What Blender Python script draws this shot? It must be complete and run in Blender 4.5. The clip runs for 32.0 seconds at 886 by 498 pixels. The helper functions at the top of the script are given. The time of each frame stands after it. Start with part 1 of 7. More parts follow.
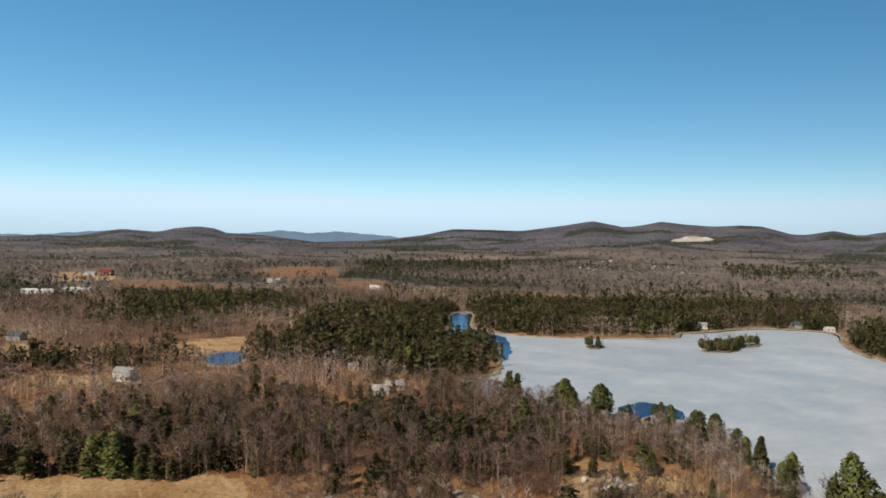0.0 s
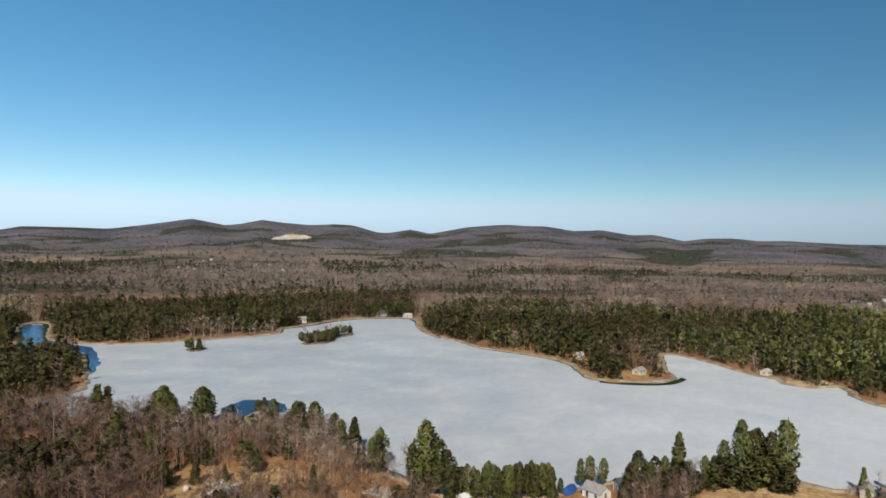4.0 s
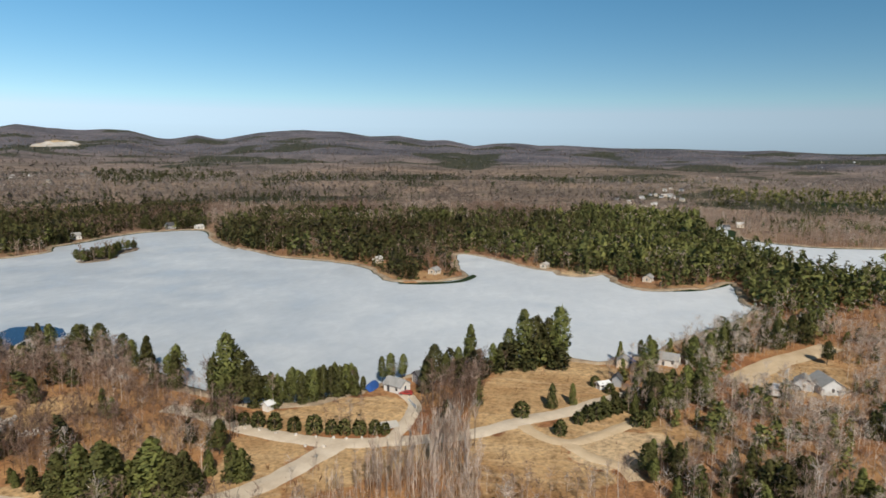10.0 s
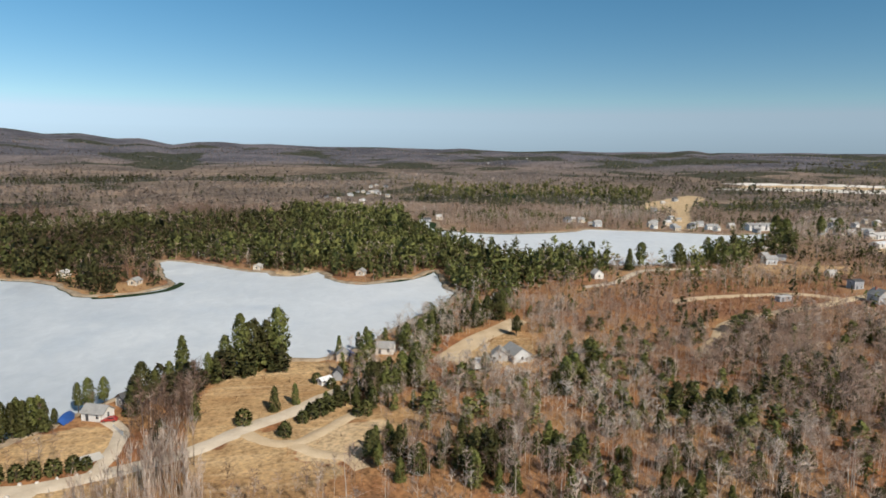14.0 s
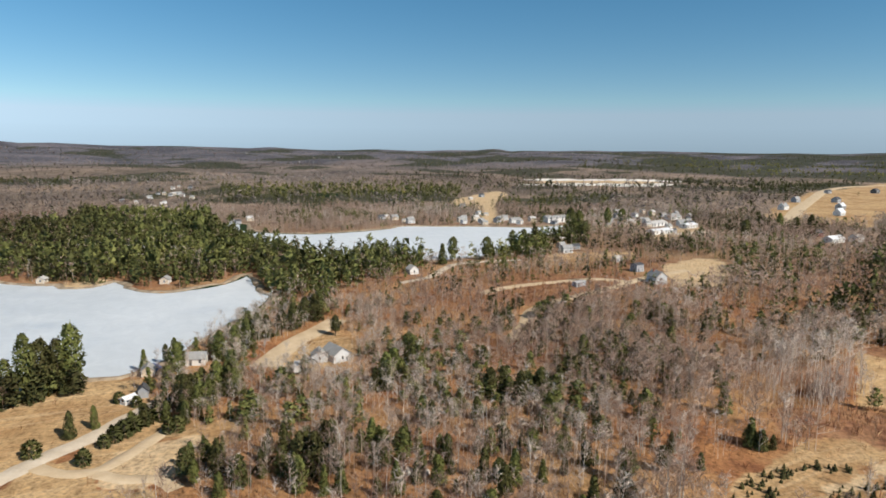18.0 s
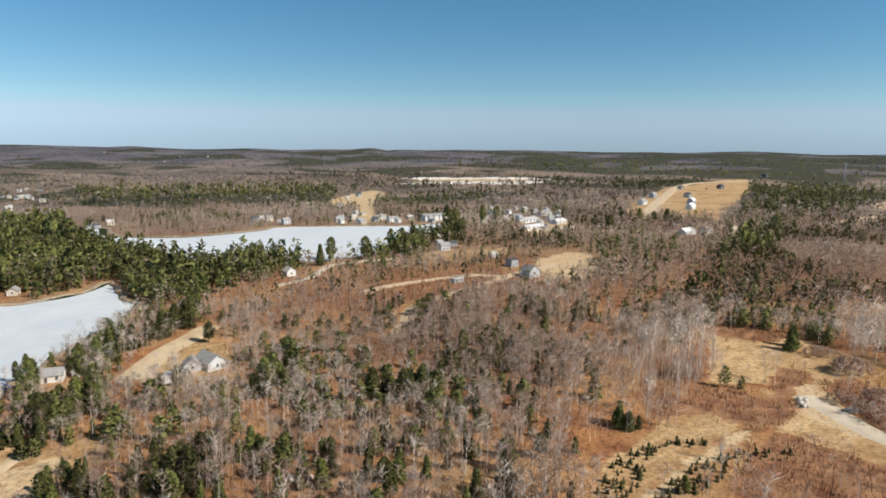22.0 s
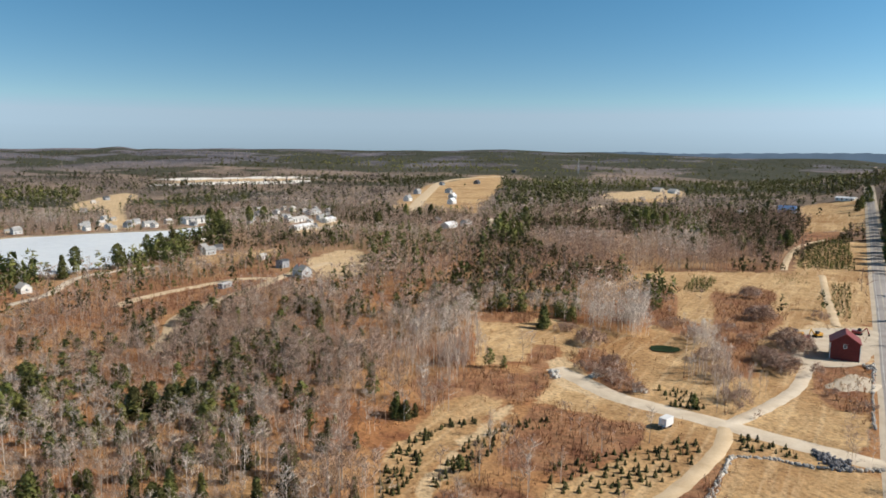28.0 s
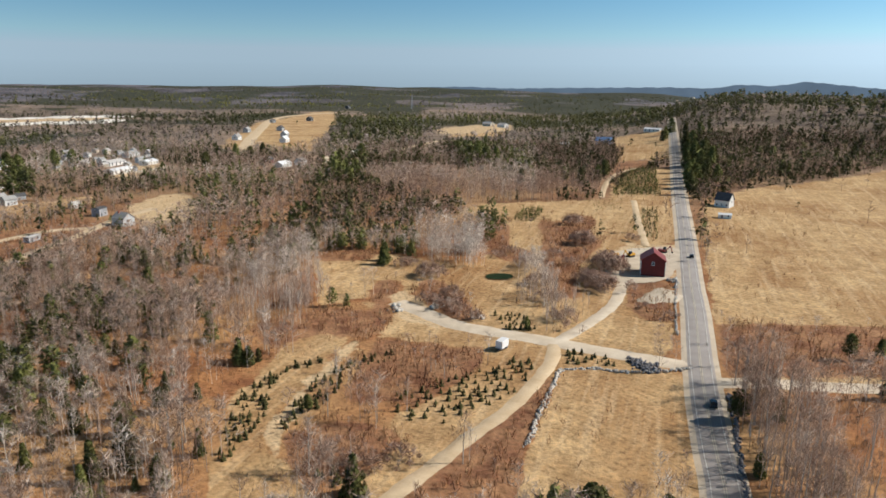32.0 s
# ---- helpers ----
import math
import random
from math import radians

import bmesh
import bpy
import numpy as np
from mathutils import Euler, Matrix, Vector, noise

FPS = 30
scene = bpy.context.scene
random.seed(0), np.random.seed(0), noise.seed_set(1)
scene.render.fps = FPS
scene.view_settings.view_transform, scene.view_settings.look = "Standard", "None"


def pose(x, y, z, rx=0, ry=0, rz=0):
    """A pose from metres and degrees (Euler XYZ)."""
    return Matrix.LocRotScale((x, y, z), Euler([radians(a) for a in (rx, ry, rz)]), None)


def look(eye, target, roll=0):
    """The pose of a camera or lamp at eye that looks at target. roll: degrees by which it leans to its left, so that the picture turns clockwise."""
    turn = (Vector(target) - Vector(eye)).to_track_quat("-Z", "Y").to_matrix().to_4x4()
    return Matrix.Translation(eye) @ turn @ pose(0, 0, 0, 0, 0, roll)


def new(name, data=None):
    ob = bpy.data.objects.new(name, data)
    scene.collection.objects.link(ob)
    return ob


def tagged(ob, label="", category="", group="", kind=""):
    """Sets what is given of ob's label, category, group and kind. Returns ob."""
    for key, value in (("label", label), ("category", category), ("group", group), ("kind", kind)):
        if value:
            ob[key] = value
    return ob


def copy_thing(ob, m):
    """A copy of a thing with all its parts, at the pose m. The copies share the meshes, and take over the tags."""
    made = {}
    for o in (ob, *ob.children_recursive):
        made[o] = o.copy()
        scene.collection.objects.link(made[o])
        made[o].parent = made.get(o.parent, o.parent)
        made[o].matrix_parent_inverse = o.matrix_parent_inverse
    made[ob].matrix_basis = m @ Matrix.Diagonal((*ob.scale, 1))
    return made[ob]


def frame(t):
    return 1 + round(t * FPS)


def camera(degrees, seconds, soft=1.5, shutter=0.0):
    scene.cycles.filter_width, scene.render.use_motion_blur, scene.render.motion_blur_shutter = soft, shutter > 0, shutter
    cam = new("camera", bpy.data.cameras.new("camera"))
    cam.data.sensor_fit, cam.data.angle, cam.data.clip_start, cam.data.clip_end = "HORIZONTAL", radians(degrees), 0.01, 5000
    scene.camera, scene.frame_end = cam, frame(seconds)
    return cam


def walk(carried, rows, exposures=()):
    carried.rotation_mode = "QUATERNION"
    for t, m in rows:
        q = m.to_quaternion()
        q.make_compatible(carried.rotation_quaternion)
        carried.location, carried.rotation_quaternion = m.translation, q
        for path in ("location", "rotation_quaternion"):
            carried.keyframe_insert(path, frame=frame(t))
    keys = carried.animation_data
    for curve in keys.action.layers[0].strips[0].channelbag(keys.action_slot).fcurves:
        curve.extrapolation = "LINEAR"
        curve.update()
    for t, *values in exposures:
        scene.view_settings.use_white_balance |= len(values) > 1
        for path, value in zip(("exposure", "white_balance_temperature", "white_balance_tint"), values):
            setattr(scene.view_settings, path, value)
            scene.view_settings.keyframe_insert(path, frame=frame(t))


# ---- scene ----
cam = camera(65.56, 32.0, 1.65)
EYE = 80.0
# seconds, heading clockwise from north, pitch, roll: a hovering camera that turns on the spot
ROWS = [
    (0, 0.13, -1.3, 0.88),
    (0.5, 4.32, -1.27, 0.87),
    (1, 8.61, -1.24, 0.87),
    (1.5, 13.1, -1.19, 0.87),
    (2, 16.78, -1.15, 0.88),
    (2.5, 21.56, -1.09, 0.87),
    (3, 25.34, -1.05, 0.86),
    (3.5, 29.32, -1.01, 0.85),
    (4, 32.44, -0.97, 0.83),
    (4.5, 36.02, -0.93, 0.8),
    (6.5, 40.08, -9.04, 0.76),
    (7, 40.19, -9.37, 0.73),
    (7.5, 40.26, -9.14, 0.69),
    (8, 40.42, -8.61, 0.65),
    (8.5, 41.2, -8.62, 0.62),
    (9, 44.47, -8.58, 0.61),
    (9.5, 46.79, -8.58, 0.59),
    (10, 49.24, -8.56, 0.58),
    (10.5, 52.72, -8.55, 0.58),
    (11, 55.77, -8.54, 0.58),
    (11.5, 59.03, -8.52, 0.57),
    (12, 61.82, -8.5, 0.56),
    (12.5, 64.46, -8.51, 0.55),
    (13, 67.35, -8.49, 0.54),
    (13.5, 70.17, -8.46, 0.54),
    (14, 73.03, -8.45, 0.52),
    (14.5, 75.78, -8.44, 0.5),
    (15, 78.05, -8.43, 0.48),
    (15.5, 80.24, -8.42, 0.46),
    (17.5, 86.69, -8.42, 0.45),
    (18, 88.45, -8.44, 0.44),
    (18.5, 89.85, -8.46, 0.43),
    (19, 91.38, -8.45, 0.42),
    (19.5, 92.54, -8.46, 0.43),
    (20, 93.79, -8.46, 0.44),
    (20.5, 94.85, -8.46, 0.45),
    (21, 96.12, -8.46, 0.45),
    (21.5, 97.34, -8.44, 0.46),
    (22, 98.64, -8.44, 0.47),
    (22.5, 99.69, -8.43, 0.47),
    (23, 100.88, -8.44, 0.48),
    (23.5, 101.83, -8.42, 0.47),
    (24, 102.91, -8.44, 0.46),
    (24.5, 104.29, -8.42, 0.45),
    (26.5, 109.76, -8.42, 0.44),
    (27, 112.55, -8.42, 0.43),
    (27.5, 115, -8.41, 0.42),
    (28, 117.73, -8.42, 0.41),
    (28.5, 120.39, -8.39, 0.42),
    (29, 122.26, -8.38, 0.42),
    (29.5, 124.2, -8.35, 0.42),
    (30, 126.62, -8.35, 0.42),
    (30.5, 129.02, -8.32, 0.4),
    (31, 131.39, -8.34, 0.39),
    (31.3, 131.6, -8.36, 0.4),
    (31.4, 131.65, -8.45, 0.38),
    (31.5, 131.64, -8.85, 0.37),
    (31.6, 131.6, -9.85, 0.36),
    (31.7, 131.55, -10.95, 0.35),
    (31.8, 131.5, -11.95, 0.34),
    (31.9, 131.42, -12.85, 0.33),
    (32, 131.35, -13.54, 0.33),
]

walk(cam, [(t, pose(0, 0, EYE, 90 + p, 0, -h) @ pose(0, 0, 0, 0, 0, r)) for t, h, p, r in ROWS], [(0.0, -0.25, 7100, 10), (4.5, -0.2, 7000, 10), (7.0, -0.16, 6950, 10), (12.0, -0.08, 6950, 10), (15.0, 0.03, 6850, 10), (18.0, 0.12, 6800, 10), (24.0, 0.21, 6800, 10), (32.0, 0.09, 6850, 10)])

# ---------------------------------------------------------------- world and sun
SUN_HEADING, SUN_HEIGHT = 219.0, 38.0
world = bpy.data.worlds.new("sky")
scene.world = world
world.use_nodes = True
wn = world.node_tree.nodes
sky = wn.new("ShaderNodeTexSky")
sky.sky_type = "NISHITA"
sky.sun_disc = False
sky.sun_elevation = radians(SUN_HEIGHT)
sky.sun_rotation = radians(SUN_HEADING)
sky.altitude = 100
sky.air_density, sky.dust_density, sky.ozone_density = 0.7, 0.0, 3.0
wl = world.node_tree.links
tone, rich = wn.new("ShaderNodeGamma"), wn.new("ShaderNodeHueSaturation")
tone.inputs["Gamma"].default_value = 0.76
rich.inputs["Hue"].default_value, rich.inputs["Saturation"].default_value = 0.491, 1.43
rich.inputs["Value"].default_value = 1.04
wl.new(sky.outputs[0], tone.inputs["Color"])
wl.new(tone.outputs[0], rich.inputs["Color"])
# the clear air keeps the blue down to the horizon
split, joined = wn.new("ShaderNodeSeparateColor"), wn.new("ShaderNodeCombineColor")
wl.new(rich.outputs[0], split.inputs["Color"])
wl.new(split.outputs["Blue"], joined.inputs["Blue"])
for chan, most in (("Red", 0.56), ("Green", 0.785)):
    cap, low = wn.new("ShaderNodeMath"), wn.new("ShaderNodeMath")
    cap.operation, low.operation = "MULTIPLY", "MINIMUM"
    cap.inputs[1].default_value = most
    wl.new(split.outputs["Blue"], cap.inputs[0])
    wl.new(cap.outputs[0], low.inputs[0])
    wl.new(split.outputs[chan], low.inputs[1])
    wl.new(low.outputs[0], joined.inputs[chan])
# sky scaled up towards the west; overhead greyed and dimmed to cut blue fill
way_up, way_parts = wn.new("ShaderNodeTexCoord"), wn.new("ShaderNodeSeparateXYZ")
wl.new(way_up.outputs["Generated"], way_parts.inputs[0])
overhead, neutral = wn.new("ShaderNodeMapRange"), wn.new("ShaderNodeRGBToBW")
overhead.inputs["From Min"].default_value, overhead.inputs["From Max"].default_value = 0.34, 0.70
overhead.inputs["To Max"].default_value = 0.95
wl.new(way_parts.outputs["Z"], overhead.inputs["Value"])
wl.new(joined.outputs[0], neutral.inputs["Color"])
greyed = wn.new("ShaderNodeMix")
greyed.data_type = "RGBA"
wl.new(overhead.outputs[0], greyed.inputs["Factor"])
wl.new(joined.outputs[0], greyed.inputs["A"])
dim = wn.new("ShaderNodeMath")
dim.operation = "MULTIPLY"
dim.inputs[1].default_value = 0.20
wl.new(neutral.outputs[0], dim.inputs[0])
wl.new(dim.outputs[0], greyed.inputs["B"])
side_dot = wn.new("ShaderNodeVectorMath")
side_dot.operation = "DOT_PRODUCT"
BRIGHT_SIDE = radians(275)
side_dot.inputs[1].default_value = (math.sin(BRIGHT_SIDE), math.cos(BRIGHT_SIDE), 0)
wl.new(way_up.outputs["Generated"], side_dot.inputs[0])
# lifts the sky by half on average, before the background strength
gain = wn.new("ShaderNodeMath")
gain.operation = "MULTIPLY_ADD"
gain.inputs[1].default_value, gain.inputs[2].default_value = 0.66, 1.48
wl.new(side_dot.outputs["Value"], gain.inputs[0])
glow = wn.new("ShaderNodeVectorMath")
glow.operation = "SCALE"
wl.new(greyed.outputs["Result"], glow.inputs[0])
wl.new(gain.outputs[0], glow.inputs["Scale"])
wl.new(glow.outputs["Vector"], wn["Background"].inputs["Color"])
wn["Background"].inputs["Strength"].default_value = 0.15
sun_data = bpy.data.lights.new("sun", "SUN")
sun_data.energy, sun_data.angle, sun_data.color = 5.0, radians(0.53), (1.0, 0.945, 0.87)
sun = new("sun", sun_data)
sx, sy = math.sin(radians(SUN_HEADING)), math.cos(radians(SUN_HEADING))
ch = math.cos(radians(SUN_HEIGHT))
sun.matrix_world = look((4000 * sx * ch, 4000 * sy * ch, 4000 * math.sin(radians(SUN_HEIGHT))), (0, 0, 0))


# ---------------------------------------------------------------- materials
def material(name, rough=0.9, metal=0.0, spec=0.3):
    m = bpy.data.materials.new(name)
    m.use_nodes = True
    b = m.node_tree.nodes["Principled BSDF"]
    b.inputs["Roughness"].default_value, b.inputs["Metallic"].default_value = rough, metal
    b.inputs["Specular IOR Level"].default_value = spec
    return m, m.node_tree.nodes, m.node_tree.links, b


def noise_tex(n, l, size, detail=4.0, rough=0.6, stretch=None, distort=0.0):
    """Noise whose features are about size metres across, in world space."""
    geo = n.new("ShaderNodeNewGeometry")
    tex = n.new("ShaderNodeTexNoise")
    tex.inputs["Scale"].default_value = 1.0 / size
    tex.inputs["Detail"].default_value, tex.inputs["Roughness"].default_value = detail, rough
    tex.inputs["Distortion"].default_value = distort
    if stretch:
        mp = n.new("ShaderNodeMapping")
        mp.vector_type = "TEXTURE"
        mp.inputs["Scale"].default_value = [1 / q for q in stretch[:3]]
        mp.inputs["Rotation"].default_value = (0, 0, radians(stretch[3]))
        l.new(geo.outputs["Position"], mp.inputs["Vector"])
        l.new(mp.outputs["Vector"], tex.inputs["Vector"])
    else:
        l.new(geo.outputs["Position"], tex.inputs["Vector"])
    return tex.outputs["Fac"]


def ramp(n, l, fac, stops):
    r = n.new("ShaderNodeValToRGB")
    while len(r.color_ramp.elements) < len(stops):
        r.color_ramp.elements.new(0.5)
    for e, (at, c) in zip(r.color_ramp.elements, stops):
        e.position, e.color = at, (*c, 1) if len(c) == 3 else c
    l.new(fac, r.inputs["Fac"])
    return r.outputs["Color"]


def mixed(n, l, fac, a, b, how="MIX"):
    m = n.new("ShaderNodeMix")
    m.data_type, m.blend_type = "RGBA", how
    for sock, v in ((m.inputs["Factor"], fac), (m.inputs["A"], a), (m.inputs["B"], b)):
        if isinstance(v, (int, float)):
            sock.default_value = v
        elif isinstance(v, tuple):
            sock.default_value = (*v, 1)
        else:
            l.new(v, sock)
    return m.outputs["Result"]


def sums(n, l, how, a, b):
    m = n.new("ShaderNodeMath")
    m.operation = how
    for s, v in zip(m.inputs, (a, b)):
        if isinstance(v, (int, float)):
            s.default_value = v
        else:
            l.new(v, s)
    return m.outputs[0]


def relief(n, l, b, height, strength, dist):
    bump = n.new("ShaderNodeBump")
    bump.inputs["Strength"].default_value, bump.inputs["Distance"].default_value = strength, dist
    l.new(height, bump.inputs["Height"])
    l.new(bump.outputs["Normal"], b.inputs["Normal"])


def plain(name, colour, rough=0.7, metal=0.0, vary=0.25, size=0.6, spec=0.3):
    """Paint, timber, shingle or metal with grain and wear at two sizes."""
    m, n, l, b = material(name, rough, metal, spec)
    dark = tuple(c * (1 - vary) for c in colour)
    light = tuple(min(1, c * (1 + vary)) for c in colour)
    f = sums(n, l, "ADD", sums(n, l, "MULTIPLY", noise_tex(n, l, size * 5), 0.5), sums(n, l, "MULTIPLY", noise_tex(n, l, size, 6), 0.5))
    l.new(ramp(n, l, f, [(0.3, dark), (0.7, light)]), b.inputs["Base Color"])
    relief(n, l, b, f, 0.25, 0.05)
    return m


def cover_material():
    """Forest floor, dry grass, red brush floor and bare sand, by the share of each at a place."""
    m, n, l, b = material("ground_cover", 0.95, 0, 0.1)
    at = n.new("ShaderNodeAttribute")
    at.attribute_name = "cover"
    sep = n.new("ShaderNodeSeparateColor")
    l.new(at.outputs["Color"], sep.inputs["Color"])
    big, mid, fine = noise_tex(n, l, 55, 4), noise_tex(n, l, 9, 5), noise_tex(n, l, 1.3, 6, 0.7)
    litter = mixed(n, l, ramp(n, l, mid, [(0.35, (0, 0, 0)), (0.65, (1, 1, 1))]), (0.235, 0.103, 0.052), (0.415, 0.205, 0.093))
    litter = mixed(n, l, ramp(n, l, big, [(0.42, (0, 0, 0)), (0.66, (1, 1, 1))]), litter, (0.47, 0.29, 0.142))
    grass = mixed(n, l, ramp(n, l, mid, [(0.35, (0, 0, 0)), (0.7, (1, 1, 1))]), (0.40, 0.26, 0.132), (0.61, 0.425, 0.23))
    grass = mixed(n, l, ramp(n, l, big, [(0.46, (0, 0, 0)), (0.68, (1, 1, 1))]), grass, (0.33, 0.185, 0.085))
    rows = noise_tex(n, l, 7, 4, 0.6, (0.15, 2.2, 1.0, -60))
    grass = mixed(n, l, ramp(n, l, rows, [(0.5, (0, 0, 0)), (0.72, (0.7, 0.7, 0.7))]), grass, (0.64, 0.47, 0.285))
    sand = mixed(n, l, ramp(n, l, mid, [(0.3, (0, 0, 0)), (0.7, (1, 1, 1))]), (0.50, 0.355, 0.205), (0.62, 0.475, 0.305))
    brush = mixed(n, l, ramp(n, l, mid, [(0.35, (0, 0, 0)), (0.65, (1, 1, 1))]), (0.225, 0.105, 0.062), (0.38, 0.215, 0.118))
    soft = sums(n, l, "MULTIPLY", sums(n, l, "SUBTRACT", mid, 0.5), 1.3)

    def edge(chan):
        return ramp(n, l, sums(n, l, "ADD", sep.outputs[chan], soft), [(0.42, (0, 0, 0)), (0.58, (1, 1, 1))])

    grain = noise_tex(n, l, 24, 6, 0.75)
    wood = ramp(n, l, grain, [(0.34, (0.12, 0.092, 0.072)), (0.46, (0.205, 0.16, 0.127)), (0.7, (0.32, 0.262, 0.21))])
    # far slopes turn blue-grey with distance: haze put into the ground colour
    haze_tint = n.new("ShaderNodeAttribute")
    haze_tint.attribute_name = "haze_tint"
    wood = mixed(n, l, haze_tint.outputs["Fac"], wood, ramp(n, l, grain, [(0.34, (0.075, 0.074, 0.088)), (0.46, (0.113, 0.111, 0.130)), (0.7, (0.168, 0.162, 0.182))]))
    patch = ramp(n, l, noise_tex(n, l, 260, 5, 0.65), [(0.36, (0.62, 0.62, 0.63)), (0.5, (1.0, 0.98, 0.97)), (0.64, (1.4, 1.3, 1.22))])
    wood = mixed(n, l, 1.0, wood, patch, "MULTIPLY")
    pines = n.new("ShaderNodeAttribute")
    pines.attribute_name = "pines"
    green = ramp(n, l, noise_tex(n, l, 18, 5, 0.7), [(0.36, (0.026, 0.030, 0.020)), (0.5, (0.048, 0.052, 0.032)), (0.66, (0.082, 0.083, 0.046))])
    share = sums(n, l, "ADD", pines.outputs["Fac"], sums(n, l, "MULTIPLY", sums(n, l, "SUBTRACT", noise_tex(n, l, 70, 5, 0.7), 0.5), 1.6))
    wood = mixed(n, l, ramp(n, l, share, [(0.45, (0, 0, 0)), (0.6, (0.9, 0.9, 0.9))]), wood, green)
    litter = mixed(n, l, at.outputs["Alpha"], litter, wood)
    c = mixed(n, l, edge("Red"), litter, grass)
    c = mixed(n, l, edge("Green"), c, brush)
    c = mixed(n, l, edge("Blue"), c, sand)
    speck = ramp(n, l, fine, [(0.34, (0.56, 0.53, 0.50)), (0.5, (1, 1, 1)), (0.66, (1.3, 1.25, 1.18))])
    c = mixed(n, l, 1.0, c, speck, "MULTIPLY")
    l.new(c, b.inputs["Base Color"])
    relief(n, l, b, sums(n, l, "ADD", fine, sums(n, l, "MULTIPLY", mid, 2.0)), 0.7, 0.5)
    return m


def ice_material():
    m, n, l, b = material("lake_ice", 0.6, 0, 0.15)
    big = noise_tex(n, l, 110, 4, 0.5, (1.0, 1.3, 1.0, -20), 0.3)
    mid = noise_tex(n, l, 30, 4, 0.5, (1.0, 1.3, 1.0, -30), 0.4)
    fine = noise_tex(n, l, 3.0, 5)
    c = ramp(n, l, big, [(0.32, (0.39, 0.42, 0.45)), (0.5, (0.475, 0.50, 0.525)), (0.68, (0.57, 0.59, 0.605))])
    c = mixed(n, l, 0.5, c, ramp(n, l, mid, [(0.3, (0.43, 0.455, 0.485)), (0.55, (0.53, 0.55, 0.57)), (0.75, (0.66, 0.67, 0.68))]))
    small = noise_tex(n, l, 9, 5, 0.65, (1.0, 1.4, 1.0, 25), 0.6)
    c = mixed(n, l, 1.0, c, ramp(n, l, small, [(0.3, (0.90, 0.925, 0.93)), (0.5, (1.0, 1.0, 0.99)), (0.72, (1.1, 1.1, 1.08))]), "MULTIPLY")
    place = n.new("ShaderNodeSeparateXYZ")
    l.new(n.new("ShaderNodeNewGeometry").outputs["Position"], place.inputs[0])
    bay = n.new("ShaderNodeMapRange")
    bay.inputs["From Min"].default_value, bay.inputs["From Max"].default_value = -150, 250
    bay.inputs["To Max"].default_value = 0.75
    l.new(sums(n, l, "SUBTRACT", place.outputs["X"], place.outputs["Y"]), bay.inputs["Value"])
    c = mixed(n, l, bay.outputs[0], c, mixed(n, l, small, (0.60, 0.615, 0.62), (0.80, 0.80, 0.79)))
    c = mixed(n, l, ramp(n, l, mid, [(0.80, (0, 0, 0)), (0.9, (0.6, 0.6, 0.6))]), c, (0.12, 0.16, 0.20))
    c = mixed(n, l, 1.0, c, (0.955, 1.0, 1.05), "MULTIPLY")
    l.new(c, b.inputs["Base Color"])
    l.new(ramp(n, l, mid, [(0.3, (0.35, 0.35, 0.35)), (0.7, (0.75, 0.75, 0.75))]), b.inputs["Roughness"])
    relief(n, l, b, fine, 0.08, 0.2)
    return m


def water_material(name, colour, spec=0.25):
    m, n, l, b = material(name, 0.22, 0, spec)
    b.inputs["Base Color"].default_value = (*colour, 1)
    relief(n, l, b, noise_tex(n, l, 0.9, 3, 0.5, (1, 2.5, 1, 40)), 0.12, 0.1)
    return m


def leaf_material(name, stops, own=0.0, rough=0.85):
    """Needles or twigs: the tint of each tree from its own number, mottled inside the crown."""
    m, n, l, b = material(name, rough, 0, 0.15)
    at = n.new("ShaderNodeAttribute")
    at.attribute_name = "tint"
    t = at.outputs["Fac"]
    if own:
        t = sums(n, l, "ADD", sums(n, l, "MULTIPLY", n.new("ShaderNodeObjectInfo").outputs["Random"], own), t)
    f = sums(n, l, "ADD", sums(n, l, "MULTIPLY", t, 0.75), sums(n, l, "MULTIPLY", noise_tex(n, l, 2.2, 5, 0.7), 0.3))
    l.new(ramp(n, l, f, stops), b.inputs["Base Color"])
    return m


def thin_crowns(m, share=0.2):
    """Let some light through the twigs of a crown seen as a whole."""
    n, l = m.node_tree.nodes, m.node_tree.links
    b, t, mix = n["Principled BSDF"], n.new("ShaderNodeBsdfTranslucent"), n.new("ShaderNodeMixShader")
    mix.inputs["Fac"].default_value = share
    l.new(b.inputs["Base Color"].links[0].from_socket, t.inputs["Color"])
    l.new(b.outputs[0], mix.inputs[1])
    l.new(t.outputs[0], mix.inputs[2])
    l.new(mix.outputs[0], n["Material Output"].inputs["Surface"])
    return m


def gravel_material(name, a, c, track=True):
    m, n, l, b = material(name, 0.95, 0, 0.15)
    mid, fine = noise_tex(n, l, 6, 5, 0.6), noise_tex(n, l, 0.5, 6, 0.7)
    f = sums(n, l, "ADD", sums(n, l, "MULTIPLY", mid, 0.7), sums(n, l, "MULTIPLY", fine, 0.3))
    l.new(ramp(n, l, f, [(0.35, a), (0.65, c)]), b.inputs["Base Color"])
    relief(n, l, b, fine, 0.5, 0.08)
    return m


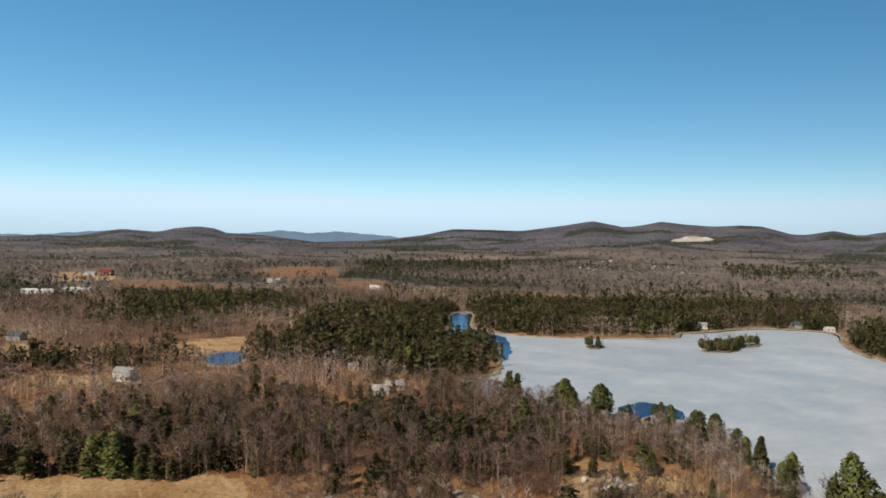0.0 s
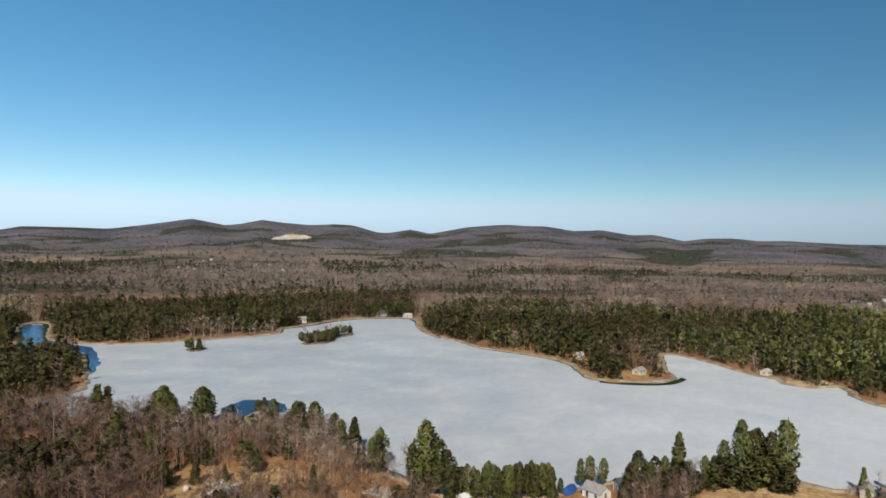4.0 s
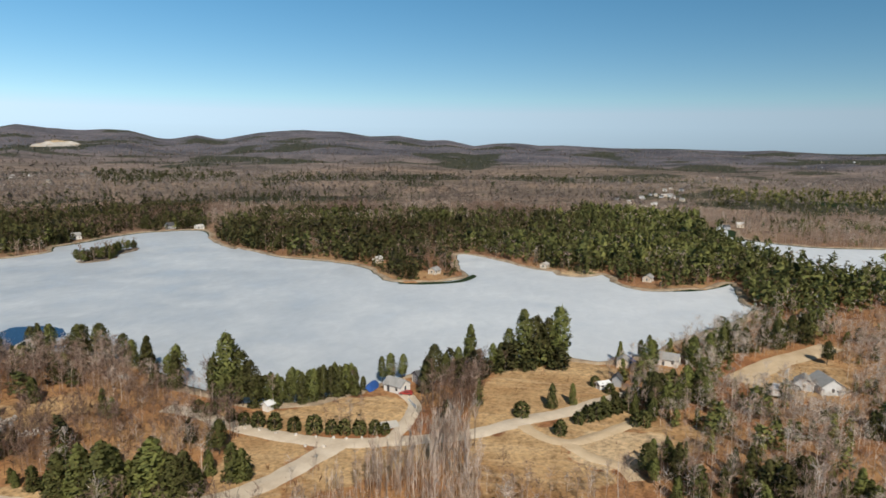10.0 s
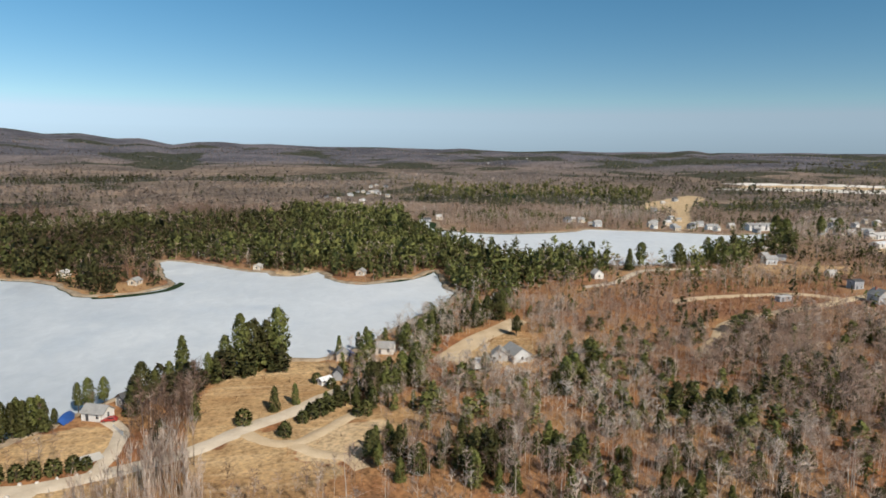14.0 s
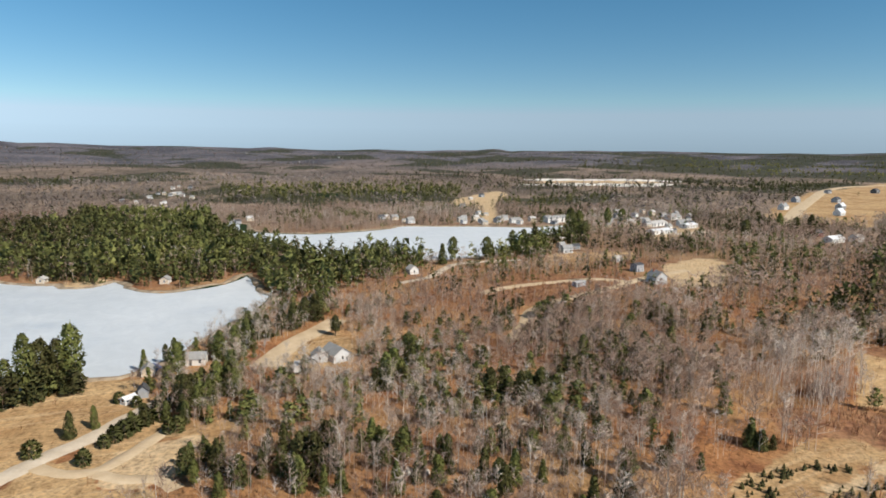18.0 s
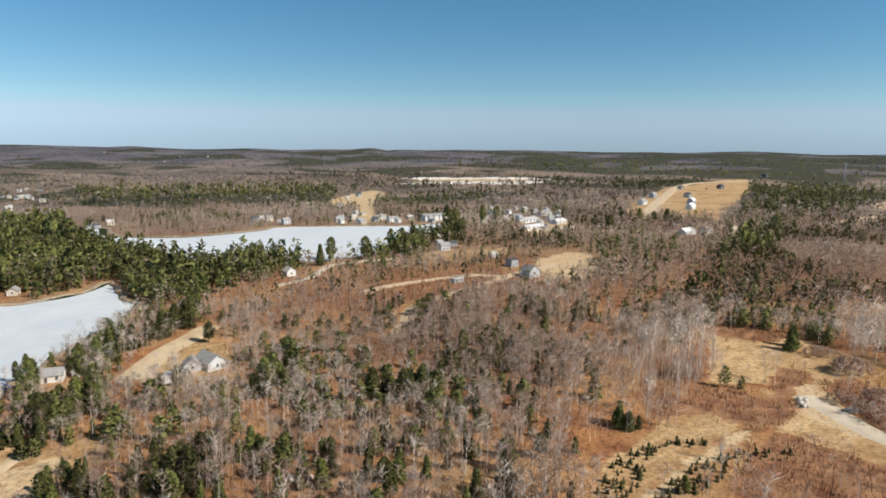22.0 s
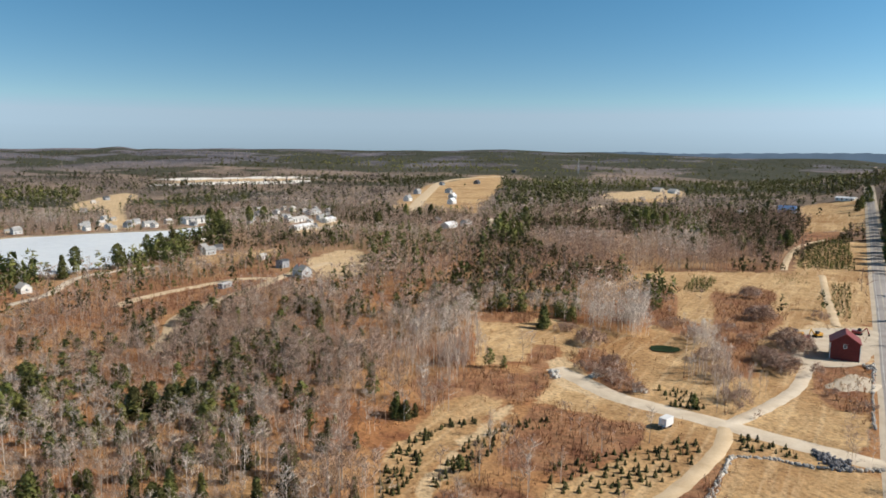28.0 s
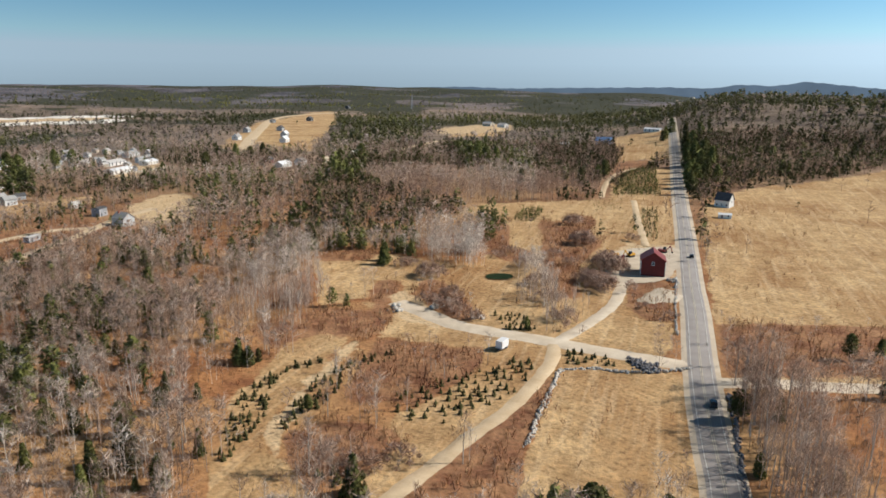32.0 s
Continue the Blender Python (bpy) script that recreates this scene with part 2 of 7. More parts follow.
COVER = cover_material()
ICE = ice_material()
WATER = water_material("open_water", (0.010, 0.034, 0.095), 0.1)
MARSH_WATER = water_material("marsh_water", (0.02, 0.085, 0.20))
POND = water_material("pond_water", (0.030, 0.048, 0.026), 0.0)
CONIFER_STOPS = [(0.08, (0.052, 0.044, 0.018)), (0.40, (0.092, 0.093, 0.032)), (0.72, (0.158, 0.166, 0.052)), (0.98, (0.22, 0.21, 0.068))]
BARE_STOPS = [(0.10, (0.20, 0.125, 0.092)), (0.4, (0.42, 0.29, 0.222)), (0.65, (0.575, 0.457, 0.375)), (0.95, (0.73, 0.65, 0.57))]
BRUSH_STOPS = [(0.15, (0.17, 0.066, 0.042)), (0.45, (0.29, 0.135, 0.074)), (0.7, (0.41, 0.205, 0.095)), (0.95, (0.46, 0.32, 0.18))]
NEEDLES, NEEDLES_OWN = thin_crowns(leaf_material("conifer_needles", CONIFER_STOPS), 0.1), thin_crowns(leaf_material("near_conifer_needles", [(f, (1.2 * r, 1.22 * g, 1.15 * b)) for f, (r, g, b) in CONIFER_STOPS], 0.66), 0.12)
TWIGS, TWIGS_OWN = thin_crowns(leaf_material("bare_twigs", BARE_STOPS)), thin_crowns(leaf_material("near_bare_twigs", BARE_STOPS, 0.6))
FAR_NEEDLES = thin_crowns(leaf_material("distant_needles", [(0.1, (0.058, 0.058, 0.026)), (0.5, (0.10, 0.10, 0.04)), (0.72, (0.15, 0.145, 0.052)), (0.92, (0.26, 0.24, 0.07))]))
# distant twigs greyer than the near ones, haze put into their colour
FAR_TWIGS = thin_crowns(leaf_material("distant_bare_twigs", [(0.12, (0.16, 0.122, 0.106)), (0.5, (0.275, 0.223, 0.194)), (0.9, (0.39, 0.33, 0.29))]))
BRUSH = leaf_material("red_brush_twigs", BRUSH_STOPS)
THICKET_TWIGS = thin_crowns(leaf_material("thicket_twigs", [(0.12, (0.25, 0.15, 0.112)), (0.5, (0.42, 0.28, 0.215)), (0.95, (0.56, 0.43, 0.35))]))
SHRUB_NEEDLES = leaf_material("shrub_needles", [(0.12, (0.055, 0.058, 0.020)), (0.45, (0.092, 0.094, 0.032)), (0.75, (0.14, 0.135, 0.046)), (0.98, (0.19, 0.17, 0.06))], 0.72)
YOUNG_NEEDLES = leaf_material("young_fir_needles", [(0.12, (0.038, 0.037, 0.014)), (0.45, (0.066, 0.063, 0.023)), (0.75, (0.10, 0.092, 0.034)), (0.98, (0.13, 0.115, 0.042))], 0.72)
BARK = plain("conifer_bark", (0.10, 0.075, 0.055), 0.95, 0, 0.4, 0.3)
GREY_BARK = plain("grey_bark", (0.46, 0.41, 0.36), 0.9, 0, 0.35, 0.4)
GRAVEL = gravel_material("gravel_road", (0.52, 0.43, 0.325), (0.70, 0.61, 0.49))
TRACK = gravel_material("sandy_track", (0.50, 0.375, 0.24), (0.66, 0.525, 0.36))
ASPHALT = gravel_material("asphalt", (0.30, 0.275, 0.262), (0.40, 0.37, 0.352))
SHOULDER = gravel_material("road_shoulder", (0.46, 0.38, 0.29), (0.62, 0.54, 0.43))
SHORE = gravel_material("shore_gravel", (0.15, 0.11, 0.075), (0.48, 0.38, 0.27))

# ---------------------------------------------------------------- plan, in metres: east, north
SHORE_NORTH = [(12, 683), (31, 685), (26, 597), (33, 569), (54, 546), (80, 534), (114, 531), (146, 534), (172, 534), (191, 545), (199, 564), (230, 580), (273, 601), (311, 598), (333, 577), (308, 527), (294, 485), (290, 459)]
SHORE_POINT = [(294, 464), (292, 429), (292, 399), (301, 372), (306, 344), (301, 322), (288, 298), (283, 284), (287, 275), (302, 264), (317, 260), (329, 263), (344, 281), (390, 322), (394, 301), (385, 271), (377, 244), (378, 231), (370, 224), (370, 214), (374, 207), (390, 203), (375, 189), (367, 179), (363, 166), (369, 153), (385, 145), (389, 137), (419, 133), (370, 112), (360, 104), (331, 100), (315, 102), (288, 107), (254, 109), (231, 116)]
SHORE_SOUTH = [(226, 118), (223, 132), (207, 143), (189, 145), (175, 160), (161, 161), (146, 162), (130, 166), (116, 177), (112, 195), (111, 222), (107, 251), (98, 275), (87, 292), (87, 291), (70, 300), (52, 311), (33, 327), (15, 341), (9, 351), (11, 371), (23, 380), (35, 393), (39, 431), (43, 498), (31, 524), (9, 522), (9, 602)]
LAKE_FAR = [(688, 250), (697, 222), (646, 203), (626, 171), (624, 137), (639, 110), (667, 73), (690, 61), (694, 20), (697, -26), (695, -72), (715, -105), (655, -101), (588, -56), (516, -28), (491, 2), (482, 22), (515, 48), (503, 71), (486, 92), (514, 126), (562, 167), (620, 210), (644, 233)]
CHANNEL = [(10, 673), (30, 675), (25, 593), (33, 563), (48, 540), (51, 520), (49, 469), (41, 435), (38, 431), (44, 503), (31, 521), (10, 524)]
NEAR_WATER = [(89, 328), (99, 329), (109, 323), (111, 314), (108, 302), (87, 291), (80, 299), (82, 315)]
ICE_COVE = [(553, 278), (560, 263), (525, 247), (517, 257)]
QUARRY = [(1081, 3158), (1204, 3379), (1309, 3537), (1292, 3371), (1140, 3126), (1074, 3062), (1201, 3185)]
DARK_POND = [(1175, 260), (1163, 185), (1042, 166), (1052, 233)]
WEST_POND = [(-147, 440), (-129, 450), (-120, 415), (-136, 407)]
FARM_POND = [(202, -203), (200, -208), (195, -211), (191, -207), (194, -201), (198, -199)]
COVE_WATER = [(365, 162), (379, 142), (405, 133), (433, 134), (447, 140), (423, 139), (396, 148), (377, 159)]
POINT_WATER = [(284, 280), (296, 266), (312, 258), (328, 261), (334, 263), (332, 258), (312, 252.5), (292, 262), (281, 276)]
ISLE_SMALL = [(105, 493), (118, 494), (112, 484), (106, 483)]
ISLE_BIG = [(189, 491), (214, 498), (212, 486), (199, 476), (185, 477)]
ISLE_TAIL = [(216, 508), (240, 516), (234, 505), (213, 495)]
MAIN_ROAD = [(32, -83), (44, -105), (54, -123), (64, -138), (77, -158), (93, -184), (115, -221), (139, -260), (186, -338), (246, -436), (353, -612), (481, -820), (605, -1021)]
FARM_DRIVE = [(92, -178), (102, -174), (111, -170), (127, -163), (139, -158), (148, -154), (164, -149), (182, -150), (196, -150)]
BARN_DRIVE = [(130, -163), (134, -184), (141, -208), (152, -229), (160, -245)]
FIELD_DRIVE = [(129, -160), (120, -147), (109, -120), (104, -100), (100, -86), (97, -72), (93, -57)]
SIDE_LANE = [(82, -173), (73, -182), (62, -191), (47, -207)]
LAKE_ROAD = [(96, 193), (100, 183), (102, 168), (107, 152), (115, 137), (125, 127), (141, 114), (150, 110), (163, 106), (175, 101), (189, 98), (203, 94)]
HILL_ROAD = [(4, 211), (20, 195), (36, 179), (45, 166), (52, 151), (60, 141), (75, 133), (89, 131), (105, 134), (116, 136)]
SPUR_ROAD = [(158, 105), (155, 97), (157, 89), (169, 85), (184, 82)]
SPUR_END = [(156, 89), (153, 80), (154, 73), (149, 66)]
HOUSE_DRIVE = [(126, 127), (138, 132), (149, 139), (154, 149)]
GREY_DRIVE = [(240, 72), (271, 68), (290, 62), (308, 57)]
RIDGE_ROAD = [(280, -21), (303, -29), (335, -36), (364, -60), (394, -88), (429, -120), (453, -149)]
RIDGE_LOOP = [(371, -11), (388, -27), (405, -53), (418, -79), (411, -99)]
HILL_LANE = [(734, -345), (909, -437), (1142, -573), (1429, -757), (1524, -885), (1572, -1015)]
TOWN_ROAD = [(644, -171), (656, -213), (673, -240)]
ORCHARD_TRACK = [(294, -411), (334, -472), (363, -528), (372, -571)]
FIELD_TRACK = [(271, -417), (231, -361), (206, -327), (187, -302)]
CROSS_ROAD = [(602, -360), (627, -432), (692, -547), (746, -651)]
LAKE_LANE = [(397, 36), (419, 19), (463, 6), (480, -18), (488, -43)]
ZONES_0 = [('g', [(205, -140),(209, -160),(182, -234),(139, -240),(96, -169),(117, -140),(134, -136),(146, -112),(178, -122)]), ('g', [(-702, 1229),(-593, 1255),(-493, 1033),(-566, 1006)]), ('r', [(-495, 1021),(-419, 1061),(-300, 971),(-286, 916),(-427, 881)]), ('r', [(-369, 1280),(-312, 1459),(-208, 1402),(-165, 1141),(-276, 1117)]), ('r', [(-450, 1257),(-374, 1151),(-387, 1093)]), ('g', [(-49, 987),(40, 973),(36, 910),(-37, 889)]), ('g', [(-305, 476),(-275, 464),(-242, 410),(-261, 408)]), ('g', [(-193, 489),(-139, 513),(-131, 470),(-119, 408),(-137, 403),(-169, 438)])]
ZONES_0 += [('g', [(-231, 370),(-151, 371),(-144, 345),(-210, 341)]), ('g', [(-149, 216),(-63, 221),(-47, 175),(-119, 173)]), ('g', [(43, 231),(63, 235),(75, 224),(64, 201),(34, 200)]), ('r', [(-167, 1127),(-82, 1106),(-69, 935),(-102, 887),(-152, 921)]), ('r', [(94, 955),(209, 905),(163, 761),(113, 809)]), ('r', [(-88, 316),(-73, 320),(-71, 288),(-86, 288)]), ('s', [(1012, 3042),(1317, 3740),(1426, 3827),(1364, 3411),(1229, 3158),(972, 2894)]), ('g', [(102, 182),(118, 167),(143, 158),(151, 145),(144, 135),(131, 133),(119, 141),(108, 154),(102, 167)])]
ZONES_1 = [('g', [(99, 160),(111, 139),(97, 136),(87, 131),(77, 138)]), ('g', [(172, 133),(204, 141),(220, 131),(226, 112),(211, 97),(187, 97),(164, 107),(150, 113),(140, 114)]), ('g', [(141, 112),(159, 103),(181, 82),(194, 68),(178, 60),(154, 68),(131, 74),(111, 90)]), ('g', [(116, 133),(139, 113),(128, 111),(87, 119),(92, 128)]), ('g', [(27, 190),(49, 174),(62, 149),(91, 129),(80, 114),(22, 162)]), ('g', [(57, 224),(88, 228),(82, 204),(61, 212)]), ('s', [(380, 230),(405, 221),(397, 206),(373, 210),(368, 220)])]
ZONES_1 += [('s', [(376, 243),(408, 260),(395, 243),(380, 233)]), ('g', [(240, 72),(294, 61),(280, 46),(253, 38),(234, 54)]), ('s', [(1041, 12),(1301, -70),(1151, -79),(931, -35),(940, 22)]), ('s', [(1716, -183),(1693, -287),(1644, -460),(1458, -409),(1436, -292),(1518, -169)]), ('s', [(959, -24),(977, -45),(722, -42),(723, -21)]), ('s', [(482, -145),(496, -184),(456, -173),(432, -149),(450, -136)]), ('g', [(813, -350),(925, -410),(1151, -551),(1307, -654),(1571, -913),(1664, -1065),(1150, -728),(862, -519),(720, -425),(764, -377)])]
ZONES_1 += [('g', [(522, -63),(533, -137),(499, -129),(478, -58)]), ('r', [(383, -14),(415, -50),(427, -88),(421, -127),(395, -116),(379, -65),(342, -30)])]
ZONES_2 = [('g', [(180, -346),(199, -384),(218, -428),(197, -454),(188, -525),(167, -714),(53, -294),(68, -265),(104, -216),(134, -265)]), ('g', [(115, -144),(90, -173),(55, -116),(74, -79),(93, -108),(109, -135)]), ('g', [(134, -51),(161, -69),(190, -107),(177, -132),(160, -105),(135, -72),(123, -63),(107, -61),(98, -51),(109, -39)]), ('g', [(107, -61),(97, -73),(103, -93),(114, -130),(122, -147),(134, -144),(131, -127),(128, -108),(122, -91),(116, -78),(107, -72)]), ('g', [(582, -833),(529, -902),(376, -644),(388, -554)])]
ZONES_2 += [('g', [(380, -543),(342, -590),(252, -439),(282, -402)]), ('g', [(972, -862),(958, -999),(749, -788),(788, -699)]), ('g', [(82, -177),(53, -214),(47, -208),(46, -204),(78, -170)]), ('r', [(170, -122),(140, -141),(130, -129),(125, -102),(140, -88),(158, -108)]), ('r', [(135, -68),(129, -87),(113, -89),(108, -73),(117, -62)]), ('r', [(104, -216),(52, -290),(39, -231),(82, -177)]), ('r', [(98, -99),(93, -107),(79, -89),(90, -76)]), ('r', [(156, -239),(142, -256),(110, -201),(122, -203)]), ('s', [(157, -237),(191, -291),(181, -323),(126, -228),(131, -217)])]
ZONES_2 += [('s', [(207, -155),(200, -169),(167, -151),(163, -143),(184, -140)]), ('c', [(-118, 410),(-114, 496),(-116, 640),(-78, 728),(12, 740),(43, 516),(36, 404),(7, 364),(-24, 379),(-73, 405)])]
ZONES_3 = [('c', [(-362, 2431),(237, 2071),(141, 1438),(-148, 1377)]), ('c', [(28, 604),(30, 726),(78, 791),(462, 801),(342, 591),(308, 601),(193, 557),(55, 549)]), ('c', [(720, 1790),(1195, 1863),(866, 1349),(523, 1223)]), ('c', [(-386, 809),(-198, 803),(-117, 649),(-262, 591)]), ('c', [(304, 506),(357, 584),(452, 619),(569, 558),(604, 464),(684, 377),(629, 329),(502, 252),(379, 192),(383, 235),(394, 326),(328, 264),(285, 283),(307, 355),(295, 434)]), ('c', [(498, 254),(586, 246),(618, 187),(438, 130),(375, 155),(371, 185)])]
ZONES_3 += [('c', [(170, 156),(206, 142),(222, 130),(209, 126),(182, 136),(159, 144)]), ('c', [(107, 183),(147, 160),(143, 155),(106, 178)]), ('m', [(216, 99),(270, 93),(314, 97),(285, 82),(236, 77),(209, 87),(185, 84),(172, 90),(202, 98)]), ('c', [(768, 434),(765, 286),(552, 170),(512, 113),(583, 37),(434, 23),(377, 67),(304, 66),(294, 86),(358, 108),(410, 137),(403, 223)]), ('c', [(1236, 440),(1403, 4),(1086, 9),(991, 344)]), ('c', [(606, -10),(687, -97),(660, -118),(534, -97),(471, -12)])]
ZONES_3 += [('c', [(485, -841),(797, -1495),(850, -1896),(797, -3649),(372, -1729),(481, -1184),(331, -640),(286, -514)]), ('c', [(929, -588),(1230, -850),(1071, -904),(729, -596),(749, -473)]), ('c', [(3317, -533),(2731, -1766),(1863, -1204),(2169, -344)]), ('m', [(424, -257),(384, -347),(455, -484),(361, -534),(307, -441),(361, -354),(274, -232),(239, -141),(295, -150)])]
ZONES_4 = [('r', [(94, -71),(102, -98),(113, -130),(115, -142),(112, -141),(93, -108),(91, -104),(73, -80),(86, -65)]), ('s', [(177, -132),(169, -115),(153, -89),(132, -66),(121, -62),(128, -62),(138, -65),(157, -88),(174, -114)]), ('g', [(332, -326),(261, -453),(148, -265),(154, -244),(127, -192),(129, -165),(141, -163),(156, -157),(181, -176),(209, -189),(203, -204),(248, -244),(289, -276),(319, -289)]), ('g', [(282, -165),(275, -189),(234, -198),(201, -204),(166, -164),(209, -160),(209, -143),(208, -123)])]
ZONES_4 += [('g', [(493, -730),(503, -823),(437, -746),(400, -646),(425, -614)]), ('g', [(226, -429),(245, -516),(224, -590),(184, -707),(51, -274),(106, -217)]), ('g', [(154, -232),(149, -264),(101, -182),(108, -180),(130, -166),(133, -194)]), ('g', [(232, -167),(203, -163),(150, -154),(133, -167),(170, -192),(210, -210),(228, -195)]), ('r', [(155, -237),(152, -253),(139, -247),(116, -206),(123, -201),(135, -210)]), ('r', [(269, -315),(246, -311),(224, -284),(210, -301),(196, -270),(182, -238),(155, -207),(159, -202),(191, -227)])]
ZONES_4 += [('r', [(289, -276),(282, -299),(222, -238),(229, -230)]), ('r', [(209, -96),(207, -123),(195, -139),(196, -148),(178, -132),(173, -118),(186, -110),(182, -90)]), ('r', [(268, -345),(248, -341),(218, -298),(220, -279),(245, -304)]), ('g', [(181, -236),(213, -308),(215, -329),(192, -297),(185, -265),(167, -241),(154, -229),(145, -208),(159, -213)]), ('r', [(212, -172),(211, -182),(178, -170),(162, -158),(167, -152),(187, -156)]), ('r', [(224, -160),(216, -170),(209, -160),(199, -149),(202, -141)])]
ZONES_5 = [('r', [(281, -164),(275, -189),(260, -192),(256, -176),(267, -159)]), ('r', [(227, -232),(219, -251),(206, -237),(214, -222)]), ('r', [(419, -596),(398, -631),(367, -592),(347, -499)]), ('d', [(204, -224),(191, -227),(155, -197),(143, -193),(135, -185),(132, -169),(139, -170),(169, -191)]), ('d', [(304, -244),(296, -282),(229, -230),(209, -206),(230, -195),(242, -197)]), ('d', [(271, -117),(264, -154),(213, -127),(191, -109),(205, -92)]), ('d', [(511, -352),(415, -443),(333, -463),(294, -420),(332, -333),(333, -297),(391, -299)])]
ZONES_5 += [('m', [(536, -320),(480, -331),(367, -290),(334, -303),(315, -258),(272, -215),(286, -170),(358, -206)]), ('c', [(1987, -4248),(1168, -4542),(386, -1527),(530, -1143)]), ('c', [(278, -265),(277, -291),(247, -267),(246, -243)]), ('c', [(655, -1135),(632, -1312),(288, -604),(269, -518),(265, -477),(291, -515)]), ('c', [(653, -580),(652, -651),(500, -516),(503, -470)]), ('c', [(569, -347),(574, -403),(474, -327),(483, -299)]), ('c', [(831, -1177),(812, -1392),(601, -1043),(655, -968)]), ('m', [(542, -1127),(400, -1508),(190, -730),(227, -597),(262, -552)])]
ZONES_5 += [('m', [(720, -719),(620, -858),(419, -621),(361, -511),(402, -430),(472, -472)])]
ZONES_6 = [('s', [(939, -807),(964, -946),(930, -998),(818, -878),(828, -724)]), ('s', [(197, -296),(180, -317),(149, -264),(161, -242),(179, -257)]), ('w', [(75, -169),(46, -204),(5, -150),(41, -109)]), ('m', [(18, 318),(50, 324),(85, 300),(105, 259),(114, 207),(119, 186),(100, 183),(83, 222),(51, 265),(19, 283)]), ('m', [(187, 82),(228, 69),(194, 25),(162, 1),(138, 55)]), ('g', [(220, 128),(225, 118),(192, 103),(186, 86),(190, 66),(179, 59),(165, 70),(148, 72),(148, 88)])]
ZONES_6 += [('s', [(677, -179),(734, -254),(663, -232),(594, -168),(608, -162)]), ('s', [(392, -122),(399, -152),(475, -189),(506, -176),(471, -138)]), ('m', [(252, -470),(264, -520),(242, -600),(207, -720),(330, -1250),(640, -1130),(420, -720),(300, -520)]), ('c', [(300, -520),(330, -640),(400, -720),(420, -720)]), ('c', [(280, -880),(560, -960),(560, -1200),(240, -1100)]), ('m', [(250, 100),(302, 103),(323, 99),(366, 85),(320, 64),(296, 67),(268, 80),(245, 88)]), ('s', [(167, 90),(178, 77),(179, 69),(165, 70),(148, 73),(148, 86)]), ('d', [(86, 118), (103, 116), (118, 116), (132, 112), (137, 103), (125, 92), (104, 79), (79, 103)]), ('d', [(263, -113),(246, -145),(197, -116),(209, -92)])]
ROAD_SHRUBS = [(104, 170, 3.9), (105, 165, 4.0), (107, 161, 4.5), (109, 156, 5.1), (112, 151, 4.4), (115, 146, 5.3), (118, 142, 4.3), (120, 139, 4.6), (123, 136, 4.4), (126, 133, 4.3), (128, 131, 3.3)]
YARD_SHRUBS = [(163, 109, 5.0), (160, 94, 4.4), (202, 106, 3.7), (199, 99, 3.6), (170, 94, 3.9), (174, 93, 4.9), (177, 92, 5.3), (181, 91, 5.0), (185, 90, 4.7), (190, 88, 6.1), (181, 79, 4.8), (180, 81, 4.1), (101, 183, 4.0), (102, 178, 4.3)]
YARD_PINES = [(175, 106, 9.4, 'c'), (182, 103, 8.2, 'c'), (110, 181, 23.4, 'p'), (107, 184, 15.8, 'p'), (113, 179, 17.7, 'p'), (116, 178, 15.0, 'p'), (107, 179, 13.7, 'c'), (113, 181, 13.1, 'c'), (118, 179, 11.7, 'c'), (120, 176, 11.3, 'p'), (123, 174, 11.3, 'c'), (126, 172, 11.7, 'c'), (128, 170, 12.4, 'p'), (131, 168, 12.1, 'c'), (134, 167, 12.5, 'c'), (137, 165, 12.5, 'p'), (140, 164, 12.2, 'c'), (143, 162, 11.5, 'c'), (205, 135, 14.5, 'c'), (209, 132, 16.2, 'c'), (212, 129, 15.3, 'c'), (200, 138, 12.4, 'c'), (195, 140, 11.5, 'p'), (118, 176, 11.6, 'p'), (120, 173, 13.0, 'c'), (123, 172, 10.8, 'p'), (125, 169, 13.4, 'p'), (128, 168, 12.0, 'c')]
YARD_PINES += [(131, 166, 13.1, 'p'), (134, 165, 13.9, 'p'), (137, 163, 13.2, 'c'), (140, 161, 12.5, 'p'), (142, 159, 11.3, 's'), (156, 161, 11.1, 'p'), (160, 161, 12.4, 'p'), (163, 158, 10.8, 'p'), (191, 151, 17.6, 's'), (202, 135, 22.2, 'p'), (205, 132, 19.7, 'p'), (209, 129, 18.9, 'p'), (212, 126, 23.0, 'p'), (162, 143, 15.9, 'p'), (168, 143, 13.5, 'p'), (200, 140, 14.5, 'p'), (190, 140, 12.6, 'p'), (159, 144, 11.3, 'c'), (177, 145, 13.1, 'p'), (232, 112, 9.9, 's'), (241, 108, 9.2, 'p'), (251, 109, 8.6, 'p'), (161, 124, 10.6, 'c'), (151, 165, 5.9, 'c')]
CEDARS = [(51, 168, 7.0, 'c'), (53, 164, 6.2, 'c'), (54, 161, 11.7, 'c'), (55, 158, 6.1, 'c'), (57, 157, 14.2, 'c'), (59, 154, 10.8, 'c'), (60, 152, 15.4, 'c'), (62, 152, 13.6, 'c'), (66, 152, 8.1, 'c'), (66, 146, 12.2, 'c'), (68, 144, 16.2, 'c'), (70, 142, 12.1, 'c'), (70, 139, 12.7, 'c'), (72, 138, 13.3, 'c'), (74, 138, 9.9, 'c'), (82, 145, 7.6, 'c'), (76, 139, 6.7, 'c'), (84, 138, 11.2, 'c'), (86, 137, 9.1, 'c'), (87, 136, 5.1, 'c'), (50, 196, 8.6, 'c'), (51, 194, 9.3, 'c'), (51, 192, 6.5, 'c'), (49, 173, 4.5, 'c'), (49, 176, 4.3, 'c'), (24, 166, 10.4, 's'), (22, 171, 8.7, 'c')]
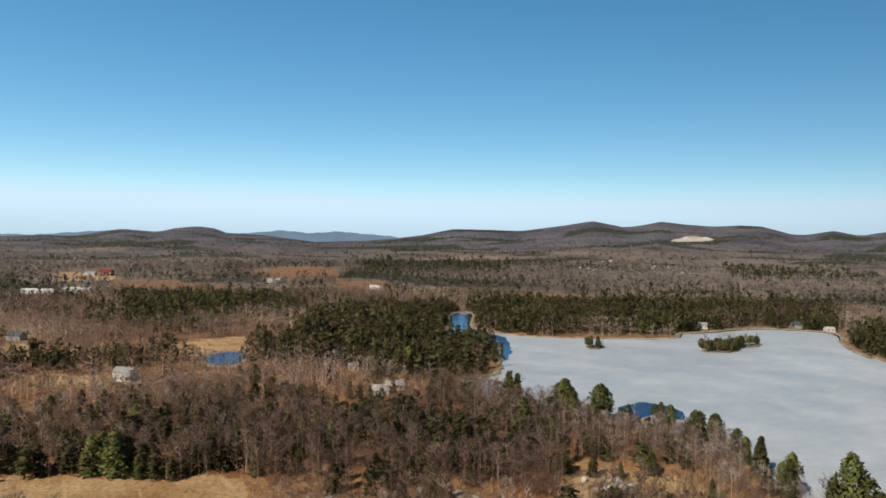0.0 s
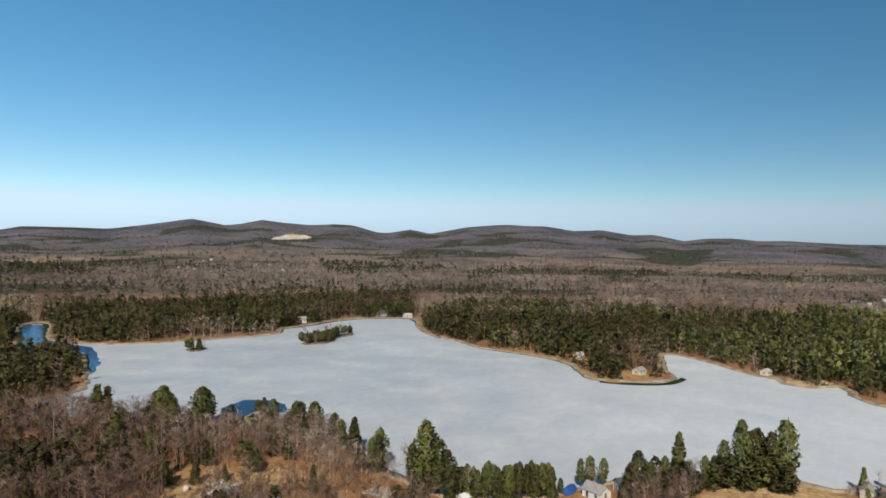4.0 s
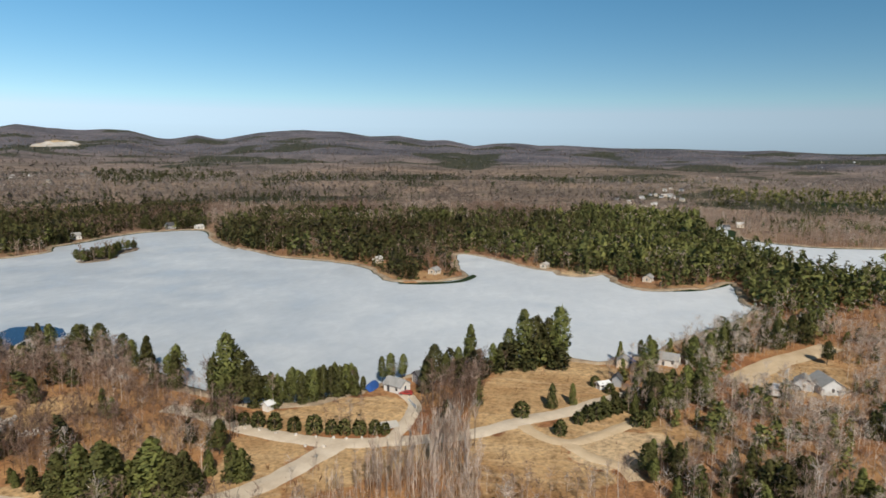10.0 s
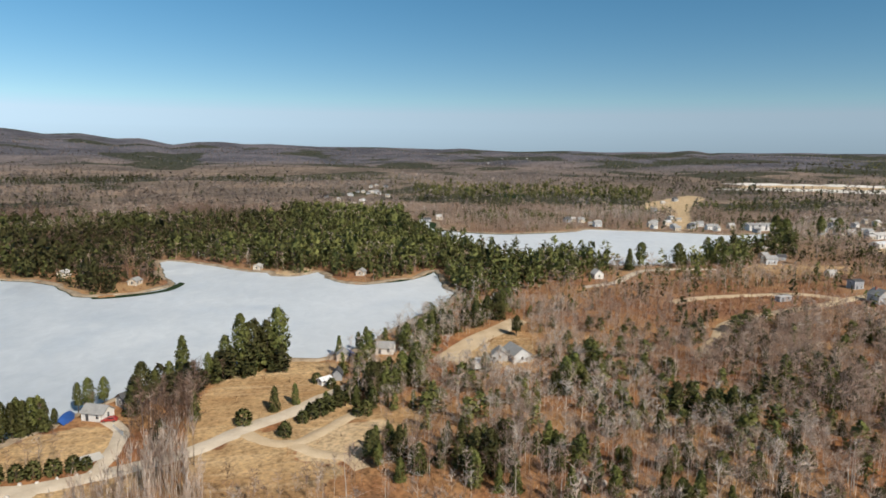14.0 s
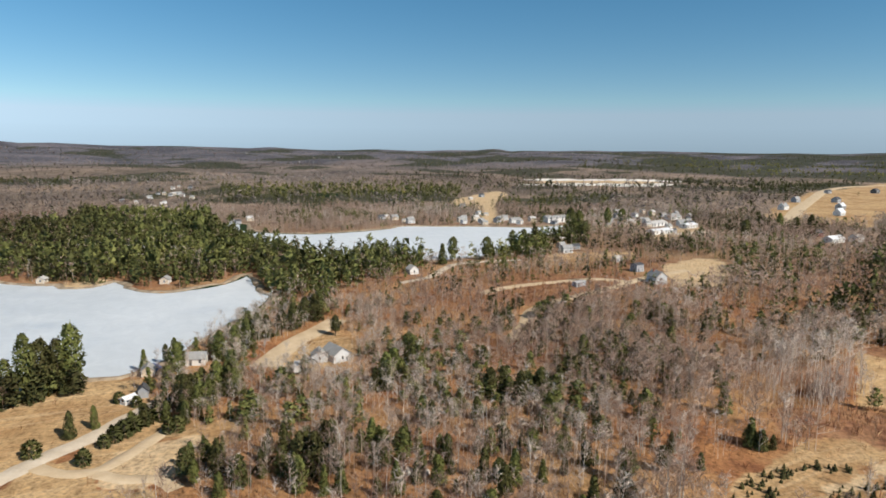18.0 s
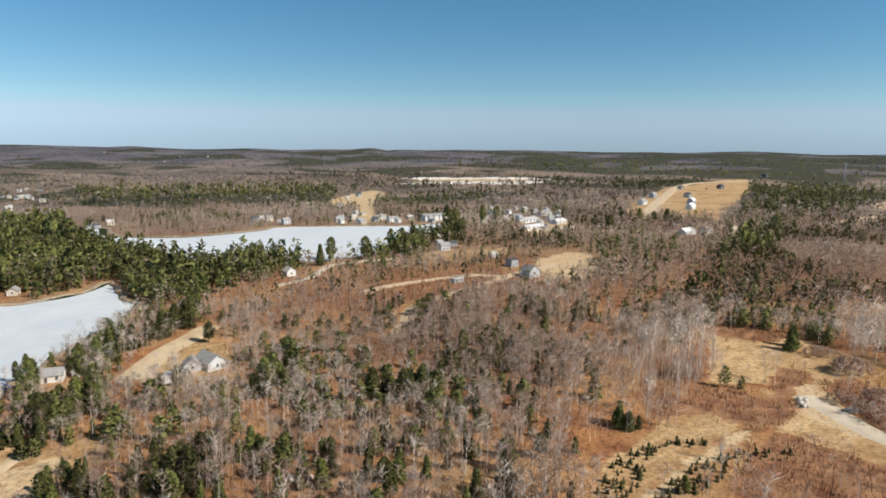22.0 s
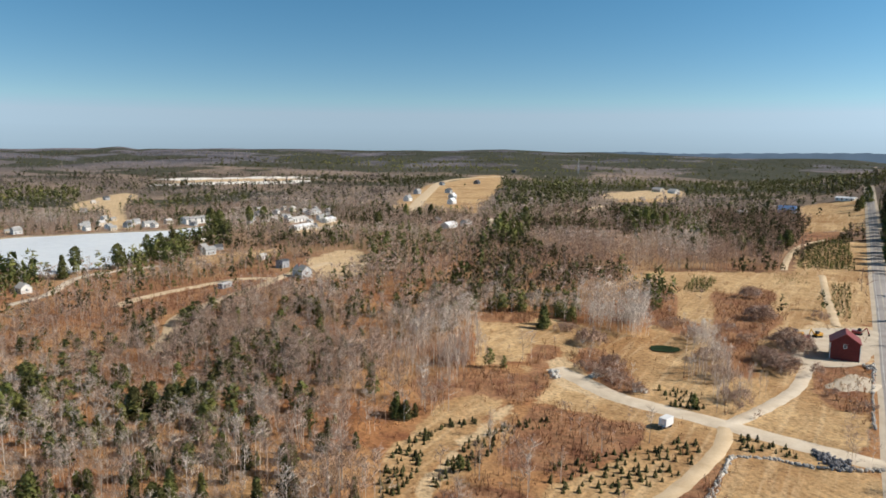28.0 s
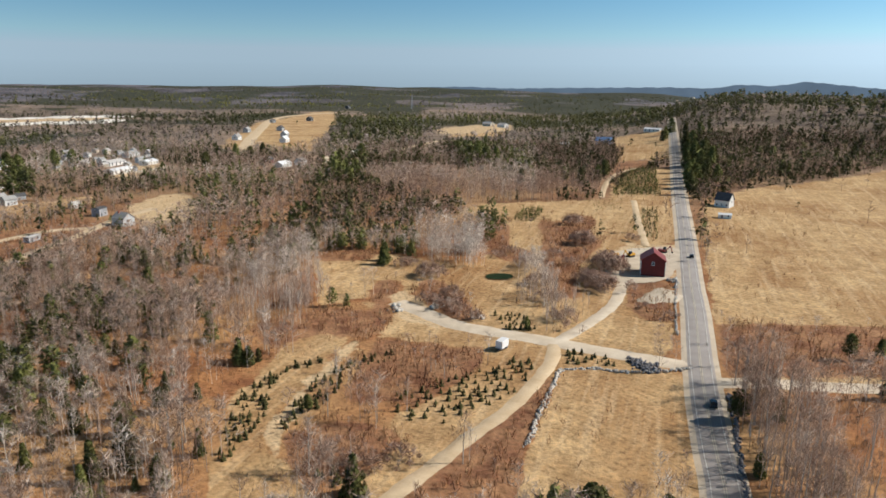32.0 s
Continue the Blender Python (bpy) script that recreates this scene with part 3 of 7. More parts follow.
LAKE_HILL = [(30, 205), (44, 236), (70, 250), (112, 216), (122, 182), (96, 138), (60, 136), (40, 165)]
WEST_PINES = [(-161, 284, 10.1, 'p'), (-121, 273, 10.2, 'p'), (-109, 222, 14.2, 'c'), (-104, 220, 15.0, 'c'), (-112, 221, 13.2, 'c'), (-101, 223, 12.3, 'c'), (-73, 247, 10.5, 'c'), (-93, 345, 13.2, 'p'), (-100, 281, 7.2, 'c'), (-93, 285, 6.8, 'c'), (-87, 288, 6.9, 'c'), (-56, 254, 11.9, 'c'), (-49, 248, 12.7, 'c'), (-45, 251, 13.3, 'c'), (-39, 248, 11.6, 'c'), (-2, 292, 11.4, 's'), (32, 313, 17.6, 's'), (36, 316, 16.1, 's'), (58, 309, 15.8, 's'), (74, 305, 14.3, 'p'), (91, 280, 12.4, 's'), (95, 280, 11.4, 'p'), (100, 262, 13.4, 'p'), (121, 256, 13.1, 's'), (123, 237, 14.2, 'p'), (126, 207, 14.1, 'p'), (126, 212, 12.7, 'p'), (129, 203, 12.1, 'p')]
EAST_PINES = [(227, 79, 9.6, 'p'), (223, 96, 14.0, 'p'), (201, 83, 10.2, 'p'), (205, 79, 8.7, 'p'), (185, 90, 7.0, 'c'), (181, 92, 6.1, 'c'), (188, 85, 6.4, 'c'), (187, 79, 7.1, 'c'), (282, 53, 9.1, 'p'), (463, 13, 15.0, 's'), (485, -18, 17.4, 'p'), (539, -40, 15.7, 'p'), (538, -49, 16.6, 'p'), (538, -58, 16.7, 'p'), (486, 6, 16.6, 'p'), (223, 25, 11.6, 'c'), (233, 23, 10.1, 'c'), (158, 39, 11.0, 'c'), (157, 35, 11.7, 'c'), (158, 66, 8.1, 's'), (157, 59, 9.5, 's'), (646, -102, 24.5, 'p'), (646, -110, 22.3, 'p'), (685, -314, 18.2, 'p'), (675, -325, 15.6, 'p'), (674, -339, 18.0, 'p')]
FARM_PINES = [(147, -159, 2.7, 'c'), (224, -462, 4.1, 'p'), (64, -218, 8.7, 'p'), (58, -225, 7.0, 'p'), (614, -252, 18.6, 'p'), (697, -147, 21.0, 'p'), (711, -165, 18.5, 'p'), (582, -401, 20.8, 'p'), (243, -178, 9.5, 's')]
ROAD_PINES = [(259, -471, 19.1, 'p'), (271, -501, 21.0, 'p'), (288, -519, 19.1, 'p'), (296, -553, 25.1, 'p'), (320, -571, 20.0, 'p'), (279, -532, 21.1, 'p'), (333, -607, 24.4, 'p'), (356, -636, 21.1, 'p'), (336, -631, 22.8, 'p'), (305, -588, 23.2, 'p'), (264, -520, 18.5, 'p'), (395, -700, 20.6, 'p'), (381, -689, 22.7, 'p'), (401, -740, 22.8, 'p'), (494, -836, 20.3, 'c'), (471, -785, 16.3, 'c'), (465, -768, 14.5, 'c'), (279, -501, 15.7, 'p'), (293, -534, 19.6, 'p'), (429, -758, 21.0, 'p'), (352, -494, 17.1, 'p'), (351, -483, 13.9, 'c'), (343, -450, 14.2, 'c'), (373, -466, 11.0, 's'), (367, -419, 10.4, 'c'), (385, -425, 11.7, 'c'), (489, -488, 20.0, 'p'), (505, -492, 21.6, 'p')]
ROAD_PINES += [(518, -492, 18.2, 'p'), (502, -514, 17.1, 'p'), (492, -316, 11.8, 'c'), (482, -318, 12.7, 'c'), (502, -314, 10.0, 'c'), (497, -339, 12.2, 'c')]
WEST_STANDING = [(-51, 255, 12.6, 'c'), (-44, 253, 12.0, 'c'), (-56, 254, 10.9, 'c'), (-102, 282, 5.5, 'c'), (-119, 275, 7.8, 'c'), (-75, 255, 7.2, 'c'), (-61, 228, 8.5, 'c'), (-75, 229, 5.7, 's'), (-46, 224, 7.9, 's'), (-39, 223, 6.1, 's'), (-6, 230, 8.7, 'c'), (-1, 230, 10.8, 'c'), (5, 228, 9.4, 'c'), (11, 232, 9.2, 'c'), (18, 230, 8.0, 'c'), (-95, 218, 8.4, 'c'), (-29, 270, 6.1, 's'), (-20, 260, 8.4, 'c'), (-25, 267, 5.4, 'c'), (-9, 218, 8.6, 'c'), (-3, 208, 8.9, 'c'), (-1, 206, 7.8, 'c'), (56, 317, 13.9, 'p'), (60, 311, 13.1, 'p'), (33, 322, 12.6, 'p')]
HILL_STANDING = [(81, 201, 8.3, 's'), (82, 197, 6.4, 'c'), (71, 227, 8.2, 'c'), (60, 241, 6.9, 's'), (51, 225, 7.3, 'c'), (42, 228, 8.1, 'c'), (107, 207, 13.0, 's'), (60, 224, 5.6, 's'), (53, 291, 18.9, 'p'), (40, 268, 8.1, 'c'), (43, 258, 10.9, 'c'), (66, 281, 19.0, 'p'), (66, 291, 10.4, 'c'), (97, 258, 14.7, 'p'), (105, 260, 14.3, 'p'), (112, 256, 11.7, 'p'), (124, 263, 10.2, 'p'), (92, 291, 9.8, 'p'), (97, 291, 7.4, 'p'), (20, 170, 12.5, 'c'), (24, 171, 10.1, 'c'), (29, 158, 9.4, 's'), (33, 266, 15.7, 'c'), (128, 254, 8.4, 'p'), (55, 281, 15.2, 'p'), (88, 247, 8.6, 'c'), (108, 240, 10.0, 'c'), (103, 248, 10.1, 'c')]
EAST_STANDING = [(277, 81, 10.5, 'c'), (282, 76, 11.3, 'p'), (291, 73, 12.4, 'c'), (299, 70, 13, 'p'), (306, 67, 13, 'c'), (312, 66, 13, 'p'), (274, 84, 12.0, 'c'), (263, 85, 12.8, 'c'), (255, 87, 11.6, 'p'), (247, 90, 11.4, 'c'), (201, 77, 8.7, 'c'), (196, 79, 8.6, 'p'), (210, 78, 11.7, 'c'), (210, 74, 10.6, 'c'), (153, 65, 9.1, 'p'), (150, 62, 7.0, 'p'), (161, 35, 8.6, 'c'), (160, 32, 9.2, 'c'), (171, 26, 6.3, 'c'), (149, 37, 9.1, 'c'), (157, 43, 8.0, 'c'), (217, 24, 8.5, 's'), (216, 28, 8.1, 's'), (245, 26, 5.8, 's'), (195, 82, 12.3, 'p'), (197, 86, 8.2, 'p'), (213, 84, 8.4, 'c'), (213, 76, 9.9, 'c'), (210, 72, 9.4, 'c'), (189, 8, 8.0, 's'), (245, 19, 7.5, 's'), (246, -9, 5.8, 'c'), (212, -10, 10.5, 'c'), (216, -14, 9.8, 'c'), (207, -19, 11.2, 'c'), (212, -26, 10.9, 'c'), (195, -27, 7.7, 'c'), (247, -26, 5.0, 'c'), (169, 67, 4.7, 's'), (151, 52, 8.4, 'c')]
MID_STANDING = [(237, -57, 11.5, 'c'), (237, -62, 12.2, 'c'), (210, -54, 4.5, 'c'), (250, -75, 7.6, 'c'), (243, -79, 8.7, 'c'), (215, -70, 6.8, 'c'), (244, -85, 8.4, 'c'), (171, -8, 7.2, 'c'), (175, -12, 6.4, 'c'), (171, -5, 5.0, 'c'), (170, 3, 5.9, 'c'), (172, -26, 6.2, 'c'), (165, -32, 6.9, 'c'), (195, -40, 5.6, 'c'), (169, -43, 4.0, 'c'), (154, 5, 7.6, 'c'), (159, 2, 4.2, 'c'), (156, -13, 5.2, 'c'), (160, -26, 4.4, 'c'), (209, 0, 4.7, 'c'), (195, -5, 7.0, 'c'), (218, 12, 5.8, 's'), (240, -67, 9.4, 'c'), (185, -42, 4.1, 'c')]
FARM_STANDING = [(240, -70, 10.5, 'c'), (245, -77, 8.4, 'c'), (219, -68, 6.8, 's'), (209, -54, 5.0, 'c'), (198, -27, 7.1, 'c'), (174, -28, 7.4, 'c'), (171, -33, 4.0, 'c'), (164, -43, 6.4, 'c'), (174, -56, 6.2, 's'), (179, -79, 6.9, 'c'), (177, -81, 5.9, 'c'), (237, -59, 8.4, 'c'), (251, -46, 10.9, 'c'), (296, -136, 6.8, 'c'), (248, -183, 9.1, 's'), (258, -137, 10.4, 's'), (287, -167, 14.0, 'c'), (310, -158, 10.4, 'c'), (340, -187, 11.6, 'c'), (337, -215, 12.1, 'c'), (339, -224, 12.9, 'c'), (130, -39, 8.1, 'c'), (144, -164, 4.7, 'c'), (245, -66, 7.1, 'c'), (177, -84, 4.4, 'c')]
THICKETS = [(175, -156, 8, 4.5), (163, -156, 5, 4), (188, -158, 5, 4), (211, -280, 7, 7), (164, -227, 8, 5), (174, -255, 7, 5), (158, -228, 7, 4.5), (199, -308, 5, 4), (130, -213, 4, 3), (119, -210, 5, 2.5), (116, -64, 7, 2.4), (118, -74, 6, 2.6), (187, -243, 5, 4), (110, -74, 6, 3.5), (107, -80, 6, 3.5), (235, -185, 6, 4), (217, -118, 6, 5), (220, -228, 6, 3), (201, -226, 6, 4.5), (177, -207, 6, 5), (159, -193, 6, 5), (142, -181, 5.5, 4.5), (133, -174, 4.5, 4), (155, -221, 7, 5.5), (168, -247, 7, 6), (150, -226, 6, 5.5), (182, -261, 6, 5), (245, -316, 6, 6), (262, -268, 5, 3.5), (204, -250, 5, 3), (222, -239, 6, 3), (168, -227, 6, 5), (175, -249, 7, 6), (186, -168, 6, 4.5), (235, -220, 6, 5), (215, -182, 7, 6), (247, -243, 6, 4)]
HOMES_WEST = [(-164, 358, -15, 13, 8, 5.6, 8.2, 'white', 'grey', 'white two-storey farmhouse with a dark roof on a lawn'), (-299, 485, -10, 13, 9, 4, 7, 'grey', 'dark', 'grey house with a dark roof at a field edge'), (-560, 1151, 0, 26, 16, 7, 12, 'red', 'red', 'red-roofed farm building in a far field'), (-584, 1146, 0, 22, 12, 5, 8, 'white', 'grey', 'pale farm shed in a far field'), (-50, 398, 10, 7, 6, 2.8, 4.4, 'tan', 'pale', 'small pale-roofed camp among pines'), (-23, 347, 30, 11, 8, 3.2, 5.4, 'tan', 'pale', 'pale-roofed house among bare trees'), (-29, 336, 10, 10, 8, 3, 5.5, 'tan', 'pale', 'small tan house among bare trees'), (228, 597, 0, 9, 7, 4, 6.5, 'white', 'grey', 'white cottage on the far lakeshore'), (335, 590, 0, 9, 6, 3, 5, 'white', 'pale', 'white cottage on the lakeshore'), (317, 610, 0, 9, 7, 4, 7, 'grey', 'dark', 'grey camp on the lakeshore'), (88, 284, 40, 12, 9, 3, 6, 'tan', 'pale', 'tan-roofed house by the open water'), (-260, 1069, 0, 24, 14, 5, 8, 'white', 'pale', 'pale sheds on a far field')]
HOMES_WEST += [(-90, 951, 0, 20, 14, 5, 8, 'white', 'white', 'white farm building on a far field'), (-481, 824, 0, 50, 14, 5, 7, 'white', 'white', 'long white greenhouse row in far woods'), (-445, 845, 0, 40, 14, 5, 7, 'white', 'white', 'long white greenhouse row in far woods')]
HOMES_LAKE = [(154, 152, 95, 8.6, 6, 2.9, 5.0, 'white', 'grey', 'white lake house with a grey gable roof'), (166, 151, -20, 8, 6, 3, 5, 'grey', 'dark', 'weathered grey cabin by the shore'), (116, 169, 10, 2.6, 2.2, 2.2, 3, 'white', 'white', 'small white garden shed on a lawn'), (242, 97, 100, 8.4, 6.6, 3, 5.2, 'white', 'grey', 'white cottage with a grey roof above the lake'), (202, 103, -25, 5, 2.6, 2.2, 3, 'white', 'white', 'low white shed beside a clearing'), (208, 101, 20, 3.4, 3, 2.6, 4, 'grey', 'dark', 'small grey shed beside a clearing'), (229, 109, 20, 6, 5, 2.8, 4.6, 'tan', 'grey', 'small tan cottage behind shrubs'), (251, 47, 40, 12, 9, 3.4, 6.4, 'pale', 'grey', 'pale house with a large grey shingle roof'), (249, 53, 15, 7, 7, 2.8, 5.2, 'pale', 'grey', 'pale garage with a grey shingle roof'), (428, 31, 30, 8, 7, 3.6, 6.4, 'white', 'pale', 'white gabled house among pines'), (384, 242, 10, 7, 5, 3, 4.5, 'tan', 'pale', 'tan boathouse at the shore'), (318, 281, 10, 8, 6, 3, 5, 'tan', 'grey', 'camp among pines on the point')]
HOMES_LAKE += [(389, 172, 10, 8, 6, 3, 5, 'tan', 'grey', 'tan camp among lakeside pines'), (322, 336, 10, 7, 6, 3, 5, 'tan', 'pale', 'tan camp at the water')]
HOMES_RIDGE = [(408, -117, 20, 12, 9, 5.2, 8.8, 'pale', 'grey', 'pale grey gabled house under construction'), (447, -115, 125, 8, 7, 5.5, 6.5, 'grey', 'dark', 'grey square house frame on the ridge'), (397, -69, 130, 10, 4, 3, 3.4, 'grey', 'pale', 'grey flat-roofed trailer on bare sand'), (487, -111, 120, 7, 6, 3, 5, 'white', 'pale', 'pale shed on the ridge'), (934, -431, 130, 16, 11, 6, 11, 'white', 'grey', 'new white house on an open hillside'), (1085, -519, 130, 16, 11, 6, 11, 'grey', 'grey', 'new grey house on an open hillside'), (1085, -581, 130, 15, 12, 6, 10, 'grey', 'dark', 'tall grey house on an open hillside'), (953, -517, 130, 16, 11, 6, 11, 'grey', 'white', 'grey house with a pale gable on a hillside'), (855, -463, 130, 17, 11, 5, 10, 'white', 'white', 'white gabled house on a hillside'), (1324, -780, 130, 20, 13, 6, 11, 'dark', 'dark', 'dark house at the top of a hillside field'), (1720, -1141, 130, 24, 14, 6, 11, 'dark', 'dark', 'dark house on the ridge line'), (1272, -665, 130, 16, 10, 5, 8, 'grey', 'dark', 'dark house beside a hill lane')]
HOMES_RIDGE += [(602, -323, 120, 22, 12, 4, 7, 'white', 'white', 'white long building in the woods'), (610, -347, 120, 12, 10, 5, 8, 'white', 'grey', 'white house in the woods'), (646, -331, 120, 11, 9, 4, 7, 'red', 'dark', 'reddish house in the woods'), (621, -382, 120, 14, 9, 3, 5, 'tan', 'tan', 'low tan building by a road'), (641, -433, 120, 14, 10, 4, 8, 'tan', 'pale', 'tan house by a road'), (749, -103, 110, 34, 18, 6, 8.5, 'white', 'grey', 'large white building by the far lake')]
HOMES_TOWN = [(651, -187, 128, 34, 12, 4, 6, 'white', 'white', 'long white roofed hall in the distant town'), (718, -202, 128, 30, 14, 4, 6.5, 'white', 'pale', 'long pale building in the distant town'), (701, -230, 128, 22, 12, 4, 6, 'white', 'white', 'low white building beside the town lot'), (732, -176, 128, 26, 12, 4, 6.5, 'tan', 'pale', 'long tan building in the distant town'), (790, -241, 128, 24, 12, 4, 7, 'white', 'grey', 'white hall at the back of the town')]
HOMES_FARM = [(156, -258, 124, 12.5, 12.5, 8.0, 12.4, 'red', 'red', 'red two-storey barn on a gravel yard'), (219, -445, 185, 12, 10, 5.6, 11, 'white', 'dark', 'white farmhouse with a steep roof beside the road'), (198, -405, 30, 9, 5, 2.6, 3.6, 'white', 'white', 'white carport beside a field'), (527, -735, 20, 24, 14, 7, 12, 'blue', 'blue', 'blue house at the wood edge'), (542, -870, 5, 30, 12, 4, 6, 'white', 'white', 'long white building at the end of a field'), (567, -708, 5, 12, 10, 4, 7, 'white', 'white', 'white shed in the woods'), (2101, -4193, 0, 50, 20, 8, 14, 'white', 'white', 'pale buildings on a far hill'), (2236, -3996, 0, 36, 20, 8, 14, 'tan', 'grey', 'tan building on a far hill'), (925, -926, 0, 26, 14, 5, 9, 'tan', 'pale', 'pale building in a clearing'), (886, -924, 0, 22, 14, 5, 9, 'white', 'pale', 'pale building in a clearing')]
TOWN_A = [(843, -189), (722, -229), (797, -179), (834, -229), (826, -255), (761, -199), (745, -199), (661, -203), (742, -184), (788, -239), (702, -149), (810, -203), (715, -236), (708, -192), (747, -161), (858, -224), (670, -199), (750, -179), (724, -180), (803, -246), (706, -226), (687, -206), (713, -190), (819, -269), (756, -245), (837, -230), (788, -239), (780, -255), (774, -220), (816, -238), (727, 61), (732, -55), (749, -92), (752, -77), (728, -98), (714, -24), (721, -61), (747, 88), (756, 83), (721, 54), (750, 74), (720, -2)]
TOWN_A += [(724, -98), (737, 55), (759, -47), (743, -41), (729, -21), (735, -38)]
TOWN_B = [(752, -15), (756, -2), (735, 1), (741, -60), (990, 496), (939, 450), (1029, 471), (1025, 406), (1039, 480), (1115, 498), (897, 395), (937, 410), (805, -28), (816, -20), (1099, -31), (1042, -13), (918, -1), (334, 1557), (426, 1803), (373, 1659), (449, 1821), (324, 1600), (342, 1539), (551, 1666), (661, 1673), (505, 1623), (548, 1653), (488, 1382), (484, 1565), (697, 230), (725, 226), (697, 236), (549, -80), (534, -79), (544, -91), (591, -86), (526, -81), (1105, 483), (1226, 520), (1244, 496), (1094, 466), (1100, 457)]
TOWN_B += [(1268, 526), (3076, 728), (2978, 641), (3788, 1188), (3391, 607), (3379, 730), (1075, 441), (1075, 461), (1098, 463)]
WALL_SIDE = [(115, -146), (110, -137), (105, -128), (100, -119), (95, -111), (93, -107)]
WALL_TOP = [(115, -146), (110, -154), (103, -159), (97, -166), (92, -175)]
SHADED_WALL = [(76, -168), (68, -155), (60, -141), (52, -127), (44, -114)]
WALL_ROAD = [(109, -198), (120, -216), (134, -240), (145, -259)]
ROCKS = [(104, -168), (101, -167), (99, -166), (106, -169)]
ROCKS_B = [(192, -146), (188, -143), (182, -157), (163, -160), (144, -254), (147, -243), (141, -221)]
PALE_HEAPS = [(159, 13), (159, 9), (197, -35), (192, -28), (60, 202), (64, 201), (68, 200), (100, 230)]
CARS = [(159, -296.6), (75.5, -158.7)]
VAN = [(137, -145)]
DIGGERS = [(184, -270), (177, -266), (179, -276), (174, -296)]
YARD_CARS = [(245, 55), (350, -53), (235, 58)]
LAKE_CARS = [(153, 147), (152, 140), (153, 144)]
MAST = [(1613, -1295)]
NURSERY_A = [(135, -53), (161, -70), (165, -80), (169, -95), (164, -101), (164, -88), (158, -78), (142, -68), (138, -64), (129, -52)]
NURSERY_B = [(149, -83), (157, -91), (157, -99), (160, -105), (157, -119), (153, -114), (154, -100), (144, -89), (139, -80), (134, -69), (139, -70)]
NURSERY_C = [(114, -65), (109, -74), (103, -72), (104, -67), (109, -64)]
NURSERY_D = [(134, -101), (132, -120), (129, -139), (125, -147), (116, -133), (111, -120), (111, -106), (112, -98), (124, -94)]
NURSERY_E = [(162, -166), (154, -175), (140, -165), (147, -158)]
NURSERY_F = [(123, -159), (108, -166), (107, -161), (117, -151)]
ORCHARD = [(343, -493), (362, -542), (371, -603), (303, -500), (272, -455), (295, -427)]
ORCHARD_B = [(247, -390), (241, -398), (192, -322), (199, -314)]
ORCHARD_C = [(278, -300), (300, -334), (290, -344), (264, -304)]
ORCHARD_D = [(287, -390), (280, -417), (257, -381), (264, -362)]
GRAVEL_PIT = [(1716, -183), (1693, -287), (1644, -460), (1458, -409), (1436, -292), (1518, -169)]
RANGE_WEST = [(-33.6, -0.54), (-32.7, -0.49), (-30.6, -0.54), (-28.5, -0.35), (-25.9, -0.15), (-24.0, -0.29), (-21.6, -0.43), (-17.4, -0.33), (-15.2, -0.16), (-13.0, 0.05), (-10.8, -0.15), (-8.5, 0.03), (-6.6, -0.13), (-4.3, -0.28), (-1.9, -0.72)]
RANGE_EAST = [(127.4, -0.38), (132.0, -0.27), (133.4, -0.26), (136.6, -0.38), (141.1, -0.3), (148.8, -0.21), (152.1, -0.27), (154.1, 0.03), (156.4, -0.07), (158.5, 0.26), (160.3, 0.07), (163.1, -0.22), (165.7, -0.27)]

# heading and height angle of the far ridges
SKYLINE_WEST = [(-180, -0.5), (-60, -0.3), (-32.7, -0.72), (-30.6, -0.62), (-28.1, -0.6), (-24.9, -0.13), (-22.4, -0.27), (-21.2, 0.01), (-19.5, 0.13), (-18.2, -0.03), (-17.4, -0.33), (-14.3, -0.38), (-12.1, -0.67), (-10.3, -0.93), (-6.6, -0.79), (-3.8, -0.47), (-1.5, -0.2), (0.9, 0.26), (4.1, 0.26), (6.5, 0.25), (10.2, 0.67), (12.4, 1.02), (14.9, 0.64), (16.0, 0.75), (17.7, 1.03), (19.4, 0.78), (21.4, 0.68), (23.5, 0.83), (25.0, 0.76), (26.9, 0.23), (27.7, 0.18), (28.1, 0.21), (29.7, 0.48), (29.9, 0.44), (31.3, 0.17), (31.5, 0.19), (34.3, 0.72), (38.0, 1.0)]
SKYLINE_EAST = [(40.7, 0.9), (43.1, 0.52), (45.4, 0.63), (47.7, 0.25), (49.5, 0.32), (51.7, -0.1), (53.5, 0.14), (55.3, 0.16), (57.0, -0.04), (59.1, 0.04), (62.7, -0.17), (66.6, -0.2), (70.2, -0.22), (72.7, -0.35), (74.5, -0.24), (75.9, -0.32), (81.7, -0.34), (83.9, -0.36), (87.6, -0.39), (91.2, -0.31), (91.7, -0.23), (92.8, -0.17), (94.0, -0.39), (94.6, -0.35), (106.0, -0.3), (114.2, -0.36), (122.7, -0.22), (127.4, -0.43), (133.4, -0.44), (136.6, -0.6), (141.1, -0.66), (148.9, -0.76), (151.8, -1.15), (155.7, -0.97), (158.3, -0.82), (161.2, -1.09), (163.5, -1.24), (200, -0.3), (250, -0.5)]

SKYLINE = SKYLINE_WEST + SKYLINE_EAST
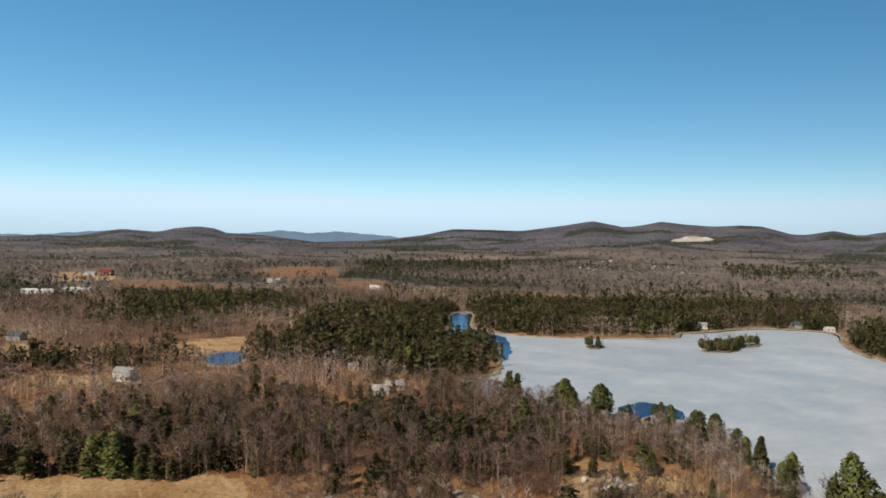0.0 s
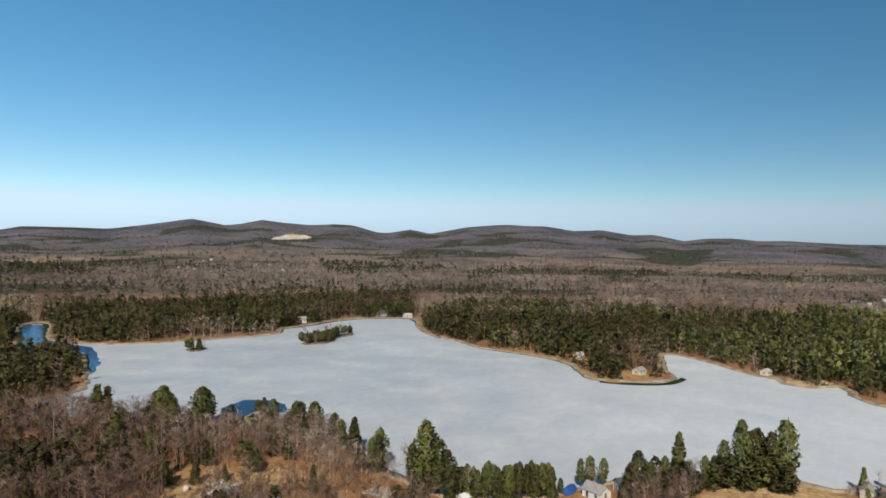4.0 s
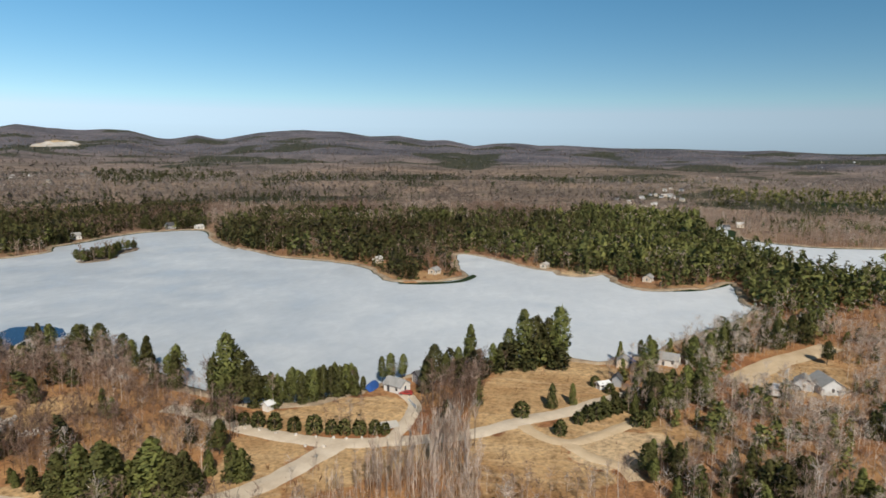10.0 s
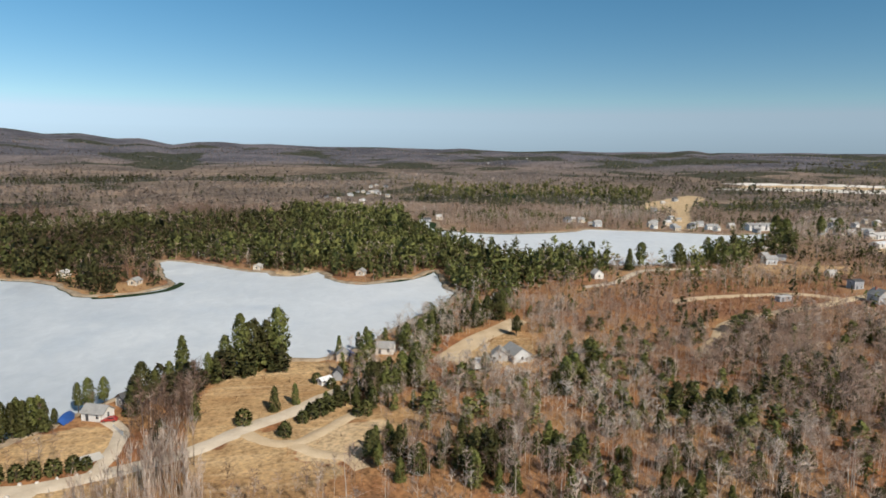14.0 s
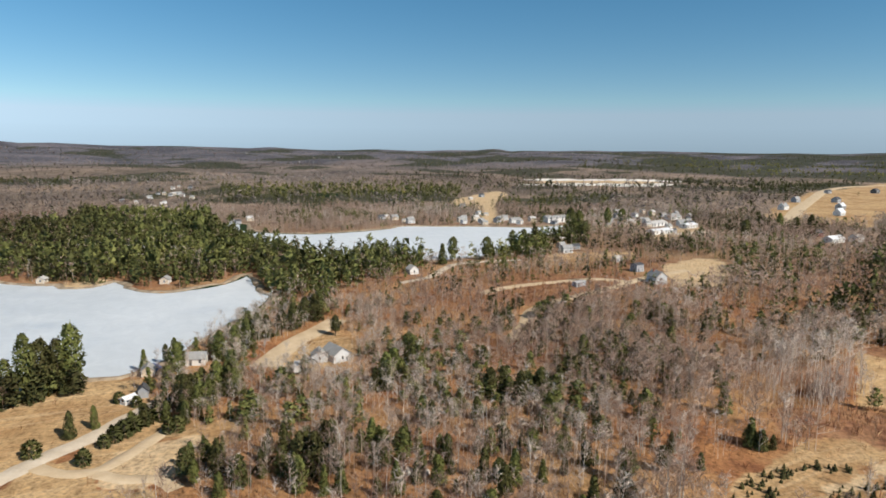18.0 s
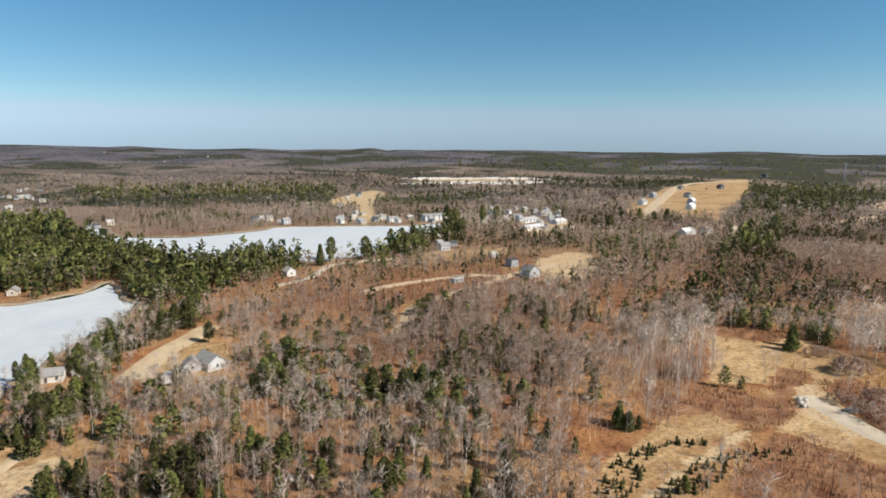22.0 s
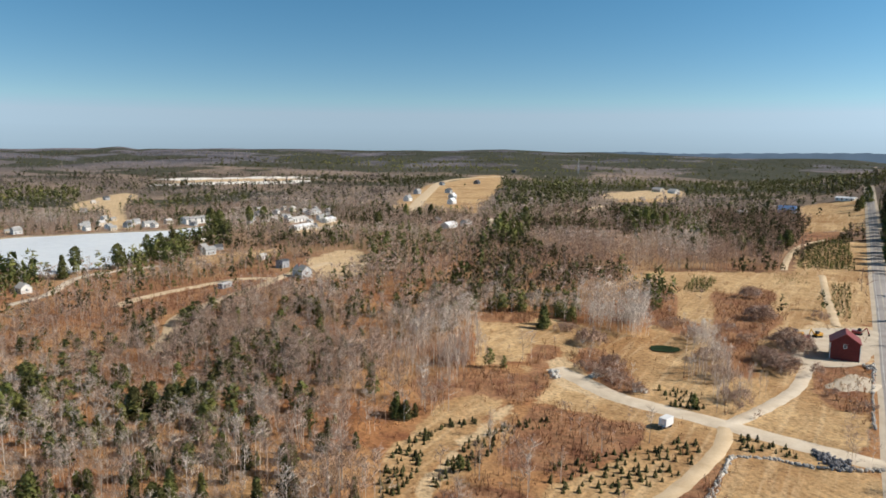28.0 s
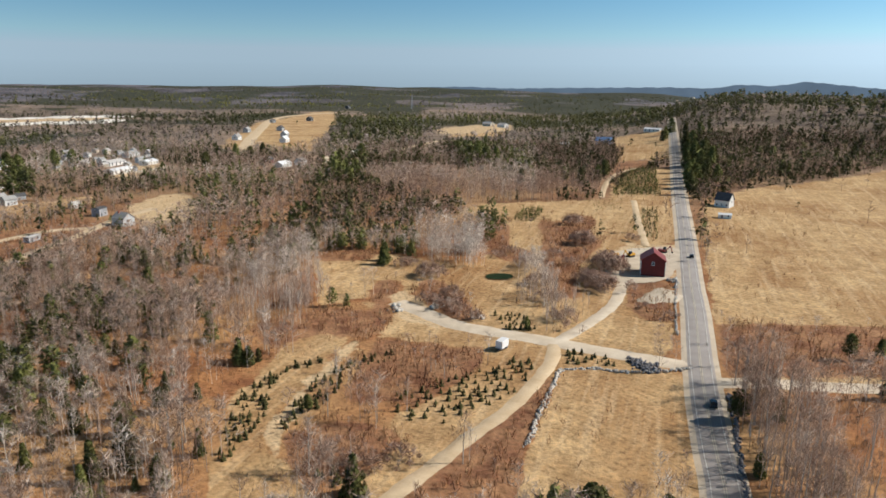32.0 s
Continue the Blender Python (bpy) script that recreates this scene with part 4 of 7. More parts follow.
# the wooded rise beside the end of the road: headings and heights
WOODED_RISE = (140, 145.6, 148.5, 151.4, 153.3, 158.5, 170, 190), (0, 10, 22, 40, 50, 51, 46, 0)
FAR = 4700.0
sky_a = np.array([a for a, e in SKYLINE], float)
sky_h = np.array([EYE + FAR * math.tan(radians(e)) for a, e in SKYLINE])
ZONES = [(k, np.array(q, float)) for k, q in ZONES_0+ ZONES_1+ ZONES_2+ ZONES_3+ ZONES_4+ ZONES_5+ ZONES_6]
LAKE = SHORE_NORTH + SHORE_POINT + SHORE_SOUTH
rng = np.random.default_rng(7)


def inside(x, y, poly):
    """Which of the places lie inside a polygon."""
    q = np.asarray(poly, float)
    hit = np.zeros(x.shape, bool)
    box = (x > q[:, 0].min()) & (x < q[:, 0].max()) & (y > q[:, 1].min()) & (y < q[:, 1].max())
    xs, ys = x[box], y[box]
    h = np.zeros(xs.shape, bool)
    for (x0, y0), (x1, y1) in zip(q, np.roll(q, -1, 0)):
        if y0 != y1:
            h ^= ((y0 > ys) != (y1 > ys)) & (xs < (x1 - x0) * (ys - y0) / (y1 - y0) + x0)
    hit[box] = h
    return hit


def curve_line(pts, step, closed=False, wobble=0.0):
    """A smooth line through the points, in even steps."""
    p = [Vector((*q, 0)) for q in pts]
    n, out = len(p), []
    for i in range(n if closed else n - 1):
        a, b, c, d = (p[(i + k) % n] if closed else p[max(0, min(n - 1, i + k))] for k in (-1, 0, 1, 2))
        m = max(1, int((c - b).length / step))
        for j in range(m):
            s = j / m
            out.append(0.5 * (2 * b + (c - a) * s + (2 * a - 5 * b + 4 * c - d) * s * s + (3 * b - a - 3 * c + d) * s ** 3))
    if not closed:
        out.append(p[-1])
    o = np.array([(v.x, v.y) for v in out])
    if wobble:
        o = o + wobble * np.array([(noise.noise((x / 9, y / 9, 0)), noise.noise((x / 9, y / 9, 7))) for x, y in o])
    return o


lake_line = curve_line(LAKE, 6, True, 2.0)
far_line = curve_line(LAKE_FAR, 8, True, 2.0)
isles = {k: curve_line(q, 2, True, 1.0) for k, q in (("small", ISLE_SMALL), ("big", ISLE_BIG), ("tail", ISLE_TAIL))}
channel_line, near_water_line = curve_line(CHANNEL, 6, True, 3.0), curve_line(NEAR_WATER, 3, True, 5.5)
pools = {"cove": curve_line(ICE_COVE, 6, True), "dark": curve_line([(x * 0.6 + DARK_POND[0][0] * 0.4, y * 0.6 + DARK_POND[0][1] * 0.4) for x, y in DARK_POND], 10, True), "west": curve_line(WEST_POND, 4, True), "farm": curve_line(FARM_POND, 2, True)}


def in_water(x, y):
    h = inside(x, y, lake_line) | inside(x, y, far_line)
    for q in isles.values():
        h &= ~inside(x, y, q)
    for q in pools.values():
        h |= inside(x, y, q)
    return h


def height(x, y):
    """The lie of the land: level round the lakes, rising to the far ridges."""
    d = np.hypot(x, y)
    a = np.degrees(np.arctan2(x, y))
    a = np.where(a < -90, a + 360, a)
    up = np.clip((d - 1100) / (FAR - 1100), 0, 1.05) ** 2 * np.interp(a, sky_a, sky_h)
    up = up + np.interp(a, WOODED_RISE[0], WOODED_RISE[1]) * np.clip((d - 560) / 560, 0, 1) ** 1.4 * np.clip((2300 - d) / 700, 0, 1)
    return up + 0.35 + 0.3 * np.sin(x / 19 + 1.3 * np.sin(y / 27)) * np.cos(y / 23 + 0.7) + np.clip((d - 900) / 900, 0, 1) * 5 * np.sin(x / 130 + np.sin(y / 170)) * np.cos(y / 150) + np.clip((d - 1900) / 900, 0, 1) * np.clip((FAR + 500 - d) / 1500, 0.35, 1) * 11 * np.sin(x / 230 + 1.3 * np.sin(y / 310)) * np.cos(y / 180 + 1.1 * np.sin(x / 270))


def wave(x, y, size, seed):
    """Slow variation over the land, about -1 to 1."""
    return (np.sin(x / size + seed + 1.7 * np.sin(y / size * 0.8 + seed)) + np.sin(y / size * 1.1 + 2 * seed + 1.5 * np.sin(x / size * 0.7))) / 2


def mesh_from(name, verts, faces, mat, smooth=False):
    me = bpy.data.meshes.new(name)
    me.from_pydata([tuple(v) for v in verts], [], [tuple(f) for f in faces])
    me.materials.append(mat)
    if smooth:
        me.polygons.foreach_set("use_smooth", [True] * len(me.polygons))
    return me


def tri_mesh(name, v, f, mat, tint=None, smooth=False, normals=None):
    """A mesh from arrays of places and triangles."""
    me = bpy.data.meshes.new(name)
    me.vertices.add(len(v))
    me.vertices.foreach_set("co", np.asarray(v, np.float32).ravel())
    me.loops.add(f.size)
    me.loops.foreach_set("vertex_index", np.asarray(f, np.int32).ravel())
    me.polygons.add(len(f))
    me.polygons.foreach_set("loop_start", np.arange(0, f.size, f.shape[1], dtype=np.int32))
    if smooth:
        me.polygons.foreach_set("use_smooth", np.ones(len(f), bool))
    if tint is not None:
        at = me.attributes.new("tint", "FLOAT", "POINT")
        at.data.foreach_set("value", np.asarray(tint, np.float32))
    me.materials.append(mat)
    me.update(calc_edges=True)
    if normals is not None:
        me.polygons.foreach_set("use_smooth", np.ones(len(f), bool))
        me.normals_split_custom_set_from_vertices(np.asarray(normals, np.float32))
    return me


def soft(v, f, r, up=0.4, loose=0.35, tint=None):
    """Foliage shaded as one rounded crown: each leaf's normal leans outwards from the stem."""
    v, f = np.array(v, float), np.array(f)
    c = v[f].mean(1)
    n = np.column_stack([c[:, 0], c[:, 1], np.zeros(len(c))])
    n /= np.maximum(np.linalg.norm(n, axis=1, keepdims=True), 1e-6)
    n += np.array([0, 0, up]) + r.normal(0, loose, n.shape)
    n /= np.maximum(np.linalg.norm(n, axis=1, keepdims=True), 1e-6)
    g = np.cross(v[f[:, 1]] - v[f[:, 0]], v[f[:, 2]] - v[f[:, 0]])
    back = (g * n).sum(1) < 0
    f[back] = f[back][:, ::-1]
    vn, o = np.zeros_like(v), np.zeros(len(v))
    for k in range(3):
        np.add.at(vn, f[:, k], n)
        o[f[:, k]] = r.normal(0, 0.09, len(f)) if tint is None else np.array(tint)
    vn /= np.maximum(np.linalg.norm(vn, axis=1, keepdims=True), 1e-6)
    return v, f, vn, o


def crown_mesh(name, form, mat):
    v, f, n, o = form
    return tri_mesh(name, v, f, mat, o, normals=n)


def fill(line, z):
    """A flat sheet inside a closed line."""
    from mathutils.geometry import tessellate_polygon
    pts = [Vector((x, y, 0)) for x, y in line]
    return [(x, y, z) for x, y in line], tessellate_polygon([pts])


# ---------------------------------------------------------------- ground, ice, water
def build_ground():
    az = np.radians(np.concatenate([np.arange(-38, 170, 0.48), np.arange(170, 322, 6)]))
    r = np.concatenate([[0.01, 12, 30], 45 * np.exp(np.linspace(0, math.log(4860 / 45), 250))])
    na, nr = len(az), len(r)
    A, R_ = np.meshgrid(az, r)
    x, y = (R_ * np.sin(A)).ravel(), (R_ * np.cos(A)).ravel()
    z = height(x, y)
    z[in_water(x, y)] = -1.2
    for q in pools.values():
        hollow = inside(x, y, q.mean(0) + (q - q.mean(0)) * 1.35)
        z[hollow] = np.minimum(z[hollow], -0.25)
    v = np.stack([x, y, z], 1)
    i, j = np.meshgrid(np.arange(nr - 1), np.arange(na), indexing="ij")
    k = (j + 1) % na
    f = np.stack([i * na + j, i * na + k, (i + 1) * na + k, (i + 1) * na + j], -1).reshape(-1, 4)[:, ::-1]
    me = tri_mesh("ground", v, f, COVER, smooth=True)
    c = np.zeros((len(v), 4), np.float32)
    rusty = np.clip(1.6 - np.abs(np.degrees(np.arctan2(x, y)) - 88) / 14, 0, 1)
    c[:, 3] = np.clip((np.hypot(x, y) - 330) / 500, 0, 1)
    for kind, q in ZONES:
        if kind in "grs":
            h = inside(x, y, q)
            c[h, :3] = 0
            c[h, "grs".index(kind)] = 1
    c[:, 1] = np.where((c[:, :3].sum(1) == 0) & (np.hypot(x, y) < 900), 0.38 * rusty, c[:, 1])
    clump = wave(x, y, 170, 1.0) + 0.6 * wave(x, y, 60, 2.5)
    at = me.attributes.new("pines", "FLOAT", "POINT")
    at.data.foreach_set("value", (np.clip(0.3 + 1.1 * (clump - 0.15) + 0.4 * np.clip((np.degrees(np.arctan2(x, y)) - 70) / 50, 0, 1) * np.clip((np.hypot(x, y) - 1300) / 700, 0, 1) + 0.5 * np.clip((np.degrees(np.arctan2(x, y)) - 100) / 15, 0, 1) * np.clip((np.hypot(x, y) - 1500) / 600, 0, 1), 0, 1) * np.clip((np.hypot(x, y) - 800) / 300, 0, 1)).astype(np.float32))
    # share of the painted haze, growing with distance
    at = me.attributes.new("haze_tint", "FLOAT", "POINT")
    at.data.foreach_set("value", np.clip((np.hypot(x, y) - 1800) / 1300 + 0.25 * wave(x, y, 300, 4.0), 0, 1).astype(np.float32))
    q = c.reshape(nr, na, 4)
    for k in range(3):
        q[1:-1, 1:-1, :3] = (q[1:-1, 1:-1, :3] * 2 + q[:-2, 1:-1, :3] + q[2:, 1:-1, :3] + q[1:-1, :-2, :3] + q[1:-1, 2:, :3]) / 6
    at = me.attributes.new("cover", "FLOAT_COLOR", "POINT")
    at.data.foreach_set("color", c.ravel())
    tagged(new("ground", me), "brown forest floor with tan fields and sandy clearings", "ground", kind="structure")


build_ground()


def sheet(name, line, z, mat, label, category):
    v, f = fill(line, z)
    return tagged(new(name, mesh_from(name, v, f, mat)), label, category, kind="structure")


sheet("lake_ice", lake_line, 0.0, ICE, "pale grey lake ice with darker thawing streaks", "lake")
sheet("far_lake_ice", far_line, 0.0, ICE, "pale frozen lake behind a belt of pines", "lake")
sheet("channel_water", channel_line, 0.04, MARSH_WATER, "blue open water in a narrow channel beside the ice", "water")
sheet("shore_water", near_water_line, 0.04, WATER, "dark blue open water at the edge of the ice", "water")
sheet("cove_ice", pools["cove"], 0.1, ICE, "small patch of white ice among pines", "lake")
sheet("cove_water", curve_line(COVE_WATER, 4, True), 0.05, POND, "dark open water in a small cove", "water")
sheet("point_water", curve_line(POINT_WATER, 3, True), 0.05, POND, "dark thawed water round the tip of the point", "water")
sheet("far_pond", pools["dark"], 0.1, POND, "dark blue pond among distant trees", "pond")
sheet("marsh_pond", pools["west"], 0.05, MARSH_WATER, "blue pond beside a tan marsh", "pond")
sheet("farm_pond", pools["farm"], 0.1, POND, "dark green farm pond in dry grass", "pond")


def bank(name, line, wide, top, label):
    """A low gravel bank round water, highest a little way from the edge."""
    n = len(line)
    area = sum(a[0] * b[1] - b[0] * a[1] for a, b in zip(line, np.roll(line, -1, 0)))
    t = np.roll(line, -1, 0) - np.roll(line, 1, 0)
    t /= np.maximum(np.linalg.norm(t, axis=1, keepdims=True), 1e-6)
    out = np.stack([t[:, 1], -t[:, 0]], 1) * (1 if area > 0 else -1)
    rows = []
    for off, z in ((-0.6, -0.15), (0.4, top * 0.6), (wide * 0.4, top), (wide, top * 0.8), (wide * 1.4, -0.6)):
        k = off * (1 + 0.4 * np.sin(np.arange(n) * 0.9) * (off > 0.5))
        rows.append(np.column_stack([line + out * k[:, None], np.full(n, z) + 0.15 * np.sin(np.arange(n) * 1.7) * (z > 0)]))
    v = np.concatenate(rows)
    f = [(a * n + i, a * n + (i + 1) % n, (a + 1) * n + (i + 1) % n, (a + 1) * n + i) for a in range(4) for i in range(n)]
    tagged(new(name, mesh_from(name, v, f, SHORE, True)), label, "shore", kind="structure")


bank("shore_bank", lake_line, 3.2, 0.85, "tan gravel and leaf bank along the frozen lake")
bank("far_shore_bank", far_line, 4.5, 0.8, "pale bank round the second lake")
bank("pond_bank", pools["west"], 4.0, 0.4, "tan marsh edge round a small pond")


def margin(name, line, wide, z, label):
    """A ribbon of thawed dark water along the edge of the ice."""
    n = len(line)
    area = sum(a[0] * b[1] - b[0] * a[1] for a, b in zip(line, np.roll(line, -1, 0)))
    t = np.roll(line, -1, 0) - np.roll(line, 1, 0)
    t /= np.maximum(np.linalg.norm(t, axis=1, keepdims=True), 1e-6)
    into = -np.stack([t[:, 1], -t[:, 0]], 1) * (1 if area > 0 else -1)
    w = wide * np.clip(0.9 + 0.9 * np.sin(np.arange(n) * 0.11 + 1) + 0.3 * np.sin(np.arange(n) * 0.37), 0.1, 2.2) * (1 + 2.5 * np.clip((np.hypot(line[:, 0], line[:, 1]) - 420) / 150, 0, 1))
    v = np.concatenate([np.column_stack([line - into * 0.6, np.full(n, z)]), np.column_stack([line + into * w[:, None], np.full(n, z)])])
    tagged(new(name, mesh_from(name, v, [(i, (i + 1) % n, n + (i + 1) % n, n + i) for i in range(n)], POND)), label, "water", kind="structure")


margin("thawed_margin", lake_line, 0.6, 0.06, "dark thawed water along the edge of the lake ice")
margin("thawed_margin", far_line, 1.0, 0.06, "dark thawed water along the edge of the far ice")
for k, q in isles.items():
    v, f = fill(q, 0.55)
    tagged(new("islet", mesh_from("islet", v, f, COVER)), "small wooded islet frozen into the lake", "islet", kind="structure")
    bank("islet_bank", q[::-1] * 0 + q, -1.4, 0.6, "stony rim of a small islet")


# ---------------------------------------------------------------- roads
ROAD_LINES = []


def strip(name, pts, wide, lift, mat, label="", category="road", offset=0.0, keep=True, step=3.0):
    line = curve_line(pts, step)
    t = np.gradient(line, axis=0)
    t /= np.linalg.norm(t, axis=1, keepdims=True)
    side = np.stack([t[:, 1], -t[:, 0]], 1)
    if keep:
        ROAD_LINES.append((line, wide / 2))
    rows = []
    for s, dz in ((-1.5, -0.35), (-1, 0), (0, 0.03), (1, 0), (1.5, -0.35)) if keep else ((-1, 0), (1, 0)):
        jit = (0.05 * np.sin(np.arange(len(line)) * 0.8 + s * 5) + (0.45 * np.sin(np.arange(len(line)) * 0.23 + s * 3) + 0.3 * np.sin(np.arange(len(line)) * 1.9 + s)) * (mat in (GRAVEL, TRACK))) * (abs(s) == 1) * keep
        q = line + side * (offset + (s * wide / 2) + jit)[:, None]
        rows.append(np.column_stack([q, height(q[:, 0], q[:, 1]) + lift + 0.00035 * np.hypot(q[:, 0], q[:, 1]) + dz]))
    k, n = len(rows), len(line)
    v = np.concatenate(rows)
    f = [(a * n + i, (a + 1) * n + i, (a + 1) * n + i + 1, a * n + i + 1) for a in range(k - 1) for i in range(n - 1)]
    ob = new(name, mesh_from(name, v, [q[::-1] for q in f], mat, True))
    if label:
        tagged(ob, label, category, kind="structure")
    return ob


PALE_SLAB = plain("pale_concrete", (0.60, 0.57, 0.52), 0.9, 0, 0.12, 0.8)
YELLOW = plain("yellow_line_paint", (0.55, 0.50, 0.40), 0.7, 0, 0.2, 0.5)
WHITE_LINE = plain("white_line_paint", (0.62, 0.61, 0.58), 0.7, 0, 0.2, 0.5)
strip("road_shoulder", MAIN_ROAD, 8.4, 0.10, SHOULDER, "sandy shoulder of a country road", "road")
road = strip("road", MAIN_ROAD, 6.3, 0.22, ASPHALT, "two-lane grey asphalt road with painted lines", "road")
for off, mat, nm in ((-0.22, YELLOW, "yellow_line"), (0.22, YELLOW, "yellow_line"), (-2.75, WHITE_LINE, "white_line"), (2.75, WHITE_LINE, "white_line")):
    strip(nm, MAIN_ROAD, 0.16, 0.29, mat, offset=off, keep=False).parent = road
for nm, pts, wide, label in (
    ("farm_drive", FARM_DRIVE, 6.5, "pale gravel farm drive"), ("barn_drive", BARN_DRIVE, 3.8, "gravel drive up to a red barn"),
    ("field_drive", FIELD_DRIVE, 3.5, "curving gravel track beside a stone wall"), ("side_lane", SIDE_LANE, 5.5, "dirt lane off the road"),
    ("lake_road", LAKE_ROAD, 5.0, "pale gravel road along a lawn by the lake"), ("hill_road", HILL_ROAD, 5.5, "pale gravel road through brush"),
    ("spur_road", SPUR_ROAD, 3.5, "dirt spur track in a clearing"), ("spur_end", SPUR_END, 3.5, "faint dirt track in dry grass"),
    ("house_drive", HOUSE_DRIVE, 3.5, "gravel drive to a lake house"), ("grey_drive", GREY_DRIVE, 8.0, "wide sandy drive to a grey house"),
    ("ridge_road", RIDGE_ROAD, 5.0, "sandy road over a brown rise"), ("ridge_loop", RIDGE_LOOP, 5.0, "sandy loop road on a brown rise"),
    ("hill_lane", HILL_LANE, 12.0, "pale sandy lane up an open hillside"), ("town_road", TOWN_ROAD, 9.0, "pale paved lot by the houses"),
    ("orchard_track", ORCHARD_TRACK, 3.2, "sandy track round an orchard"), ("field_track", FIELD_TRACK, 3.0, "sandy track across a dry field"),
    ("cross_road", CROSS_ROAD, 7.0, "sandy road crossing the woods"), ("lake_lane", LAKE_LANE, 4.0, "lane between woods and lake")):
    strip(nm, pts, wide, 0.09, TRACK if "track" in label or "sandy" in label else GRAVEL, label)


def near_road(x, y, more):
    h = np.zeros(x.shape, bool)
    for line, half in ROAD_LINES:
        box = (x > line[:, 0].min() - 15) & (x < line[:, 0].max() + 15) & (y > line[:, 1].min() - 15) & (y < line[:, 1].max() + 15)
        i = np.flatnonzero(box)
        if len(i):
            d = np.min(np.hypot(x[i, None] - line[None, :, 0], y[i, None] - line[None, :, 1]), 1)
            h[i] |= d < half + more
    return h


# ---------------------------------------------------------------- trees
def blade(v, f, a, b, wide, r):
    """A thin tapering stem from a to b."""
    a, b = np.asarray(a, float), np.asarray(b, float)
    d = b - a
    s = np.cross(d, r.normal(size=3))
    s *= wide / max(np.linalg.norm(s), 1e-9)
    k = len(v)
    v += [a - s, a + s, b]
    f.append((k, k + 1, k + 2))


def stem(v, f, pts, radii, sides):
    k = len(v)
    for p, q in zip(pts, radii):
        for i in range(sides):
            a = 2 * math.pi * i / sides
            v.append(np.array([p[0] + q * math.cos(a), p[1] + q * math.sin(a), p[2]]))
    for j in range(len(pts) - 1):
        for i in range(sides):
            a, b = k + j * sides + i, k + j * sides + (i + 1) % sides
            f += [(a, b, b + sides), (a, b + sides, a + sides)]


def conifer(seed, shape, whorls, boughs, leaflets=0, trunk=True):
    """A needle tree one metre high: whorls of drooping boughs, ragged and with gaps."""
    r = np.random.default_rng(seed)
    v, f = [], []
    if trunk:
        stem(v, f, [(0, 0, -0.03), (0, 0, 0.9)], [0.016, 0.004], 3)
    low = {"spire": 0.08, "pine": 0.30, "cedar": 0.03}[shape]
    for i in range(whorls):
        h = low + (0.97 - low) * (i / whorls) ** 0.95
        s = (h - low) / (1 - low)
        wide = {"spire": 0.17 * (1 - s) ** 0.85 + 0.012, "pine": 0.20 * math.sin(math.pi * min(1, 0.18 + 0.80 * s)) ** 0.8 + 0.02, "cedar": 0.19 * (1 - s ** 2.2) ** 0.7 + 0.015}[shape]
        turn = r.uniform(0, 6.28)
        for j in range(boughs):
            if r.random() < 0.10 and whorls > 4:
                continue
            a = turn + 2 * math.pi * j / boughs + r.normal(0, 0.2)
            q = wide * r.uniform(0.65, 1.25)
            droop = {"spire": -0.32, "pine": 0.12, "cedar": 0.5}[shape] * q + r.normal(0, 0.01)
            u, w = np.array([math.cos(a), math.sin(a), 0]), np.array([-math.sin(a), math.cos(a), 0])
            z = np.array([0, 0, min(0.97, h + r.uniform(-0.6, 0.6) * 0.9 / whorls)])
            fat = q * (0.42 if leaflets else 0.55 if boughs > 5 else 0.85)
            thick = 0.9 / whorls
            k = len(v)
            v += [z + np.array([0, 0, thick]), z + u * q * 0.62 + w * fat * 0.6 + np.array([0, 0, droop * 0.6 - thick * 0.25]), z + u * q + np.array([0, 0, droop]),
                  z + u * q * 0.62 - w * fat * 0.6 + np.array([0, 0, droop * 0.6 - thick * 0.25])]
            f += [(k, k + 1, k + 2), (k, k + 2, k + 3)]
            for m in range(leaflets):
                c = z + u * q * r.uniform(0.35, 1.0) + w * r.normal(0, 0.3) * fat + np.array([0, 0, droop * 0.7 + r.normal(0, 0.3) * thick])
                e = c + u * r.uniform(0.1, 0.35) * q + w * r.normal(0, 0.22) * q + np.array([0, 0, r.uniform(-0.2, 0.5) * thick])
                blade(v, f, c, e, 0.075 * q + 0.004, r)
    return soft(v, f, r, 0.25, 0.3)


